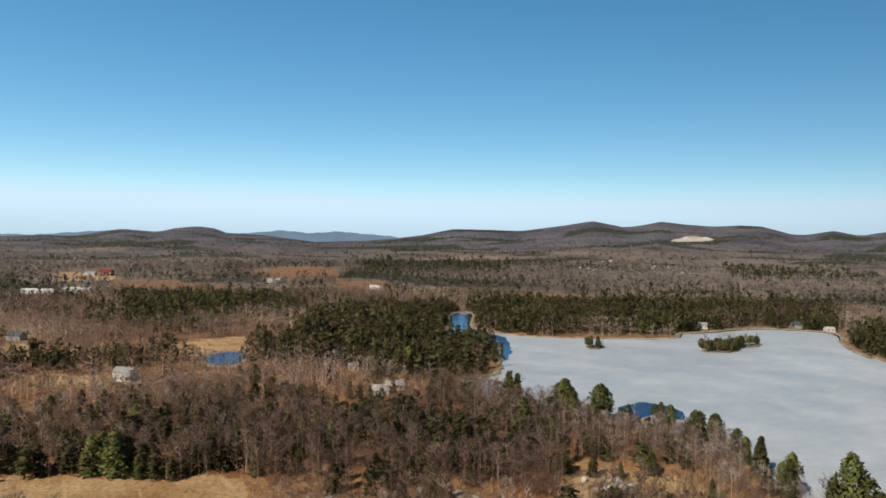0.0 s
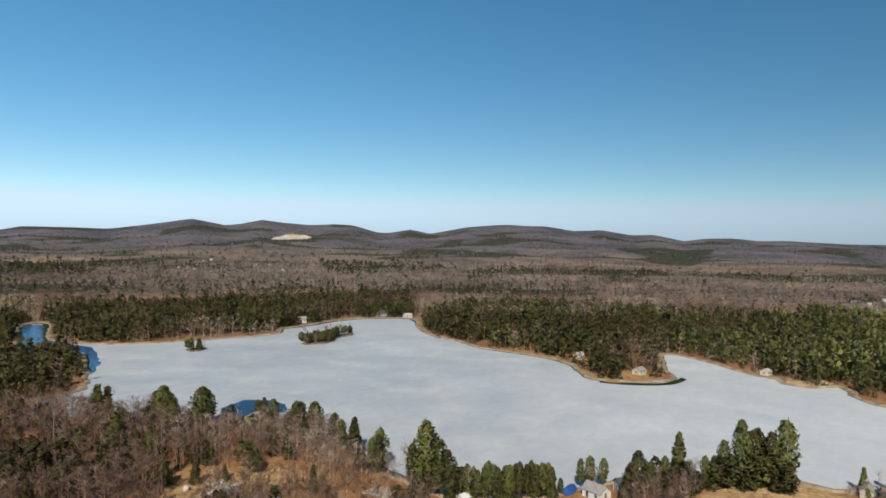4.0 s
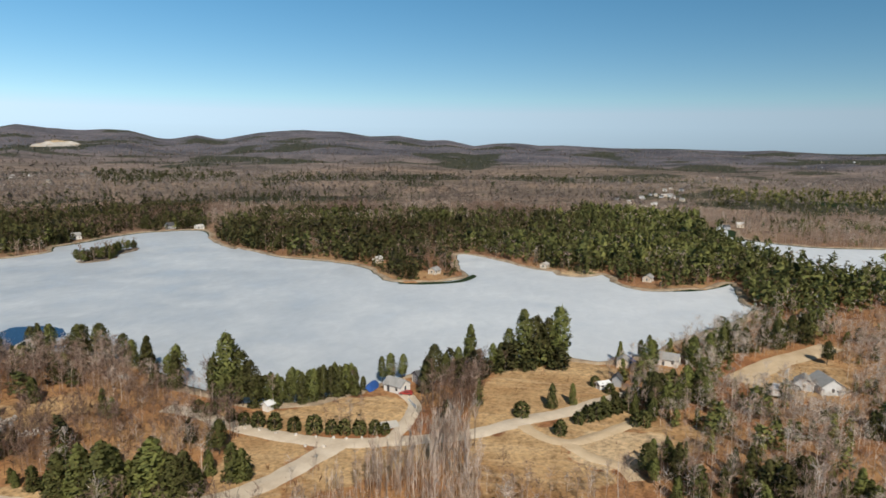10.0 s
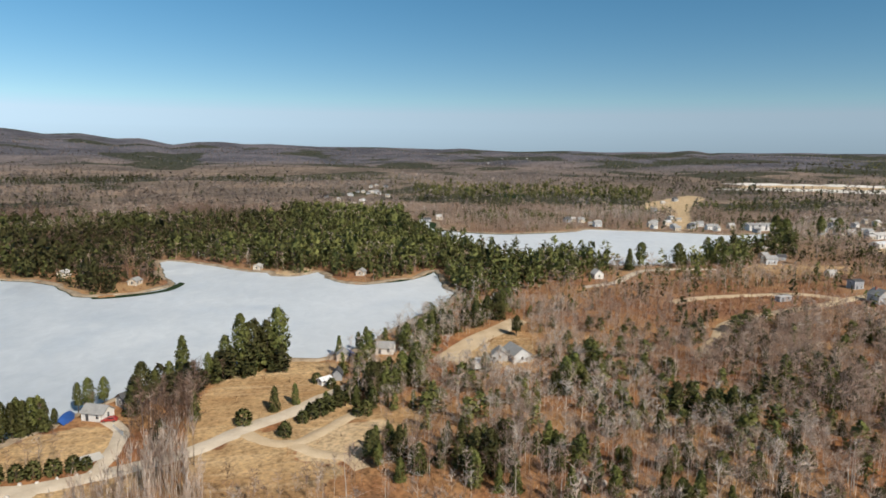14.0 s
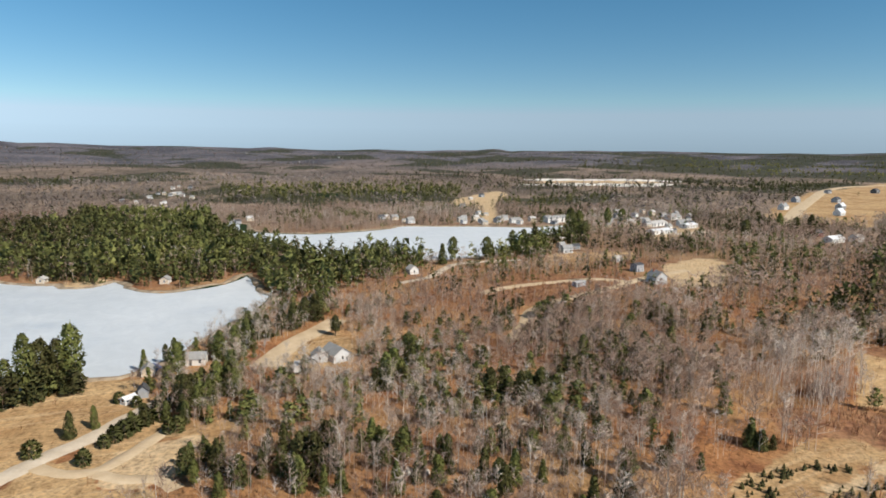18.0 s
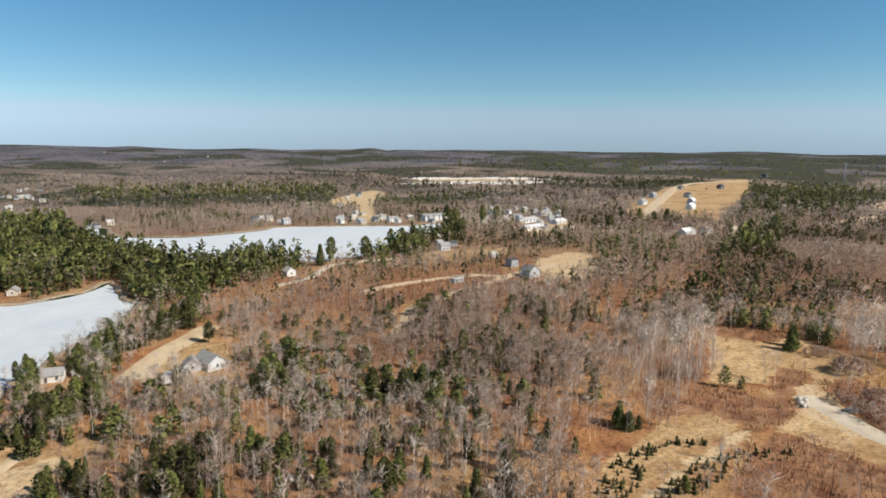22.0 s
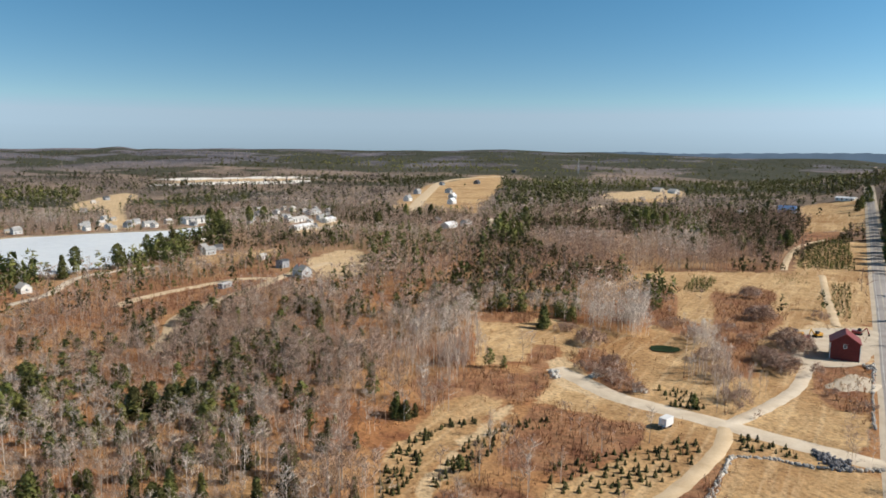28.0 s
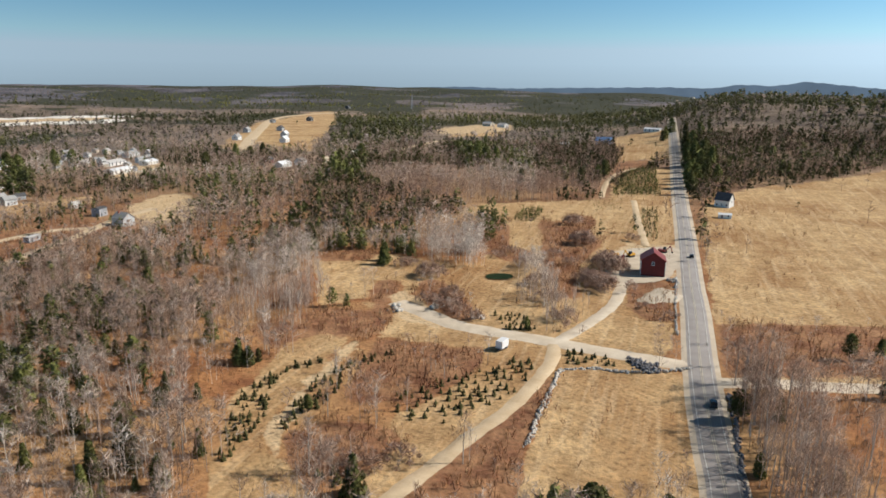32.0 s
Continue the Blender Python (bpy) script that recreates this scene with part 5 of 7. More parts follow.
def tufted(seed, shape, tufts, size, even=1.0):
    """A needle tree one metre high: an uneven crown of many small bough tufts."""
    r = np.random.default_rng(seed)
    v, f = [], []
    blade(v, f, (0, 0, -0.03), (0, 0, 0.8), 0.012, r)
    low = {"spire": 0.08, "pine": 0.26, "cedar": 0.04}[shape]
    lump = r.uniform(0.62, 1.3, 6)
    tiers = r.integers(6, 9)
    for i in range(tufts):
        s = r.random() ** (1.5 if shape == "spire" else 1.1)
        tier = (s * tiers) % 1.0
        h = low + (0.97 - low) * s
        wide = {"spire": 0.17 * (1 - s) ** 0.9 + 0.012, "pine": 0.20 * math.sin(math.pi * min(1, 0.22 + 0.76 * s)) ** 0.7 + 0.02, "cedar": 0.19 * (1 - s ** 2.2) ** 0.7 + 0.015}[shape]
        a = i * 2.39996 + r.normal(0, 0.3)
        q = wide * r.uniform(0.35, 1.05) * lump[int(a / 6.2832 * 6 + s * 3) % 6] * ((1.09 - 0.22 * tier) if shape != "cedar" else 1.0)
        u, w = np.array([math.cos(a), math.sin(a), 0]), np.array([-math.sin(a), math.cos(a), 0])
        c = u * q * 0.7 + np.array([0, 0, h])
        g = size * r.uniform(0.7, 1.3)
        k = len(v)
        z = r.normal(-0.1, 0.75, 3)
        v += [c - u * g * 0.6 + w * g * r.normal(0, 0.3) + np.array([0, 0, z[0] * g]), c + w * g * 0.75 + u * g * r.normal(0.3, 0.35) + np.array([0, 0, z[1] * g]), c - w * g * 0.6 + u * g * r.uniform(0.3, 1.3) + np.array([0, 0, z[2] * g])]
        f.append((k, k + 1, k + 2))
    k = len(v)
    v += [np.array([0.0, 0, 1.0]), np.array([size * 0.5, 0, 0.86]), np.array([-size * 0.3, size * 0.4, 0.86]), np.array([-size * 0.3, -size * 0.4, 0.86])]
    f += [(k, k + 1, k + 2), (k, k + 2, k + 3), (k, k + 3, k + 1)]
    return soft(v, f, r, 0.45, 0.4 * even, r.normal(0, 0.09 * even, len(f)))


def bare(seed, limbs, twigs, sprays, stout, trunk=True, pole=False, spread=1.0):
    """A leafless tree one metre high: a pale stem with steeply rising limbs and a broom of fine twigs."""
    r = np.random.default_rng(seed)
    v, f = [], []
    lean = r.normal(0, 0.03, 2)
    if trunk:
        stem(v, f, [(0, 0, -0.03), (lean[0], lean[1], 0.95)], [0.0046 * stout, 0.0016], 3)
    if pole:
        blade(v, f, (0, 0, -0.03), (lean[0], lean[1], 0.97), 0.0035 * stout, r)
    stems = len(f)
    first = r.uniform(0.10, 0.34)
    for i in range(limbs):
        h = first + (0.92 - first) * r.random() ** 0.8
        a = r.uniform(0, 6.28)
        out = r.uniform(0.07, 0.21) * (1.22 - h) * spread
        base = np.array([lean[0] * h, lean[1] * h, h])
        tip = base + np.array([math.cos(a) * out, math.sin(a) * out, r.uniform(0.16, 0.36) * (1.22 - h)])
        blade(v, f, base, tip, 0.0034 * stout, r)
        for j in range(twigs):
            s = r.uniform(0.2, 0.95)
            b = base + (tip - base) * s
            e = b + np.array([*(r.normal(0, 0.042, 2) * spread + np.array([math.cos(a), math.sin(a)]) * 0.02), r.uniform(0.05, 0.19) * (1.15 - 0.5 * h)])
            blade(v, f, b, e, 0.0026 * stout, r)
            for k in range(sprays):
                q = b + (e - b) * r.uniform(0.3, 1)
                blade(v, f, q, q + np.array([*r.normal(0, 0.024, 2), r.uniform(0.025, 0.08)]), 0.0016 * stout, r)
    return soft(v, f, r, 0.3, 0.45, [r.choice((-0.06, 0.0, 0.06, 0.24))] * stems + list(r.normal(-0.03, 0.08, len(f) - stems)))


def bush(seed, stems, stout):
    r = np.random.default_rng(seed)
    v, f = [], []
    for i in range(stems):
        a, o = r.uniform(0, 6.28), r.uniform(0.1, 0.5)
        b = np.array([r.normal(0, 0.14), r.normal(0, 0.14), -0.03])
        e = b + np.array([math.cos(a) * o, math.sin(a) * o, r.uniform(0.5, 1.0)])
        blade(v, f, b, e, 0.016 * stout, r)
        for j in range(3):
            q = b + (e - b) * r.uniform(0.3, 0.9)
            blade(v, f, q, q + np.array([*r.normal(0, 0.14, 2), r.uniform(0.15, 0.42)]), 0.012 * stout, r)
    return soft(v, f, r, 0.5, 0.4)


def stand(name, forms, x, y, tall, mat, label, category, wide=1.0, tint=None):
    """Many trees as one mesh: each form set down at its places, turned and scaled."""
    n = len(x)
    if not n:
        return
    pick = rng.integers(0, len(forms), n)
    z = height(x, y)
    shade = rng.random(n) if tint is None else tint
    V, F, T, N, k = [], [], [], [], 0
    for i, (v, f, vn, o) in enumerate(forms):
        m = np.flatnonzero(pick == i)
        if not len(m):
            continue
        a = rng.uniform(0, 6.28, len(m))
        c, s = np.cos(a)[:, None], np.sin(a)[:, None]
        h = tall[m][:, None]
        w = h * (wide * rng.uniform(0.8, 1.25, len(m)))[:, None]
        px = (v[None, :, 0] * c - v[None, :, 1] * s) * w + x[m][:, None]
        py = (v[None, :, 0] * s + v[None, :, 1] * c) * w + y[m][:, None]
        pz = v[None, :, 2] * h + z[m][:, None]
        V.append(np.stack([px, py, pz], -1).reshape(-1, 3))
        N.append(np.stack([vn[None, :, 0] * c - vn[None, :, 1] * s, vn[None, :, 0] * s + vn[None, :, 1] * c, vn[None, :, 2] + 0 * c], -1).reshape(-1, 3))
        F.append((f[None] + (np.arange(len(m)) * len(v))[:, None, None] + k).reshape(-1, 3))
        T.append((shade[m][:, None] + o[None]).ravel())
        k += len(m) * len(v)
    me = tri_mesh(name, np.concatenate(V), np.concatenate(F), mat, np.concatenate(T), normals=np.concatenate(N))
    tagged(new(name, me), label, category, kind="stuff")


CON_HI = [tufted(s, k, 210, 0.043) for s, k in ((1, "spire"), (2, "pine"), (3, "pine"), (4, "spire"), (5, "cedar"), (6, "cedar"), (7, "pine"))]
CON_MID = [tufted(s, k, 23, 0.094, 0.5) for s, k in ((11, "spire"), (12, "pine"), (13, "pine"), (14, "cedar"), (15, "pine"), (16, "pine"))]
CON_LOW = [tufted(s, k, 16, 0.12, 0.5) for s, k in ((21, "spire"), (22, "pine"), (23, "pine"), (24, "cedar"))]
CON_FAR = [tufted(s, k, 8, 0.19) for s, k in ((31, "pine"), (32, "pine"), (33, "cedar"))]
BARE_HI = [bare(s, 13, 6, 0, 1.4, spread=1.9) for s in range(41, 47)]
BARE_MID = [bare(s, 5, 4, 0, 3.3, False, True, 1.9) for s in range(51, 56)]
BARE_LOW = [bare(s, 4, 4, 0, 5.0, False) for s in range(61, 64)] + [tufted(s, "pine", 9, 0.11) for s in (64, 65)]
BARE_FAR = [tufted(s, "pine", 6, 0.17) for s in (71, 72, 73)]
BARE_FINE = [bare(s, 9, 5, 0, 1.1, True, spread=0.7) for s in range(91, 95)]
BUSHES = [bush(s, 3, 2.2) for s in range(81, 85)]

# near trees that are things of their own, and the rings of woods behind them
NEAR_CONIFERS, NEAR_BARE = [], []


def near_lines(x, y, lines, gap):
    h = np.zeros(x.shape, bool)
    for line in lines:
        i = np.flatnonzero((x > line[:, 0].min() - gap) & (x < line[:, 0].max() + gap) & (y > line[:, 1].min() - gap) & (y < line[:, 1].max() + gap))
        for part_of in np.array_split(i, max(1, len(i) // 4000)):
            if len(part_of):
                h[part_of] |= np.min(np.hypot(x[part_of, None] - line[None, :, 0], y[part_of, None] - line[None, :, 1]), 1) < gap
    return h


def scatter(r0, r1, per):
    n = int(math.radians(206) / 2 * (r1 * r1 - r0 * r0) / per)
    a, d = np.radians(rng.uniform(-38, 168, n)), np.sqrt(rng.uniform(r0 * r0, r1 * r1, n))
    x, y = d * np.sin(a), d * np.cos(a)
    ok = ~in_water(x, y) & ~near_road(x, y, 2.5)
    ok &= ~near_lines(x, y, [lake_line, far_line], 5.0)
    for hx, hy, _, w, *_ in HOMES_LAKE + HOMES_RIDGE + HOMES_FARM + HOMES_TOWN + HOMES_WEST[:2]:
        far = math.hypot(hx, hy)
        ok &= np.hypot(x - hx * (1 - 7 / far), y - hy * (1 - 7 / far)) > w * 0.5 + 5
    for hx, hy, _, w, *_ in HOMES_WEST[2:]:
        ok &= np.hypot(x - hx, y - hy) > w * 0.45 + 1
    x, y = x[ok], y[ok]
    ok = np.ones(len(x), bool)
    for hx, hy in TOWN_A + TOWN_B if r1 > 600 else ():
        ok &= np.hypot(x - hx, y - hy) > 12
        ok &= np.hypot(x - hx * 0.985, y - hy * 0.985) > 10
    x, y = x[ok], y[ok]
    kind = np.full(len(x), "w")
    jx, jy = x + 5 * wave(x, y, 7, 8.0), y + 5 * wave(x, y, 6, 9.0)
    for k, q in ZONES:
        kind[inside(jx, jy, q)] = k
    return x, y, kind


def woods():
    for ring, (r0, r1, per, con, leafless, scale) in enumerate((
            (100, 340, 8.8, CON_HI, BARE_HI, 1.0), (340, 900, 17, CON_MID, BARE_MID, 1.0),
            (900, 1800, 115, CON_LOW, BARE_LOW, 1.1), (1800, 4300, 1300, CON_FAR, BARE_FAR, 0.85))):
        x, y, kind = scatter(r0, r1, per)
        d = np.hypot(x, y)
        luck = rng.random(len(x))
        clump = wave(x, y, 38 if ring < 2 else 170, 1.0) + 0.6 * wave(x, y, 13 if ring < 2 else 60, 2.5)
        thin = wave(x, y, 25, 5.0)
        az = np.degrees(np.arctan2(x, y))
        west = np.clip((70 - az) / 60, 0, 1) * np.clip((d - 130) / 70, 0, 1)
        share = np.clip(0.11 + 0.15 * west * np.clip((d - 230) / 80, 0, 1) + (0.5 + 0.10 * west) * (clump - 0.2), 0.03, 0.7)
        if ring > 1:
            share = np.clip(0.30 + 0.6 * (clump - 0.15) + 0.35 * np.clip((np.degrees(np.arctan2(x, y)) - 70) / 50, 0, 1) * np.clip((d - 1000) / 700, 0, 1) + 0.3 * (np.degrees(np.arctan2(x, y)) > 132.5), 0.04, 0.92)
        rusty = np.clip(1.6 - np.abs(az - 88) / 14, 0, 1) * np.clip((d - 120) / 80, 0, 1) * np.clip((900 - d) / 300, 0, 1) * (kind == "w")
        share = share + 0.06 * rusty + 0.06 * np.clip((az - 90) / 10, 0, 1) + (0.12 + 0.25 * (az > 139)) * np.clip((az - 95) / 10, 0, 1) * np.clip((d - 330) / 100, 0, 1)
        if ring == 0:
            share = np.clip(share * np.where(d < 235, 0.30 + 0.12 * (az > 85), 0.55 + 0.3 * (az > 85)) + 0.14 * west * (d > 225), 0.02, 0.6)
        crest = (kind == "c") & (az < 57) & (az > 20) & (d > 340) & (wave(x, y, 24, 4.0) > 0.05)
        share = np.where(kind == "c", np.where(crest, 0.45, 0.80), np.where(kind == "m", 0.18 if ring == 0 else np.where((az > 100) & (az < 118), 0.26, 0.5 + 0.14 * (az > 146)), share))
        share = np.where(kind == "d", 0.0, np.where(kind == "r", 0.0 if ring == 0 else 0.06, share))
        share = np.where(inside(x, y, LAKE_HILL), 0.03, share)
        pine_plain = (az > 103) & (az < 139) & (d > 2000) & (d < 3700) & (wave(x, y * 2.5, 420, 1.9) > -0.1)
        share = np.where(pine_plain, 0.96, share)
        stay = np.where((kind == "g") | (kind == "s"), 0.0 if ring == 0 else 0.003, np.where(kind == "r", 0.10, np.where(kind == "c", 0.95, np.where((kind == "d") | (kind == "m"), 1.0, 0.72 + 0.6 * thin + 0.45 * rusty + 0.25 * west))))
        keep = luck < stay
        is_con = rng.random(len(x)) < share
        c, b = keep & is_con, keep & ~is_con
        th = rng.gamma(9, 1 / 9.0, len(x))
        tall_c = np.clip(np.where(kind == "c", np.where(d < 450, 8.6, 9.0), 5.7 + 2.0 * west + 1.6 * np.clip((az - 80) / 10, 0, 1)) * th, 3.5, 10.5 if ring == 0 else 21) * scale
        tall_b = np.clip((8.4 + 2.0 * west + 1.6 * np.clip((np.degrees(np.arctan2(x, y)) - 85) / 15, 0, 1)) * (0.4 + 0.6 * th) * (1 + 0.28 * wave(x, y, 17, 6.0)), 4.0, 16) * scale
        tall_b = np.where(kind == "r", tall_b * 0.5, tall_b)
        tall_b = np.where(kind == "d", np.maximum(tall_b, 7.5), tall_b)
        shade = np.clip(0.3 * (kind == "d") + -0.18 * (kind == "c") + 0.30 * (kind == "c") * np.clip((az - 57) / 10, 0, 1) + 0.50 - 0.5 * west  - 0.14 * (ring > 1) + 0.38 * wave(x, y, 45 if ring < 2 else 240, 3.3) + rng.normal(0, 0.22 if ring < 2 else 0.09, len(x)), 0, 1)
        east = np.clip((az - 66) / 10, 0, 1) * np.clip((d - 230) / 100, 0, 1) * (ring < 2) * (kind != "c")
        # farther eastern crowns tinted darker, their back-lit shade put into the colour
        beyond = np.clip((az - 100) / 20, 0, 1) * np.clip((d - 330) / 100, 0, 1) * (ring == 1)
        shade = np.clip(shade - 0.02 * rusty - 0.04 * west * is_con - 0.08 * east - 0.16 * beyond - 0.35 * beyond * (az > 139), 0, 1)
        tall_c, tall_b = tall_c * (1 - 0.22 * rusty), tall_b * (1 - 0.15 * rusty)
        if ring == 0:
            shade = np.clip(shade + np.where(is_con, 0.16, 0.08) * np.clip((az - 60) / 10, 0, 1), 0, 1)
        if ring < 2:
            shade = np.where(is_con, shade, np.maximum(shade, (0.32 + 0.12 * rng.random(len(x))) * np.clip((az - 55) / 15, 0, 1) * (1 - 0.7 * np.clip((az - 115) / 10, 0, 1) * (ring == 1))))
        if ring > 1:
            shade = np.where(is_con & pine_plain, rng.uniform(0.75, 1.0, len(x)), shade)
            shade = np.where(is_con, shade, np.clip(0.44 + 0.38 * wave(x, y, 240, 3.3) + rng.normal(0, 0.10, len(x)), 0, 1))
        if ring == 1:
            mx, my, mk = scatter(r0, r1, 45)
            maz = np.degrees(np.arctan2(mx, my))
            mk = (mk == "c") & ~((maz < 57) & (maz > 20) & (wave(mx, my, 24, 4.0) > 0.05))
            stand("pine_canopy", CON_MID, mx[mk], my[mk], np.clip(8.3 * rng.gamma(12, 1 / 12.0, mk.sum()), 4, 19), NEEDLES, "close canopy of green pines by the lake", "trees", 1.2, np.clip(rng.uniform(0.06, 0.34, mk.sum()) + 0.30 * np.clip((np.degrees(np.arctan2(mx[mk], my[mk])) - 57) / 10, 0, 1), 0, 1))
        if ring == 0:
            b &= ~((kind == "d") & (d < 260))
            near = (d > 112) & (d < 185)
            NEAR_CONIFERS.extend(zip(x[c & near], y[c & near], tall_c[c & near]))
            NEAR_BARE.extend(zip(x[b & near], y[b & near], tall_b[b & near]))
            c, b = c & ~near, b & ~near
        names = ("near_conifers", "middle_conifers", "distant_conifers", "far_conifers")[ring], ("near_bare_woods", "middle_bare_woods", "distant_bare_woods", "far_bare_woods")[ring]
        stand(names[0], con, x[c], y[c], tall_c[c], NEEDLES if ring < 2 else FAR_NEEDLES, "dark green pines and firs standing in clumps", "trees", (2.1, 1.3, 1.3, 1.6)[ring], shade[c])
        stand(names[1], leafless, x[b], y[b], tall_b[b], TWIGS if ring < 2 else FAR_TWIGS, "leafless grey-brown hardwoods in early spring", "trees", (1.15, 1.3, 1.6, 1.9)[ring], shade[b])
    x, y, kind = scatter(100, 260, 2.9)
    b = (kind == "d") & (rng.random(len(x)) < 0.75 + 0.4 * (y > 0) + 0.5 * wave(x, y, 9, 2.0))
    stand("pale_thicket", BARE_FINE, x[b], y[b], rng.uniform(6.0, 11.5, b.sum()) * np.where(y[b] > 0, 1.5 * np.clip((x[b] - 78) / 42, 0.45, 1.0), 1.0) * (1 + 0.2 * wave(x[b], y[b], 6, 3.0)), TWIGS, "dense thicket of pale grey leafless saplings", "trees", 1.1, rng.uniform(0.50, 0.86, b.sum()))
    x, y, kind = scatter(100, 520, 3.6)
    luck = rng.random(len(x))
    b = (luck < np.where(kind == "r", 0.72, np.where((kind == "g") | (kind == "s"), np.where(x > 240, 0.06, 0.015 + (0.055 + 0.16 * (x > 165) * (y < -165)) * (y < -60) * np.clip(0.4 + wave(x, y, 11, 7.0), 0, 1)), np.clip((560 - np.hypot(x, y)) / 200, 0, 1) * 0.30 + 0.20 * wave(x, y, 20, 4.0) + 0.25 * np.clip(1.6 - np.abs(np.degrees(np.arctan2(x, y)) - 88) / 14, 0, 1))))
    stand("brush", BUSHES, x[b], y[b], rng.uniform(0.9, 3.0, b.sum()) * np.where(kind[b] == "r", 1.3, 1.0), BRUSH, "leafless reddish-brown brush", "shrubs", 0.8)


woods()
SHRUBBY = [bare(s, 12, 5, 0, 5.5, False, spread=2.6) for s in range(95, 99)]
tx, ty, th = [], [], []
for cx, cy, r, h in THICKETS:
    n = int(r * r * 1.3)
    a, q = rng.uniform(0, 6.28, n), np.sqrt(rng.random(n))
    tx += list(cx + r * q * np.sin(a))
    ty += list(cy + r * q * np.cos(a))
    th += list(h * (1.05 - 0.45 * q ** 2) * rng.uniform(0.7, 1.15, n))
tx, ty, th = np.array(tx), np.array(ty), np.array(th)
dry = ~near_road(tx, ty, 0.8) & ~in_water(tx, ty)
stand("shrub_thickets", SHRUBBY, tx[dry], ty[dry], th[dry], THICKET_TWIGS, "domed thickets of leafless purplish-brown shrubs", "shrubs", 1.1)


# ---------------------------------------------------------------- near trees, each a thing
def tree_thing(name, trunk_me, crown_me, x, y, tall, wide, label, category, group):
    while in_water(np.array([float(x)]), np.array([float(y)]))[0]:
        x, y = x * 0.985, y * 0.985
    root = new(name)
    root.empty_display_size = 0.3
    tagged(root, label, category, group)
    for nm, me in (("trunk", trunk_me), ("crown", crown_me)):
        o = new(nm, me)
        o.parent = root
    root.matrix_basis = Matrix.LocRotScale((x, y, height(np.array([x]), np.array([y]))[0]), Euler((0, 0, rng.uniform(0, 6.28))), (wide, wide, tall))
    return root


def trunk_mesh(name, mat, base, top, bend):
    v, f = [], []
    stem(v, f, [(0, 0, -0.03), (bend * 0.4, 0.2 * bend, 0.3), (bend * 0.7, -0.2 * bend, 0.62), (bend, 0, top)], [base, base * 0.8, base * 0.5, base * 0.12], 6)
    return tri_mesh(name, np.array(v), np.array(f), mat, smooth=True)


CON_SET, BARE_SET = [], []
for s, k in ((101, "spire"), (102, "pine"), (103, "pine"), (104, "cedar"), (105, "spire")):
    CON_SET.append((trunk_mesh("conifer_trunk", BARK, 0.014, 0.9, 0.01), crown_mesh("conifer_crown", tufted(s, k, 1300, 0.027), NEEDLES_OWN), k))
for s in range(6):
    BARE_SET.append((trunk_mesh("bare_trunk", GREY_BARK, 0.011, 0.95, (-0.03, 0.02, 0.04, 0.0, -0.02, 0.03)[s]), crown_mesh("bare_crown", bare(120 + s, 18, 6, 2, 0.75, False, spread=1.6), TWIGS_OWN)))
for i, (x, y, h) in enumerate(NEAR_CONIFERS[:160]):
    t, c, k = CON_SET[i % 5]
    tree_thing("conifer", t, c, x, y, h, h * rng.uniform(1.4, 1.9), {"spire": "dark green spire-shaped fir among bare hardwoods", "pine": "tall green pine with an open crown", "cedar": "dense rounded dark green cedar"}[k], "tree", "near conifers")
for i, (x, y, h) in enumerate(NEAR_BARE[:255]):
    t, c = BARE_SET[i % 6]
    tree_thing("bare_tree", t, c, x, y, h, h * rng.uniform(0.9, 1.3), "leafless grey hardwood with rising limbs and fine twigs", "tree", "near bare trees")
for nm, lot, forms, mat in (("more_near_conifers", NEAR_CONIFERS[160:], CON_HI, NEEDLES), ("more_near_bare_trees", NEAR_BARE[255:], BARE_HI, TWIGS)):
    if lot:
        q = np.array(lot)
        stand(nm, forms, q[:, 0], q[:, 1], q[:, 2], mat, "trees standing close together in the near woods", "trees")


# ---------------------------------------------------------------- placed trees, shrubs and nursery stock
FORM = {"s": (0, 4), "p": (1, 2), "c": (3,)}
WORDS = {"s": "dark green pointed spruce beside a clearing", "p": "tall green white pine with layered boughs", "c": "full rounded dark green cedar"}
for lot, group in ((YARD_PINES, "trees round the lake lawns"), (CEDARS, "cedars along the gravel road"), (WEST_PINES, "pines in the western woods"), (EAST_PINES, "pines by the far lake"), (FARM_PINES, "evergreens round the farm"), (ROAD_PINES, "pines at the end of the road"), (WEST_STANDING + HILL_STANDING, "evergreens of the lake hill"), (EAST_STANDING + MID_STANDING + FARM_STANDING, "evergreens of the brown woods")):
    for i, (x, y, h, k) in enumerate(lot):
        t, c, _ = CON_SET[FORM[k][i % len(FORM[k])]]
        h *= 0.86 if lot is YARD_PINES and h < 14 else 0.9 if lot is CEDARS else 1.0
        tree_thing("evergreen", t, c, x, y, h, h * (0.8 if lot is YARD_PINES else 1.0) * {"c": 1.85, "p": 1.3, "s": 1.9}[k] * rng.uniform(0.85, 1.15), WORDS[k], "tree", group)


def fill_places(poly, gap, seed):
    q = np.array(poly, float)
    r = np.random.default_rng(seed)
    gx, gy = np.meshgrid(np.arange(q[:, 0].min(), q[:, 0].max(), gap), np.arange(q[:, 1].min(), q[:, 1].max(), gap))
    gx, gy = gx.ravel() + r.normal(0, gap * 0.22, gx.size), gy.ravel() + r.normal(0, gap * 0.22, gy.size)
    m = inside(gx, gy, q) & (r.random(gx.size) < 0.8) & ~near_road(gx, gy, 0.6)
    return gx[m], gy[m]


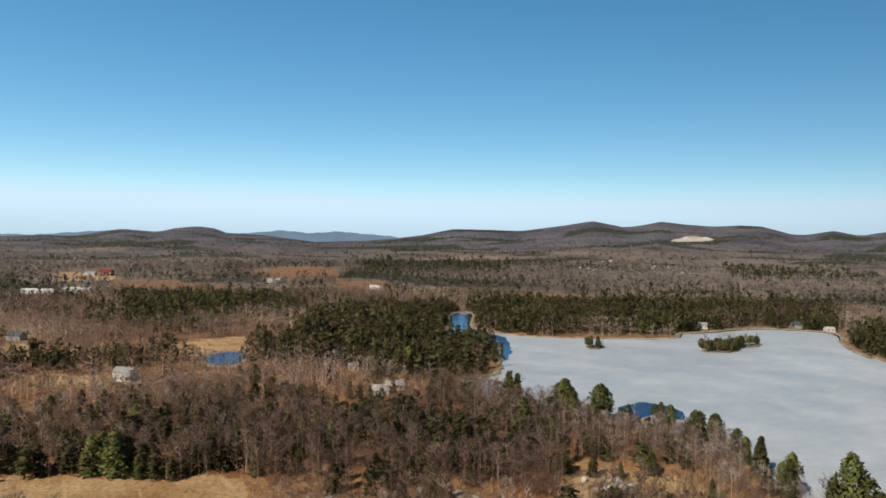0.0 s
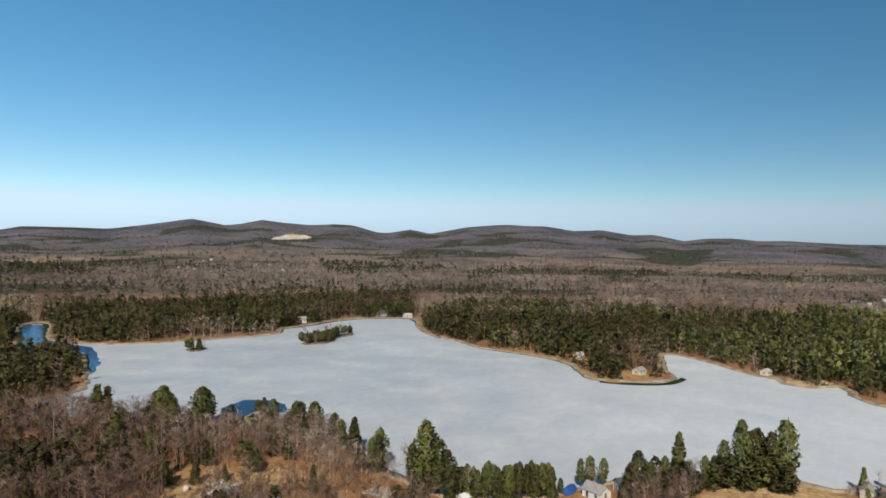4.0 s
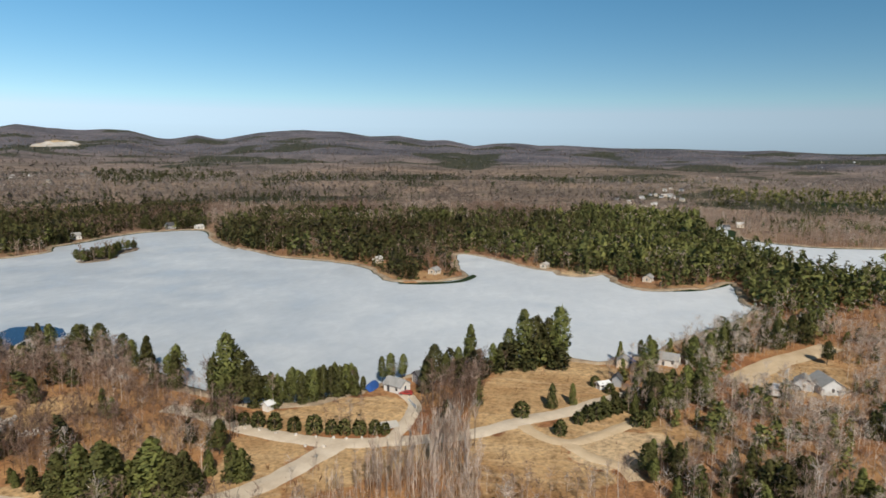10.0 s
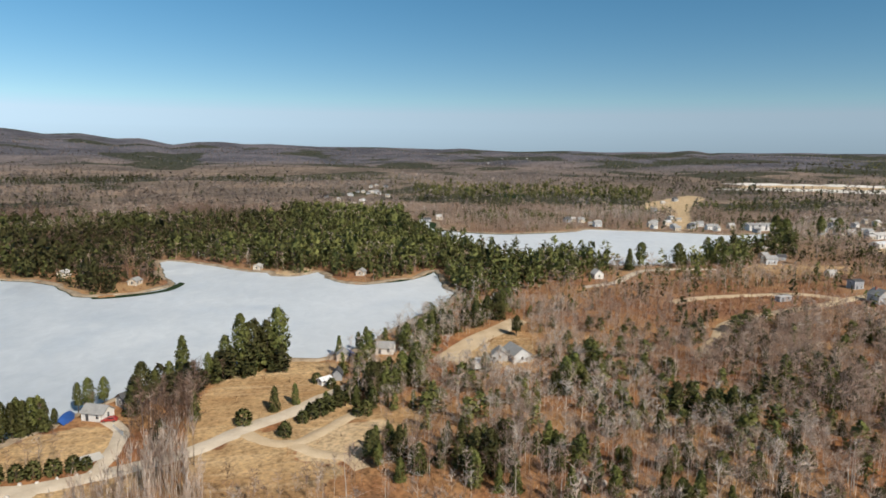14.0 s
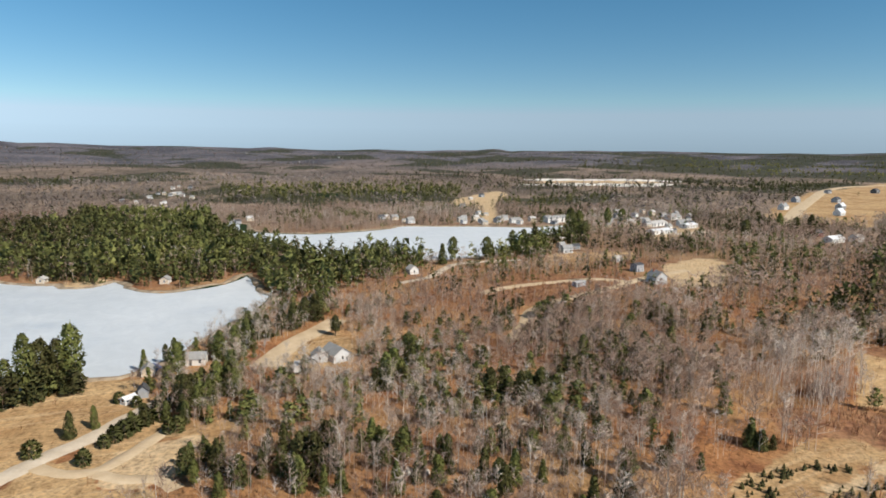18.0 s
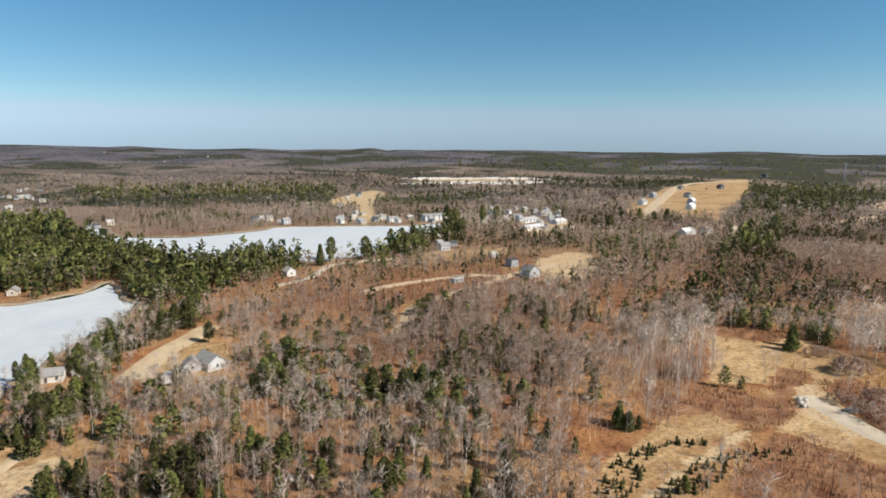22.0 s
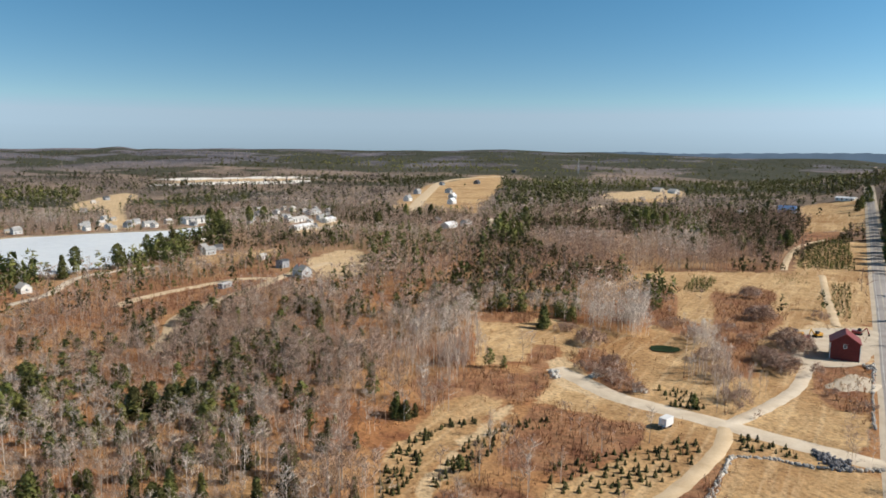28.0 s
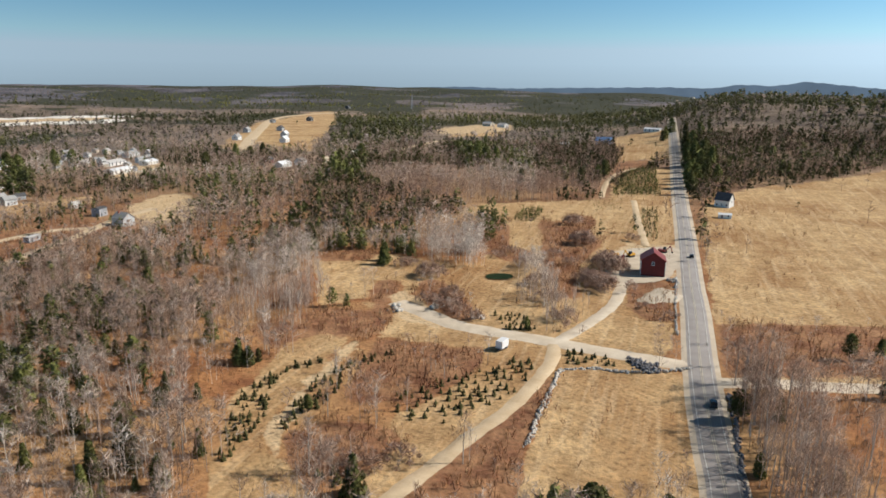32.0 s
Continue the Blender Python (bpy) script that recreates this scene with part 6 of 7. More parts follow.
line = curve_line(MAIN_ROAD[1:6], 3.1)
for i, (x, y) in enumerate(np.repeat(line[2:24], 3, 0)):
    t, c = BARE_SET[i % 6]
    h, off = rng.uniform(11, 17.5), rng.uniform(7.5, 21)
    tree_thing("roadside_tree", t, c, x - 0.86 * off, y - 0.51 * off, h, h * rng.uniform(1.0, 1.4), "tall leafless hardwood standing beside the road", "tree", "roadside trees")
for k, q in isles.items():
    for i, (x, y) in enumerate(zip(*fill_places(q, 4.2, 70))):
        t, m, _ = CON_SET[(1, 2, 3)[i % 3]]
        h = rng.uniform(4.5, 8.5)
        tree_thing("islet_pine", t, m, x, y, h, h * rng.uniform(1.5, 2.1), "ragged green pine on a frozen-in islet", "tree", "pines of the islets")


def ball_shrub(seed, tris):
    """A clipped evergreen: many short sprays round a dome."""
    r = np.random.default_rng(seed)
    v, f = [], []
    for i in range(tris):
        a, s = r.uniform(0, 6.28), r.uniform(0, 1)
        w = 0.42 * math.sqrt(max(0.0, 1 - (2 * s - 0.75) ** 2 / 1.7)) * r.uniform(0.8, 1.05)
        p = np.array([math.cos(a) * w, math.sin(a) * w, 0.03 + 0.92 * s])
        out = np.array([math.cos(a), math.sin(a), s - 0.2])
        blade(v, f, p - out * 0.10, p + out * 0.07 + r.normal(0, 0.03, 3), 0.07, r)
    return soft(v, f, r, 0.6, 0.25)


SHRUB_SET = [(trunk_mesh("shrub_trunk", BARK, 0.03, 0.5, 0.0), crown_mesh("shrub_crown", ball_shrub(200 + s, 300), SHRUB_NEEDLES)) for s in range(3)]
for lot, group, label in ((ROAD_SHRUBS, "row of shrubs along the road", "round clipped evergreen shrub in a row beside the gravel road"), (YARD_SHRUBS, "shrubs round the clearing", "round dark green evergreen shrub on dry grass")):
    for i, (x, y, h) in enumerate(lot):
        t, c = SHRUB_SET[i % 3]
        tree_thing("shrub", t, c, x, y, h, h * rng.uniform(0.95, 1.15), label, "shrub", group)

SAPLING_SET = [(trunk_mesh("sapling_trunk", BARK, 0.02, 0.8, 0.0), crown_mesh("sapling_crown", conifer(220 + s, "spire", 7, 8, 0, False), YOUNG_NEEDLES)) for s in range(3)]


for n, (poly, gap) in enumerate(((NURSERY_A, 2.0), (NURSERY_B, 2.2), (NURSERY_C, 2.1), (NURSERY_D, 2.7), (NURSERY_E, 2.2), (NURSERY_F, 2.4))):
    for i, (x, y) in enumerate(zip(*fill_places(poly, gap, 30 + n))):
        t, c = SAPLING_SET[i % 3]
        h = rng.uniform(0.9, 2.2)
        tree_thing("young_fir", t, c, x, y, h, h * 2.3 * rng.uniform(0.9, 1.2), "knee-to-head-high young fir in a tree nursery", "young tree", "nursery firs")
for n, (poly, gap) in enumerate(((ORCHARD, 2.7), (ORCHARD_B, 2.6), (ORCHARD_C, 2.2), (ORCHARD_D, 3.2))):
    x, y = fill_places(poly, gap, 50 + n)
    stand("nursery_rows", CON_MID[:1] + CON_MID[3:4], x, y, (rng.uniform(2.4, 4.0, len(x)), rng.uniform(1.8, 2.6, len(x)), rng.uniform(2.0, 3.0, len(x)), rng.uniform(0.8, 1.4, len(x)))[n], NEEDLES, "rows of small dark green nursery trees", "trees", 1.8)


# ---------------------------------------------------------------- buildings
PAINT = {"white": plain("white_clapboard", (0.66, 0.64, 0.60), 0.6, 0, 0.1, 0.8), "grey": plain("grey_siding", (0.30, 0.31, 0.32), 0.7, 0, 0.15, 0.8), "dark": plain("dark_shingle", (0.085, 0.085, 0.09), 0.85, 0, 0.3, 0.5),
         "red": plain("red_barn_boards", (0.13, 0.021, 0.017), 0.75, 0, 0.25, 0.6), "tan": plain("tan_siding", (0.55, 0.46, 0.35), 0.75, 0, 0.15, 0.8),
         "pale": plain("pale_grey_siding", (0.50, 0.51, 0.51), 0.7, 0, 0.12, 0.8), "blue": plain("blue_grey_siding", (0.22, 0.28, 0.36), 0.7, 0, 0.15, 0.8)}
ROOF = {"grey": plain("grey_shingles", (0.30, 0.295, 0.285), 0.95, 0, 0.25, 0.4), "dark": PAINT["dark"], "pale": plain("pale_shingles", (0.48, 0.46, 0.44), 0.75, 0, 0.2, 0.5), "white": plain("white_metal_roof", (0.70, 0.71, 0.72), 0.4, 0, 0.08, 0.8),
        "red": plain("red_metal_roof", (0.22, 0.04, 0.03), 0.5, 0, 0.15, 0.8), "tan": PAINT["tan"], "blue": plain("blue_roof", (0.14, 0.24, 0.42), 0.5, 0, 0.2, 0.8)}
TRIM = plain("white_trim", (0.74, 0.73, 0.70), 0.6, 0, 0.08, 0.4)
PANE = material("window_glass", 0.08, 0, 0.6)[0]
PANE.node_tree.nodes["Principled BSDF"].inputs["Base Color"].default_value = (0.025, 0.03, 0.04, 1)
BRICK = plain("chimney_brick", (0.30, 0.12, 0.08), 0.9, 0, 0.3, 0.3)
BOX_F = [(0, 3, 2, 1), (4, 5, 6, 7), (0, 1, 5, 4), (1, 2, 6, 5), (2, 3, 7, 6), (3, 0, 4, 7)]


def box_v(x0, y0, z0, x1, y1, z1):
    return [(x0, y0, z0), (x1, y0, z0), (x1, y1, z0), (x0, y1, z0), (x0, y0, z1), (x1, y0, z1), (x1, y1, z1), (x0, y1, z1)]


def part(name, me, parent, place=None, label=""):
    o = new(name, me)
    o.parent = parent
    if place is not None:
        o.matrix_basis = place
    if label:
        o["label"] = label
    return o


def boxes_mesh(name, boxes, mat):
    v, f = [], []
    for b in boxes:
        k = len(v)
        v += box_v(*b)
        f += [tuple(i + k for i in q) for q in BOX_F]
    return mesh_from(name, v, f, mat)


WIN_FRAME = boxes_mesh("window_frame", [(-0.62, -0.05, 0, -0.5, 0.07, 1.5), (0.5, -0.05, 0, 0.62, 0.07, 1.5), (-0.5, -0.05, 1.38, 0.5, 0.07, 1.5), (-0.66, -0.05, -0.06, 0.66, 0.12, 0.06), (-0.5, -0.05, 0.70, 0.5, 0.06, 0.77)], TRIM)
WIN_PANE = boxes_mesh("window_pane", [(-0.5, -0.05, 0.06, 0.5, 0.03, 1.38)], PANE)
DOOR_LEAF = boxes_mesh("door_leaf", [(-0.48, -0.05, 0, 0.48, 0.05, 2.05), (-0.36, 0.05, 0.25, 0.36, 0.07, 0.9), (-0.36, 0.05, 1.1, 0.36, 0.07, 1.85)], PAINT["dark"])
BOARD = boxes_mesh("corner_board", [(-0.5, -0.5, 0, 0.5, 0.5, 1)], TRIM)


def gable_walls(w, d, e, r, mat):
    x, y = w / 2, d / 2
    v = [(-x, -y, -0.6), (x, -y, -0.6), (x, y, -0.6), (-x, y, -0.6), (-x, -y, e), (x, -y, e), (x, y, e), (-x, y, e), (-x, 0, r), (x, 0, r)]
    return mesh_from("wall", v, [(0, 1, 5, 4), (2, 3, 7, 6), (1, 2, 6, 9, 5), (3, 0, 4, 8, 7), (4, 5, 9, 8), (6, 7, 8, 9), (3, 2, 1, 0)], mat)


def gable_roof(w, d, e, r, mat, over=0.45, thick=0.22):
    """Two sloping slabs with eaves, joined at the ridge."""
    x, y = w / 2 + over, d / 2 + over
    drop = (r - e) / (d / 2) * over
    v, f = [], []
    for s in (-1, 1):
        k = len(v)
        for z in (0.03, 0.03 + thick):
            v += [(-x, s * y, e - drop + z), (x, s * y, e - drop + z), (x, 0, r + z), (-x, 0, r + z)]
        f += [tuple(i + k for i in q) for q in BOX_F]
    return mesh_from("roof", v, f, mat)


def house(x, y, turn, w, d, e, r, wall, top, label, name="house", category="house", group=""):
    if w > 4:
        w, d, e, r = w * 0.8, d * 0.8, e * 0.88, r * 0.85
    root = new(name)
    tagged(root, label, category, group)
    root.matrix_basis = pose(x, y, height(np.array([float(x)]), np.array([float(y)]))[0], 0, 0, turn)
    body = part("wall", gable_walls(w, d, e, r, PAINT[wall]), root)
    part("roof", gable_roof(w, d, e, r, ROOF[top]), root)
    if w < 4:
        part("door", DOOR_LEAF, root, pose(0, d / 2, 0.1, 0, 0, 0))
        return root
    big = max(1.0, w / 14)
    storeys = 2 if e > 5 else 1
    for s in (1, -1):
        n = max(2, int(w / big / 3.2))
        for k in range(n):
            for level in range(storeys):
                if s == 1 and level == 0 and k == n // 2:
                    part("door", DOOR_LEAF, root, pose((k + 0.5) * w / n - w / 2, s * d / 2, 0.1) @ Matrix.Diagonal((big, 1, big, 1)))
                    continue
                at = pose((k + 0.5) * w / n - w / 2, s * d / 2, 0.9 + level * e / 2, 0, 0, 0 if s == 1 else 180) @ Matrix.Diagonal((big, 1.3, big, 1))
                fr = part("window", WIN_FRAME, root, at)
                part("pane", WIN_PANE, fr)
    for s in (1, -1):
        at = pose(s * w / 2, 0, max(1.0, e - 2.0), 0, 0, -90 * s) @ Matrix.Diagonal((big, 1.3, big, 1))
        fr = part("window", WIN_FRAME, root, at)
        part("pane", WIN_PANE, fr)
    if w > 8 and e > 4.5 and wall not in ("red",):
        part("chimney", boxes_mesh("chimney", [(-0.4, -0.4, e, 0.4, 0.4, r + 0.9), (-0.48, -0.48, r + 0.9, 0.48, 0.48, r + 1.05)], BRICK), root, pose(w * 0.22, d * 0.12, 0))
    for q in ((-1, -1), (-1, 1), (1, -1), (1, 1)):
        part("corner_board", BOARD, root, Matrix.Translation((q[0] * w / 2, q[1] * d / 2, -0.3)) @ Matrix.Diagonal((0.2, 0.2, e + 0.15, 1)))
    return root


for row in HOMES_WEST + HOMES_LAKE + HOMES_RIDGE + HOMES_FARM + HOMES_TOWN:
    nm, cat = ("barn", "barn") if "barn" in row[-1] else ("shed", "shed") if row[3] < 6 or "shed" in row[-1] else ("house", "house")
    house(*row, name=nm, category=cat)
TOWN_KINDS = [("tan", "grey"), ("white", "grey"), ("grey", "dark"), ("tan", "pale"), ("pale", "grey")]
town = []
for i, (x, y) in enumerate(TOWN_A + TOWN_B):
    far = 1.0
    a, b = TOWN_KINDS[i % 5]
    lab = {"white": "white clapboard house in the distant town", "grey": "grey house in the distant town", "tan": "tan house in the distant town", "pale": "pale grey house in the distant town"}[a]
    if i < 5:
        town.append(house(x, y, 100 + 12 * i, 9.5 * far, 7 * far, 4.6 * far, 7.2 * far, a, b, lab, group="houses of the town"))
    else:
        h = copy_thing(town[i % 5], pose(x, y, height(np.array([float(x)]), np.array([float(y)]))[0], 0, 0, rng.uniform(95, 150)))
        h.matrix_basis = h.matrix_basis @ Matrix.Scale(rng.uniform(0.65, 1.0), 4)


# ---------------------------------------------------------------- vehicles and machines
TYRE = plain("tyre_rubber", (0.025, 0.025, 0.025), 0.9, 0, 0.2, 0.2)
RIM = plain("wheel_rim", (0.45, 0.45, 0.46), 0.35, 0.9, 0.1, 0.2)
CAR_PAINT = {"black": plain("black_car_paint", (0.018, 0.018, 0.02), 0.25, 0, 0.1, 1.0, 0.6), "white": plain("white_car_paint", (0.75, 0.75, 0.74), 0.3, 0, 0.05, 1.0, 0.6), "red": plain("red_car_paint", (0.30, 0.03, 0.025), 0.3, 0, 0.1, 1.0, 0.6), "yellow": plain("machine_yellow", (0.60, 0.30, 0.03), 0.5, 0, 0.15, 0.5)}
LAMP_GLASS = plain("lamp_glass", (0.6, 0.55, 0.5), 0.15, 0, 0.05, 0.2, 0.6)


def drum(name, r, half, mat, sides=14):
    v = [(r * math.cos(6.2832 * i / sides), s, r * math.sin(6.2832 * i / sides)) for s in (-half, half) for i in range(sides)]
    f = [(i, (i + 1) % sides, sides + (i + 1) % sides, sides + i) for i in range(sides)] + [tuple(range(sides))[::-1], tuple(range(sides, 2 * sides))]
    return mesh_from(name, v, f, mat)


TYRE_ME, RIM_ME = drum("tyre", 0.34, 0.11, TYRE), drum("rim", 0.2, 0.12, RIM)


def prism(name, side, half, mat, taper=1.0, bevel=0.06):
    """A side outline, drawn along x and z, given width, with eased edges."""
    bm = bmesh.new()
    rows = []
    for s in (-1, 1):
        rows.append([bm.verts.new((x, s * half * (taper if z > 1.0 else 1.0), z)) for x, z in side])
    n = len(side)
    bm.faces.new(rows[0])
    bm.faces.new(rows[1][::-1])
    for i in range(n):
        bm.faces.new((rows[0][(i + 1) % n], rows[0][i], rows[1][i], rows[1][(i + 1) % n]))
    bmesh.ops.bevel(bm, geom=bm.edges[:], offset=bevel, segments=1, affect="EDGES")
    bmesh.ops.recalc_face_normals(bm, faces=bm.faces[:])
    me = bpy.data.meshes.new(name)
    bm.to_mesh(me)
    bm.free()
    me.materials.append(mat)
    return me


def car(x, y, turn, paint, label, tall=1.0, lift=0.3):
    root = new("car")
    tagged(root, label, "car")
    root.matrix_basis = pose(x, y, height(np.array([float(x)]), np.array([float(y)]))[0] + lift, 0, 0, turn)
    part("body", prism("car_body", [(-2.2, 0.35), (2.15, 0.35), (2.25, 0.75), (1.2, 0.95), (-2.1, 1.0), (-2.25, 0.7)], 0.9, CAR_PAINT[paint]), root)
    part("roof", prism("car_roof", [(-2.0, 0.98), (1.1, 0.95), (0.3, 1.48 * tall), (-1.5, 1.5 * tall)], 0.82, CAR_PAINT[paint], 0.85), root)
    part("side_glass", boxes_mesh("side_glass", [(-1.4, -0.80, 1.03, 0.25, 0.80, 1.36 * tall)], PANE), root)
    part("windscreen", mesh_from("windscreen", [(1.08, -0.68, 1.0), (1.08, 0.68, 1.0), (0.42, 0.6, 1.44 * tall), (0.42, -0.6, 1.44 * tall)], [(0, 1, 2, 3)], PANE), root)
    for s in (-1, 1):
        part("headlight", boxes_mesh("headlight", [(2.1, s * 0.65 - 0.16, 0.62, 2.27, s * 0.65 + 0.16, 0.76)], LAMP_GLASS), root)
        for k in (-1.35, 1.35):
            wh = part("tyre", TYRE_ME, root, pose(k, s * 0.82, 0.34))
            part("rim", RIM_ME, wh)
    return root


yard = curve_line([(147, -250), (160, -236), (178, -254), (190, -275), (186, -297), (174, -309), (158, -284)], 3, True, 1.5)
sheet("barn_yard", yard, 0.0, SHOULDER, "pale packed gravel yard round a red barn", "yard").location.z = height(yard[:, 0], yard[:, 1]).max() + 0.05
road_turn = math.degrees(math.atan2(MAIN_ROAD[5][1] - MAIN_ROAD[4][1], MAIN_ROAD[5][0] - MAIN_ROAD[4][0]))
car(CARS[0][0], CARS[0][1], road_turn, "black", "black car driving on the grey country road", 1.1)
car(CARS[1][0], CARS[1][1], road_turn, "black", "dark pickup-sized car on the shaded road", 1.15)
car(YARD_CARS[0][0], YARD_CARS[0][1], 60, "black", "black car parked at a tan house", 1.1, 0.05)
car(YARD_CARS[1][0], YARD_CARS[1][1], 20, "white", "white car parked on a sandy road", 1.1, 0.15)
car(LAKE_CARS[0][0], LAKE_CARS[0][1], 120, "red", "dark red car parked by a lake house", 1.0, 0.1)


def trailer(x, y, turn, long, label, name="box_trailer"):
    root = new(name)
    tagged(root, label, "trailer")
    root.matrix_basis = pose(x, y, height(np.array([float(x)]), np.array([float(y)]))[0] + 0.12, 0, 0, turn)
    part("box", prism("trailer_box", [(-long / 2, 0.7), (long / 2, 0.7), (long / 2, 3.1), (-long / 2, 3.1)], 1.2, CAR_PAINT["white"]), root)
    part("rear_door", boxes_mesh("rear_door", [(-long / 2 - 0.04, -1.05, 0.85, -long / 2 + 0.02, 1.05, 2.95)], TRIM), root)
    part("chassis", boxes_mesh("chassis", [(-long / 2 + 0.2, -0.5, 0.42, long / 2 + 1.1, 0.5, 0.7)], TYRE), root)
    for s in (-1, 1):
        for k in (-0.45, 0.45):
            wh = part("tyre", TYRE_ME, root, pose(k - long * 0.15, s * 1.05, 0.34))
            part("rim", RIM_ME, wh)


trailer(VAN[0][0], VAN[0][1], 105, 4.2, "white box trailer parked at a gravel crossing")
trailer(YARD_CARS[2][0], YARD_CARS[2][1], 15, 6.5, "white camper trailer beside a tan house", "camper")


def panel_fence(x0, y0, x1, y1, tall, label):
    """A low board fence: posts, and panels set between them."""
    root = new("fence")
    tagged(root, label, "fence")
    root.matrix_basis = pose(x0, y0, height(np.array([float(x0)]), np.array([float(y0)]))[0], 0, 0, math.degrees(math.atan2(y1 - y0, x1 - x0)))
    long = math.hypot(x1 - x0, y1 - y0)
    n = max(2, round(long / 1.8))
    for k in range(n + 1):
        part("post", boxes_mesh("post", [(-0.06, -0.06, -0.2, 0.06, 0.06, tall + 0.1)], TRIM), root, pose(k * long / n, 0, 0))
    for k in range(n):
        part("panel", boxes_mesh("panel", [(0.07, -0.02, 0.08, long / n - 0.07, 0.02, tall)], TRIM), root, pose(k * long / n, 0, 0))


panel_fence(149.6, 142.6, 146.1, 136.0, 1.3, "low white panel fence beside a lake house drive")
slab = [(131, 138.5), (136.5, 135), (134, 131), (128, 133)]
sheet("parking_slab", slab, 0.0, PALE_SLAB, "pale concrete parking slab beside the gravel road", "slab").location.z = height(np.array([132.0]), np.array([134.0]))[0] + 0.25


def digger(x, y, turn, paint, label):
    root = new("digger")
    tagged(root, label, "digger", "machines beside the barn")
    root.matrix_basis = pose(x, y, height(np.array([float(x)]), np.array([float(y)]))[0] + 0.1, 0, 0, turn)
    for s in (-1, 1):
        part("track", prism("track", [(-1.7, 0.0), (1.7, 0.0), (2.0, 0.45), (1.7, 0.85), (-1.7, 0.85), (-2.0, 0.45)], 0.28, TYRE), root, pose(0, s * 0.95, 0))
    part("engine_deck", prism("engine_deck", [(-2.1, 0.9), (1.2, 0.9), (1.2, 1.7), (-2.1, 2.0)], 1.1, CAR_PAINT[paint]), root)
    part("cab", prism("cab", [(0.0, 1.6), (1.4, 1.6), (1.3, 2.9), (0.0, 2.9)], 0.6, PANE), root, pose(0, 0.45, 0))
    part("boom", prism("boom", [(1.0, 1.2), (3.2, 3.8), (3.6, 3.7), (1.5, 1.0)], 0.2, CAR_PAINT[paint]), root, pose(0, -0.3, 0))
    part("arm", prism("arm", [(3.2, 3.8), (3.6, 3.9), (4.6, 1.2), (4.3, 1.1)], 0.16, CAR_PAINT[paint]), root, pose(0, -0.3, 0))
    part("bucket", prism("bucket", [(4.2, 1.2), (4.9, 1.1), (4.8, 0.4), (4.1, 0.5)], 0.45, TYRE), root, pose(0, -0.3, 0))


for (x, y), a, c in zip(DIGGERS, (20, 140, 80, 200), ("yellow", "red", "yellow", "red")):
    digger(x, y, a, c, {"yellow": "yellow tracked digger parked by the barn", "red": "rusty red tracked machine parked by the barn"}[c])


# ---------------------------------------------------------------- stones, piles, covers, mast
STONE = gravel_material("field_stone", (0.30, 0.28, 0.26), (0.55, 0.52, 0.47))
DARK_STONE = gravel_material("dark_blast_rock", (0.10, 0.10, 0.11), (0.26, 0.26, 0.28))
PALE_STONE = gravel_material("pale_ledge", (0.38, 0.34, 0.30), (0.62, 0.58, 0.52))
g = (1 + 5 ** 0.5) / 2
ICO_V = np.array([(-1, g, 0), (1, g, 0), (-1, -g, 0), (1, -g, 0), (0, -1, g), (0, 1, g), (0, -1, -g), (0, 1, -g), (g, 0, -1), (g, 0, 1), (-g, 0, -1), (-g, 0, 1)]) / 1.9
ICO_F = np.array([(0, 11, 5), (0, 5, 1), (0, 1, 7), (0, 7, 10), (0, 10, 11), (1, 5, 9), (5, 11, 4), (11, 10, 2), (10, 7, 6), (7, 1, 8), (3, 9, 4), (3, 4, 2), (3, 2, 6), (3, 6, 8), (3, 8, 9), (4, 9, 5), (2, 4, 11), (6, 2, 10), (8, 6, 7), (9, 8, 1)])


def stones(mat):
    return [tri_mesh("stone", ICO_V * np.array([1, 0.8, 0.7]) * rng.uniform(0.72, 1.2, (12, 3)), ICO_F, mat) for i in range(5)]


ROCK_SET, DARK_SET, PALE_SET = stones(STONE), stones(DARK_STONE), stones(PALE_STONE)


def heap(name, places, forms, size, label, category, spread, rise=0.0):
    """Loose stones laid on one another; each is a piece of its own."""
    cx, cy = np.mean([p[0] for p in places]), np.mean([p[1] for p in places])
    z = height(np.array([cx]), np.array([cy]))[0]
    root = new(name)
    tagged(root, label, category)
    root.matrix_basis = pose(cx, cy, z)
    for i, (x, y) in enumerate(places):
        ox, oy = rng.normal(0, spread, 2)
        s = size * rng.uniform(0.55, 1.35)
        up = max(0.0, rise * (1 - math.hypot(ox, oy) / (2.2 * spread + 0.01)) * rng.uniform(0.3, 1))
        part("stone", forms[i % 5], root, Matrix.LocRotScale((x - cx + ox, y - cy + oy, 0.28 * s + up), Euler(rng.uniform(0, 6.28, 3)), (s, s, s)))


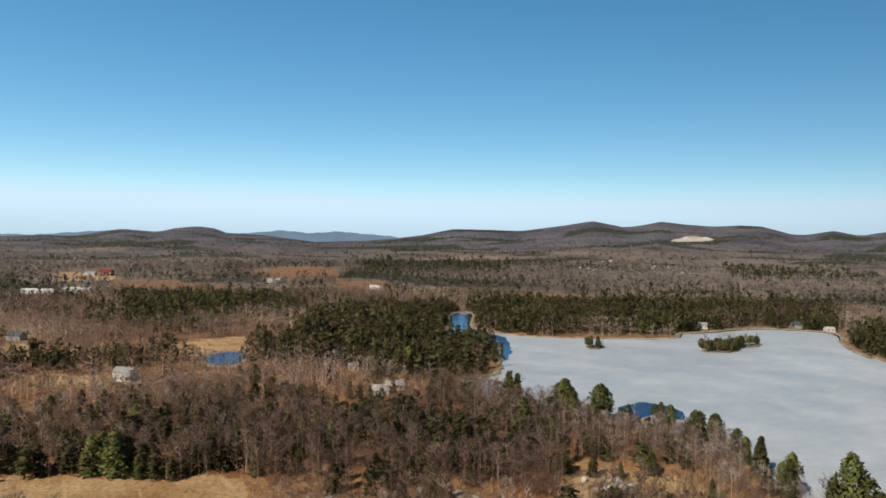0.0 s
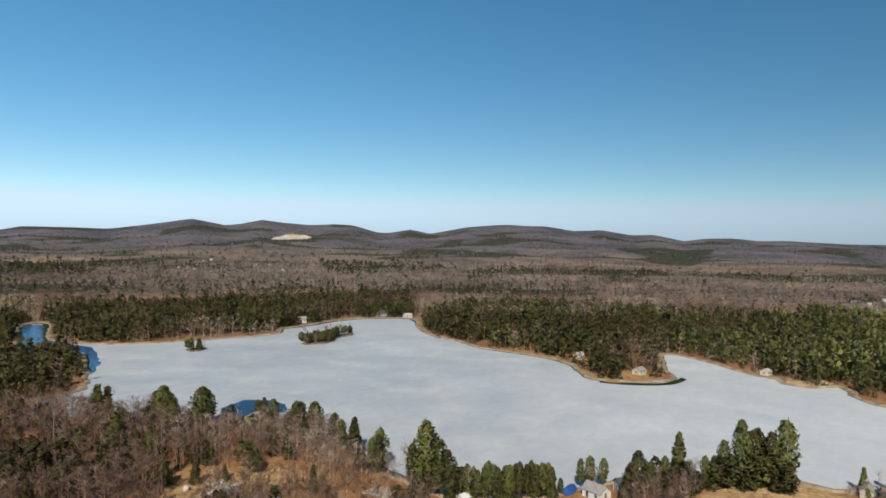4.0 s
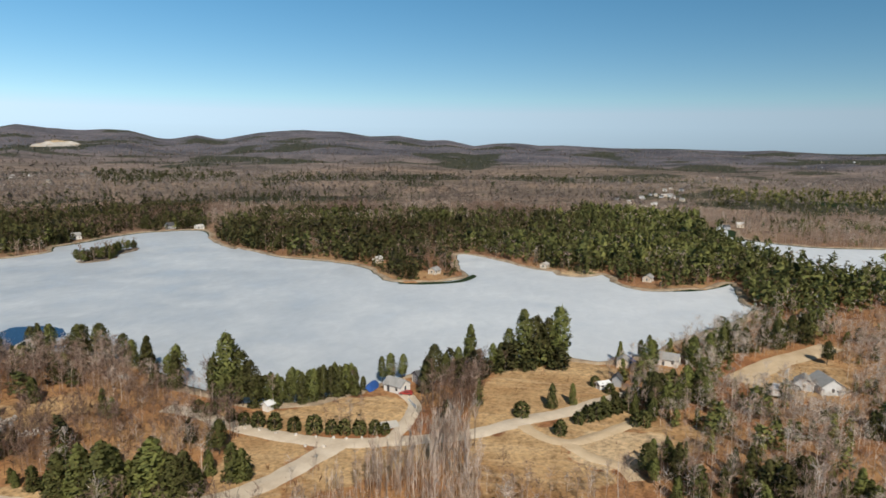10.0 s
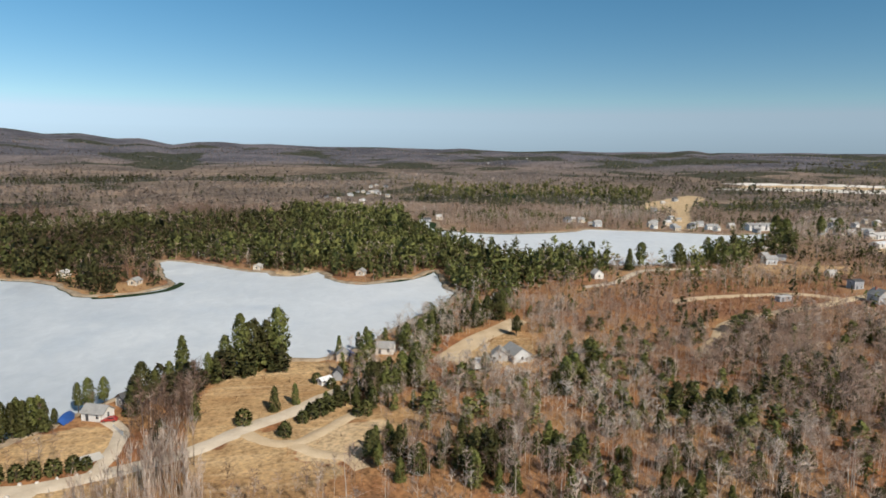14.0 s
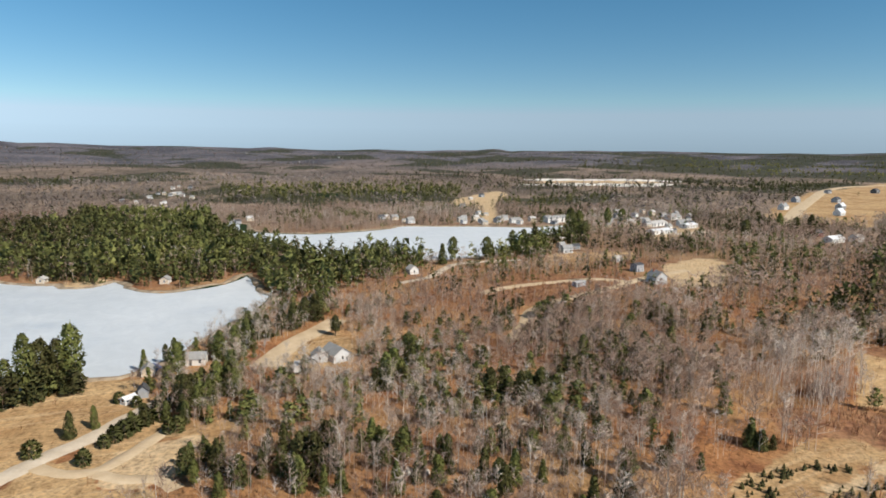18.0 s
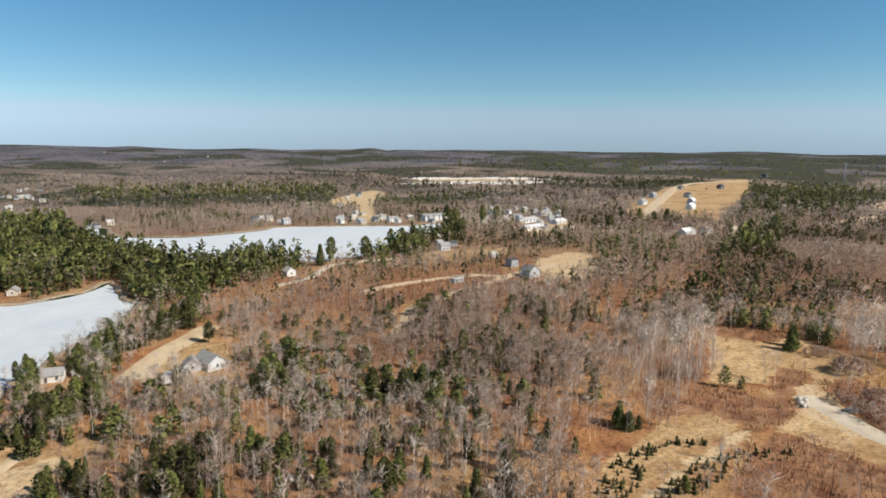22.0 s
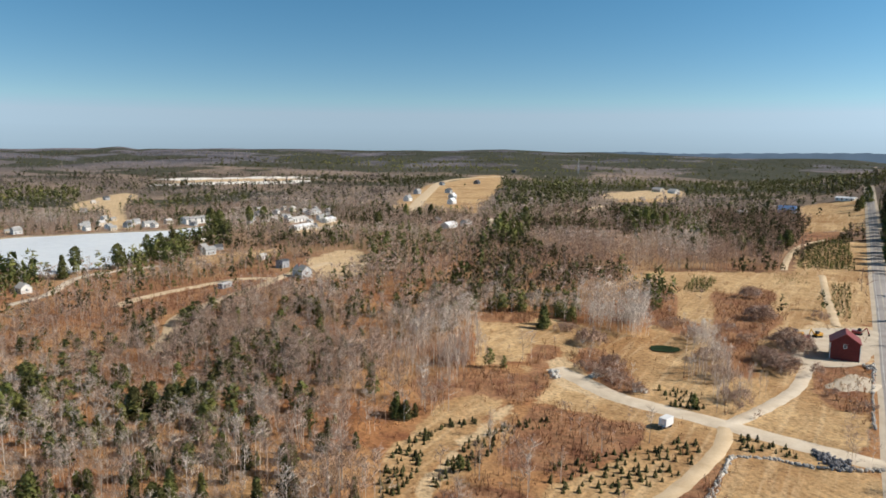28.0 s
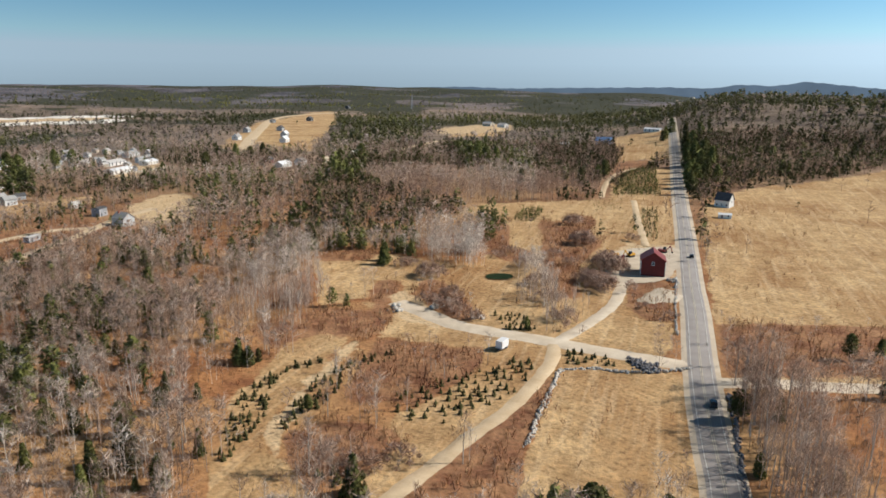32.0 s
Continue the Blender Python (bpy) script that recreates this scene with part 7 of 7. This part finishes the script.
# the last wall has dark stones: the roadside shadow put into their colour
for nm, line, step, forms in (("stone_wall", WALL_SIDE, 0.28, PALE_SET), ("stone_wall", WALL_TOP, 0.32, ROCK_SET), ("stone_wall", WALL_ROAD, 0.8, ROCK_SET), ("stone_wall", SHADED_WALL, 0.35, DARK_SET)):
    heap(nm, [tuple(p) for p in curve_line(line, step)], forms, 0.52, "dry stone wall of field stones along a field", "stone wall", 0.3, 0.5)
for (x, y), n, forms, size, spread, rise, label in (
        [((*ROCKS[i],), 32, DARK_SET, 0.75, 1.6, 0.7, "heap of dark blasted rock beside the farm drive") for i in range(3)] +
        [((*ROCKS_B[i],), 16, PALE_SET, 0.9, 1.2, 0.8, "small heap of pale boulders beside gravel") for i in range(5)] +
        [((*PALE_HEAPS[i],), 14, PALE_SET, 0.8, 1.0, 0.5, "pale boulders lying in the brown woods") for i in range(8)] +
        [((57, 215), 40, PALE_SET, 1.3, 3.2, 0.8, "pale rock ledge breaking through the brush"), ((186, 485), 8, PALE_SET, 1.4, 1.2, 0.8, "white boulder on a lake islet")]):
    heap("rock_heap", [(x, y)] * n, forms, size, label, "rock heap", spread, rise)

for i, (x, y) in enumerate([(p[0] - 1.5, p[1] - 2.6) for p in ROAD_SHRUBS[1:]] + [(108, 141), (111, 137), (106, 134)]):
    ob = new("boulder", PALE_SET[i % 5])
    ob.matrix_basis = Matrix.LocRotScale((x, y, height(np.array([float(x)]), np.array([float(y)]))[0] + 0.2), Euler(rng.uniform(0, 6.28, 3)), [rng.uniform(0.55, 0.85)] * 3)
    tagged(ob, "white boulder set beside the gravel road", "boulder", "boulders along the road")

TARP = plain("blue_tarp", (0.03, 0.09, 0.30), 0.4, 0, 0.2, 0.8)


def cover(x, y, turn, long, wide, tall, label):
    """A tarpaulin over a boat: a sagging ridge with folds."""
    v, f, n, m = [], [], 12, 8
    for i in range(n + 1):
        for j in range(m + 1):
            s, t = i / n * 2 - 1, j / m * 2 - 1
            v.append((s * long / 2, t * wide / 2 * (1 - 0.35 * s * s), max(0.02, tall * (1 - abs(t) ** 1.6) * (1 - 0.5 * s ** 4) + 0.06 * math.sin(9 * s + 4 * t))))
    for i in range(n):
        for j in range(m):
            k = i * (m + 1) + j
            f.append((k, k + m + 1, k + m + 2, k + 1))
    ob = new("boat_cover", mesh_from("boat_cover", v, f, TARP, True))
    ob.matrix_basis = pose(x, y, height(np.array([float(x)]), np.array([float(y)]))[0], 0, 0, turn)
    tagged(ob, label, "boat cover")


cover(150, 160, 20, 8, 4, 2.2, "bright blue tarpaulin over a boat beside a lake house")
cover(236, 110, 60, 7, 3.6, 2.0, "blue tarpaulin over a boat at the shore")

PILE = gravel_material("washed_sand", (0.62, 0.58, 0.52), (0.80, 0.77, 0.72))


def sand_pile(x, y, r, h, mat=PILE, label="long pale heap of washed sand in a gravel pit", group="heaps of the gravel pit"):
    v, f, n = [(0, 0, h)], [], 24
    for k in range(1, 7):
        for i in range(n):
            a = 6.2832 * i / n
            q = r * k / 6 * (1 + 0.18 * math.sin(3 * a + x) + 0.1 * math.sin(7 * a))
            v.append((q * math.cos(a) * 1.6, q * math.sin(a), h * (1 - (k / 6) ** 1.3) - (0.6 if k == 6 else 0)))
    f += [(0, 1 + i, 1 + (i + 1) % n) for i in range(n)]
    f += [(1 + k * n + i, 1 + (k + 1) * n + i, 1 + (k + 1) * n + (i + 1) % n, 1 + k * n + (i + 1) % n) for k in range(5) for i in range(n)]
    ob = new("gravel_mound", mesh_from("gravel_mound", v, f, mat, True))
    ob.matrix_basis = pose(x, y, height(np.array([float(x)]), np.array([float(y)]))[0], 0, 0, 100)
    tagged(ob, label, "mound", group)


PIT = np.array(GRAVEL_PIT, float)
for i in range(16):
    s = i / 15
    c = PIT[0] * (1 - s) + PIT[2] * s if i % 2 else PIT[5] * (1 - s) + PIT[3] * s
    sand_pile(c[0] + rng.normal(0, 12), c[1] + rng.normal(0, 12), rng.uniform(22, 40), rng.uniform(2, 4.5))

sand_pile(135, -231, 8.0, 1.1, SHOULDER, "low pale mound of tipped gravel beside the barn yard", "heaps by the farm")
for i, (x, y) in enumerate(QUARRY):
    sand_pile(x, y, rng.uniform(28, 50), rng.uniform(9, 16), PALE_STONE, "pale quarried rock on a wooded hillside", "rock of the quarry")
STEEL = plain("galvanised_steel", (0.42, 0.42, 0.44), 0.5, 0.6, 0.15, 0.5)


def mast(x, y, tall):
    root = new("radio_mast")
    tagged(root, "grey lattice radio mast above the far woods", "mast")
    root.matrix_basis = pose(x, y, height(np.array([float(x)]), np.array([float(y)]))[0])
    for s in range(3):
        a = 2.0944 * s
        v, f = [], []
        stem(v, f, [(3 * math.cos(a), 3 * math.sin(a), -1), (0.5 * math.cos(a), 0.5 * math.sin(a), tall)], [0.5, 0.35], 4)
        part("leg", tri_mesh("leg", np.array(v), np.array(f), STEEL), root)
    for k in range(9):
        q = 3 - 2.5 * k / 9
        v = [(q * math.cos(2.0944 * s), q * math.sin(2.0944 * s), tall * k / 9 + d) for d in (0, 0.5) for s in range(3)]
        part("brace", mesh_from("brace", v, [(0, 1, 4, 3), (1, 2, 5, 4), (2, 0, 3, 5)], STEEL), root)


mast(MAST[0][0], MAST[0][1], 42)


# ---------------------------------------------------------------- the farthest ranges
# upright glowing strips; the blue of distant haze is put into their emission
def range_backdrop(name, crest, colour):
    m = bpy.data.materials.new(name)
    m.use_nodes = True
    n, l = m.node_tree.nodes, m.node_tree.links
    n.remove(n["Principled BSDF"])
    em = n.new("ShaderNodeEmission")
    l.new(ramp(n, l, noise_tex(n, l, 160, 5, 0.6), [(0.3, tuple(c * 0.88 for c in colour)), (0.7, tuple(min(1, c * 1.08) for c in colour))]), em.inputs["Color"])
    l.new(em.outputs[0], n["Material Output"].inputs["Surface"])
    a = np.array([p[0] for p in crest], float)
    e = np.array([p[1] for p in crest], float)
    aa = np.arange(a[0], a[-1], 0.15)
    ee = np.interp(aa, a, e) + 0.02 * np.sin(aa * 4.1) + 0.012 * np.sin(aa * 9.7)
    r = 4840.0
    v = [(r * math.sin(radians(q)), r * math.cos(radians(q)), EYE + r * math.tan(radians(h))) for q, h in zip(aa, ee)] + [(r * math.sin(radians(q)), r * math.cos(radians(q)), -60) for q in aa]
    k = len(aa)
    tagged(new(name, mesh_from(name, v, [(i, i + 1, k + i + 1, k + i) for i in range(k - 1)], m)), "far mountain range backdrop glowing in painted haze blue", "mountains", kind="structure")


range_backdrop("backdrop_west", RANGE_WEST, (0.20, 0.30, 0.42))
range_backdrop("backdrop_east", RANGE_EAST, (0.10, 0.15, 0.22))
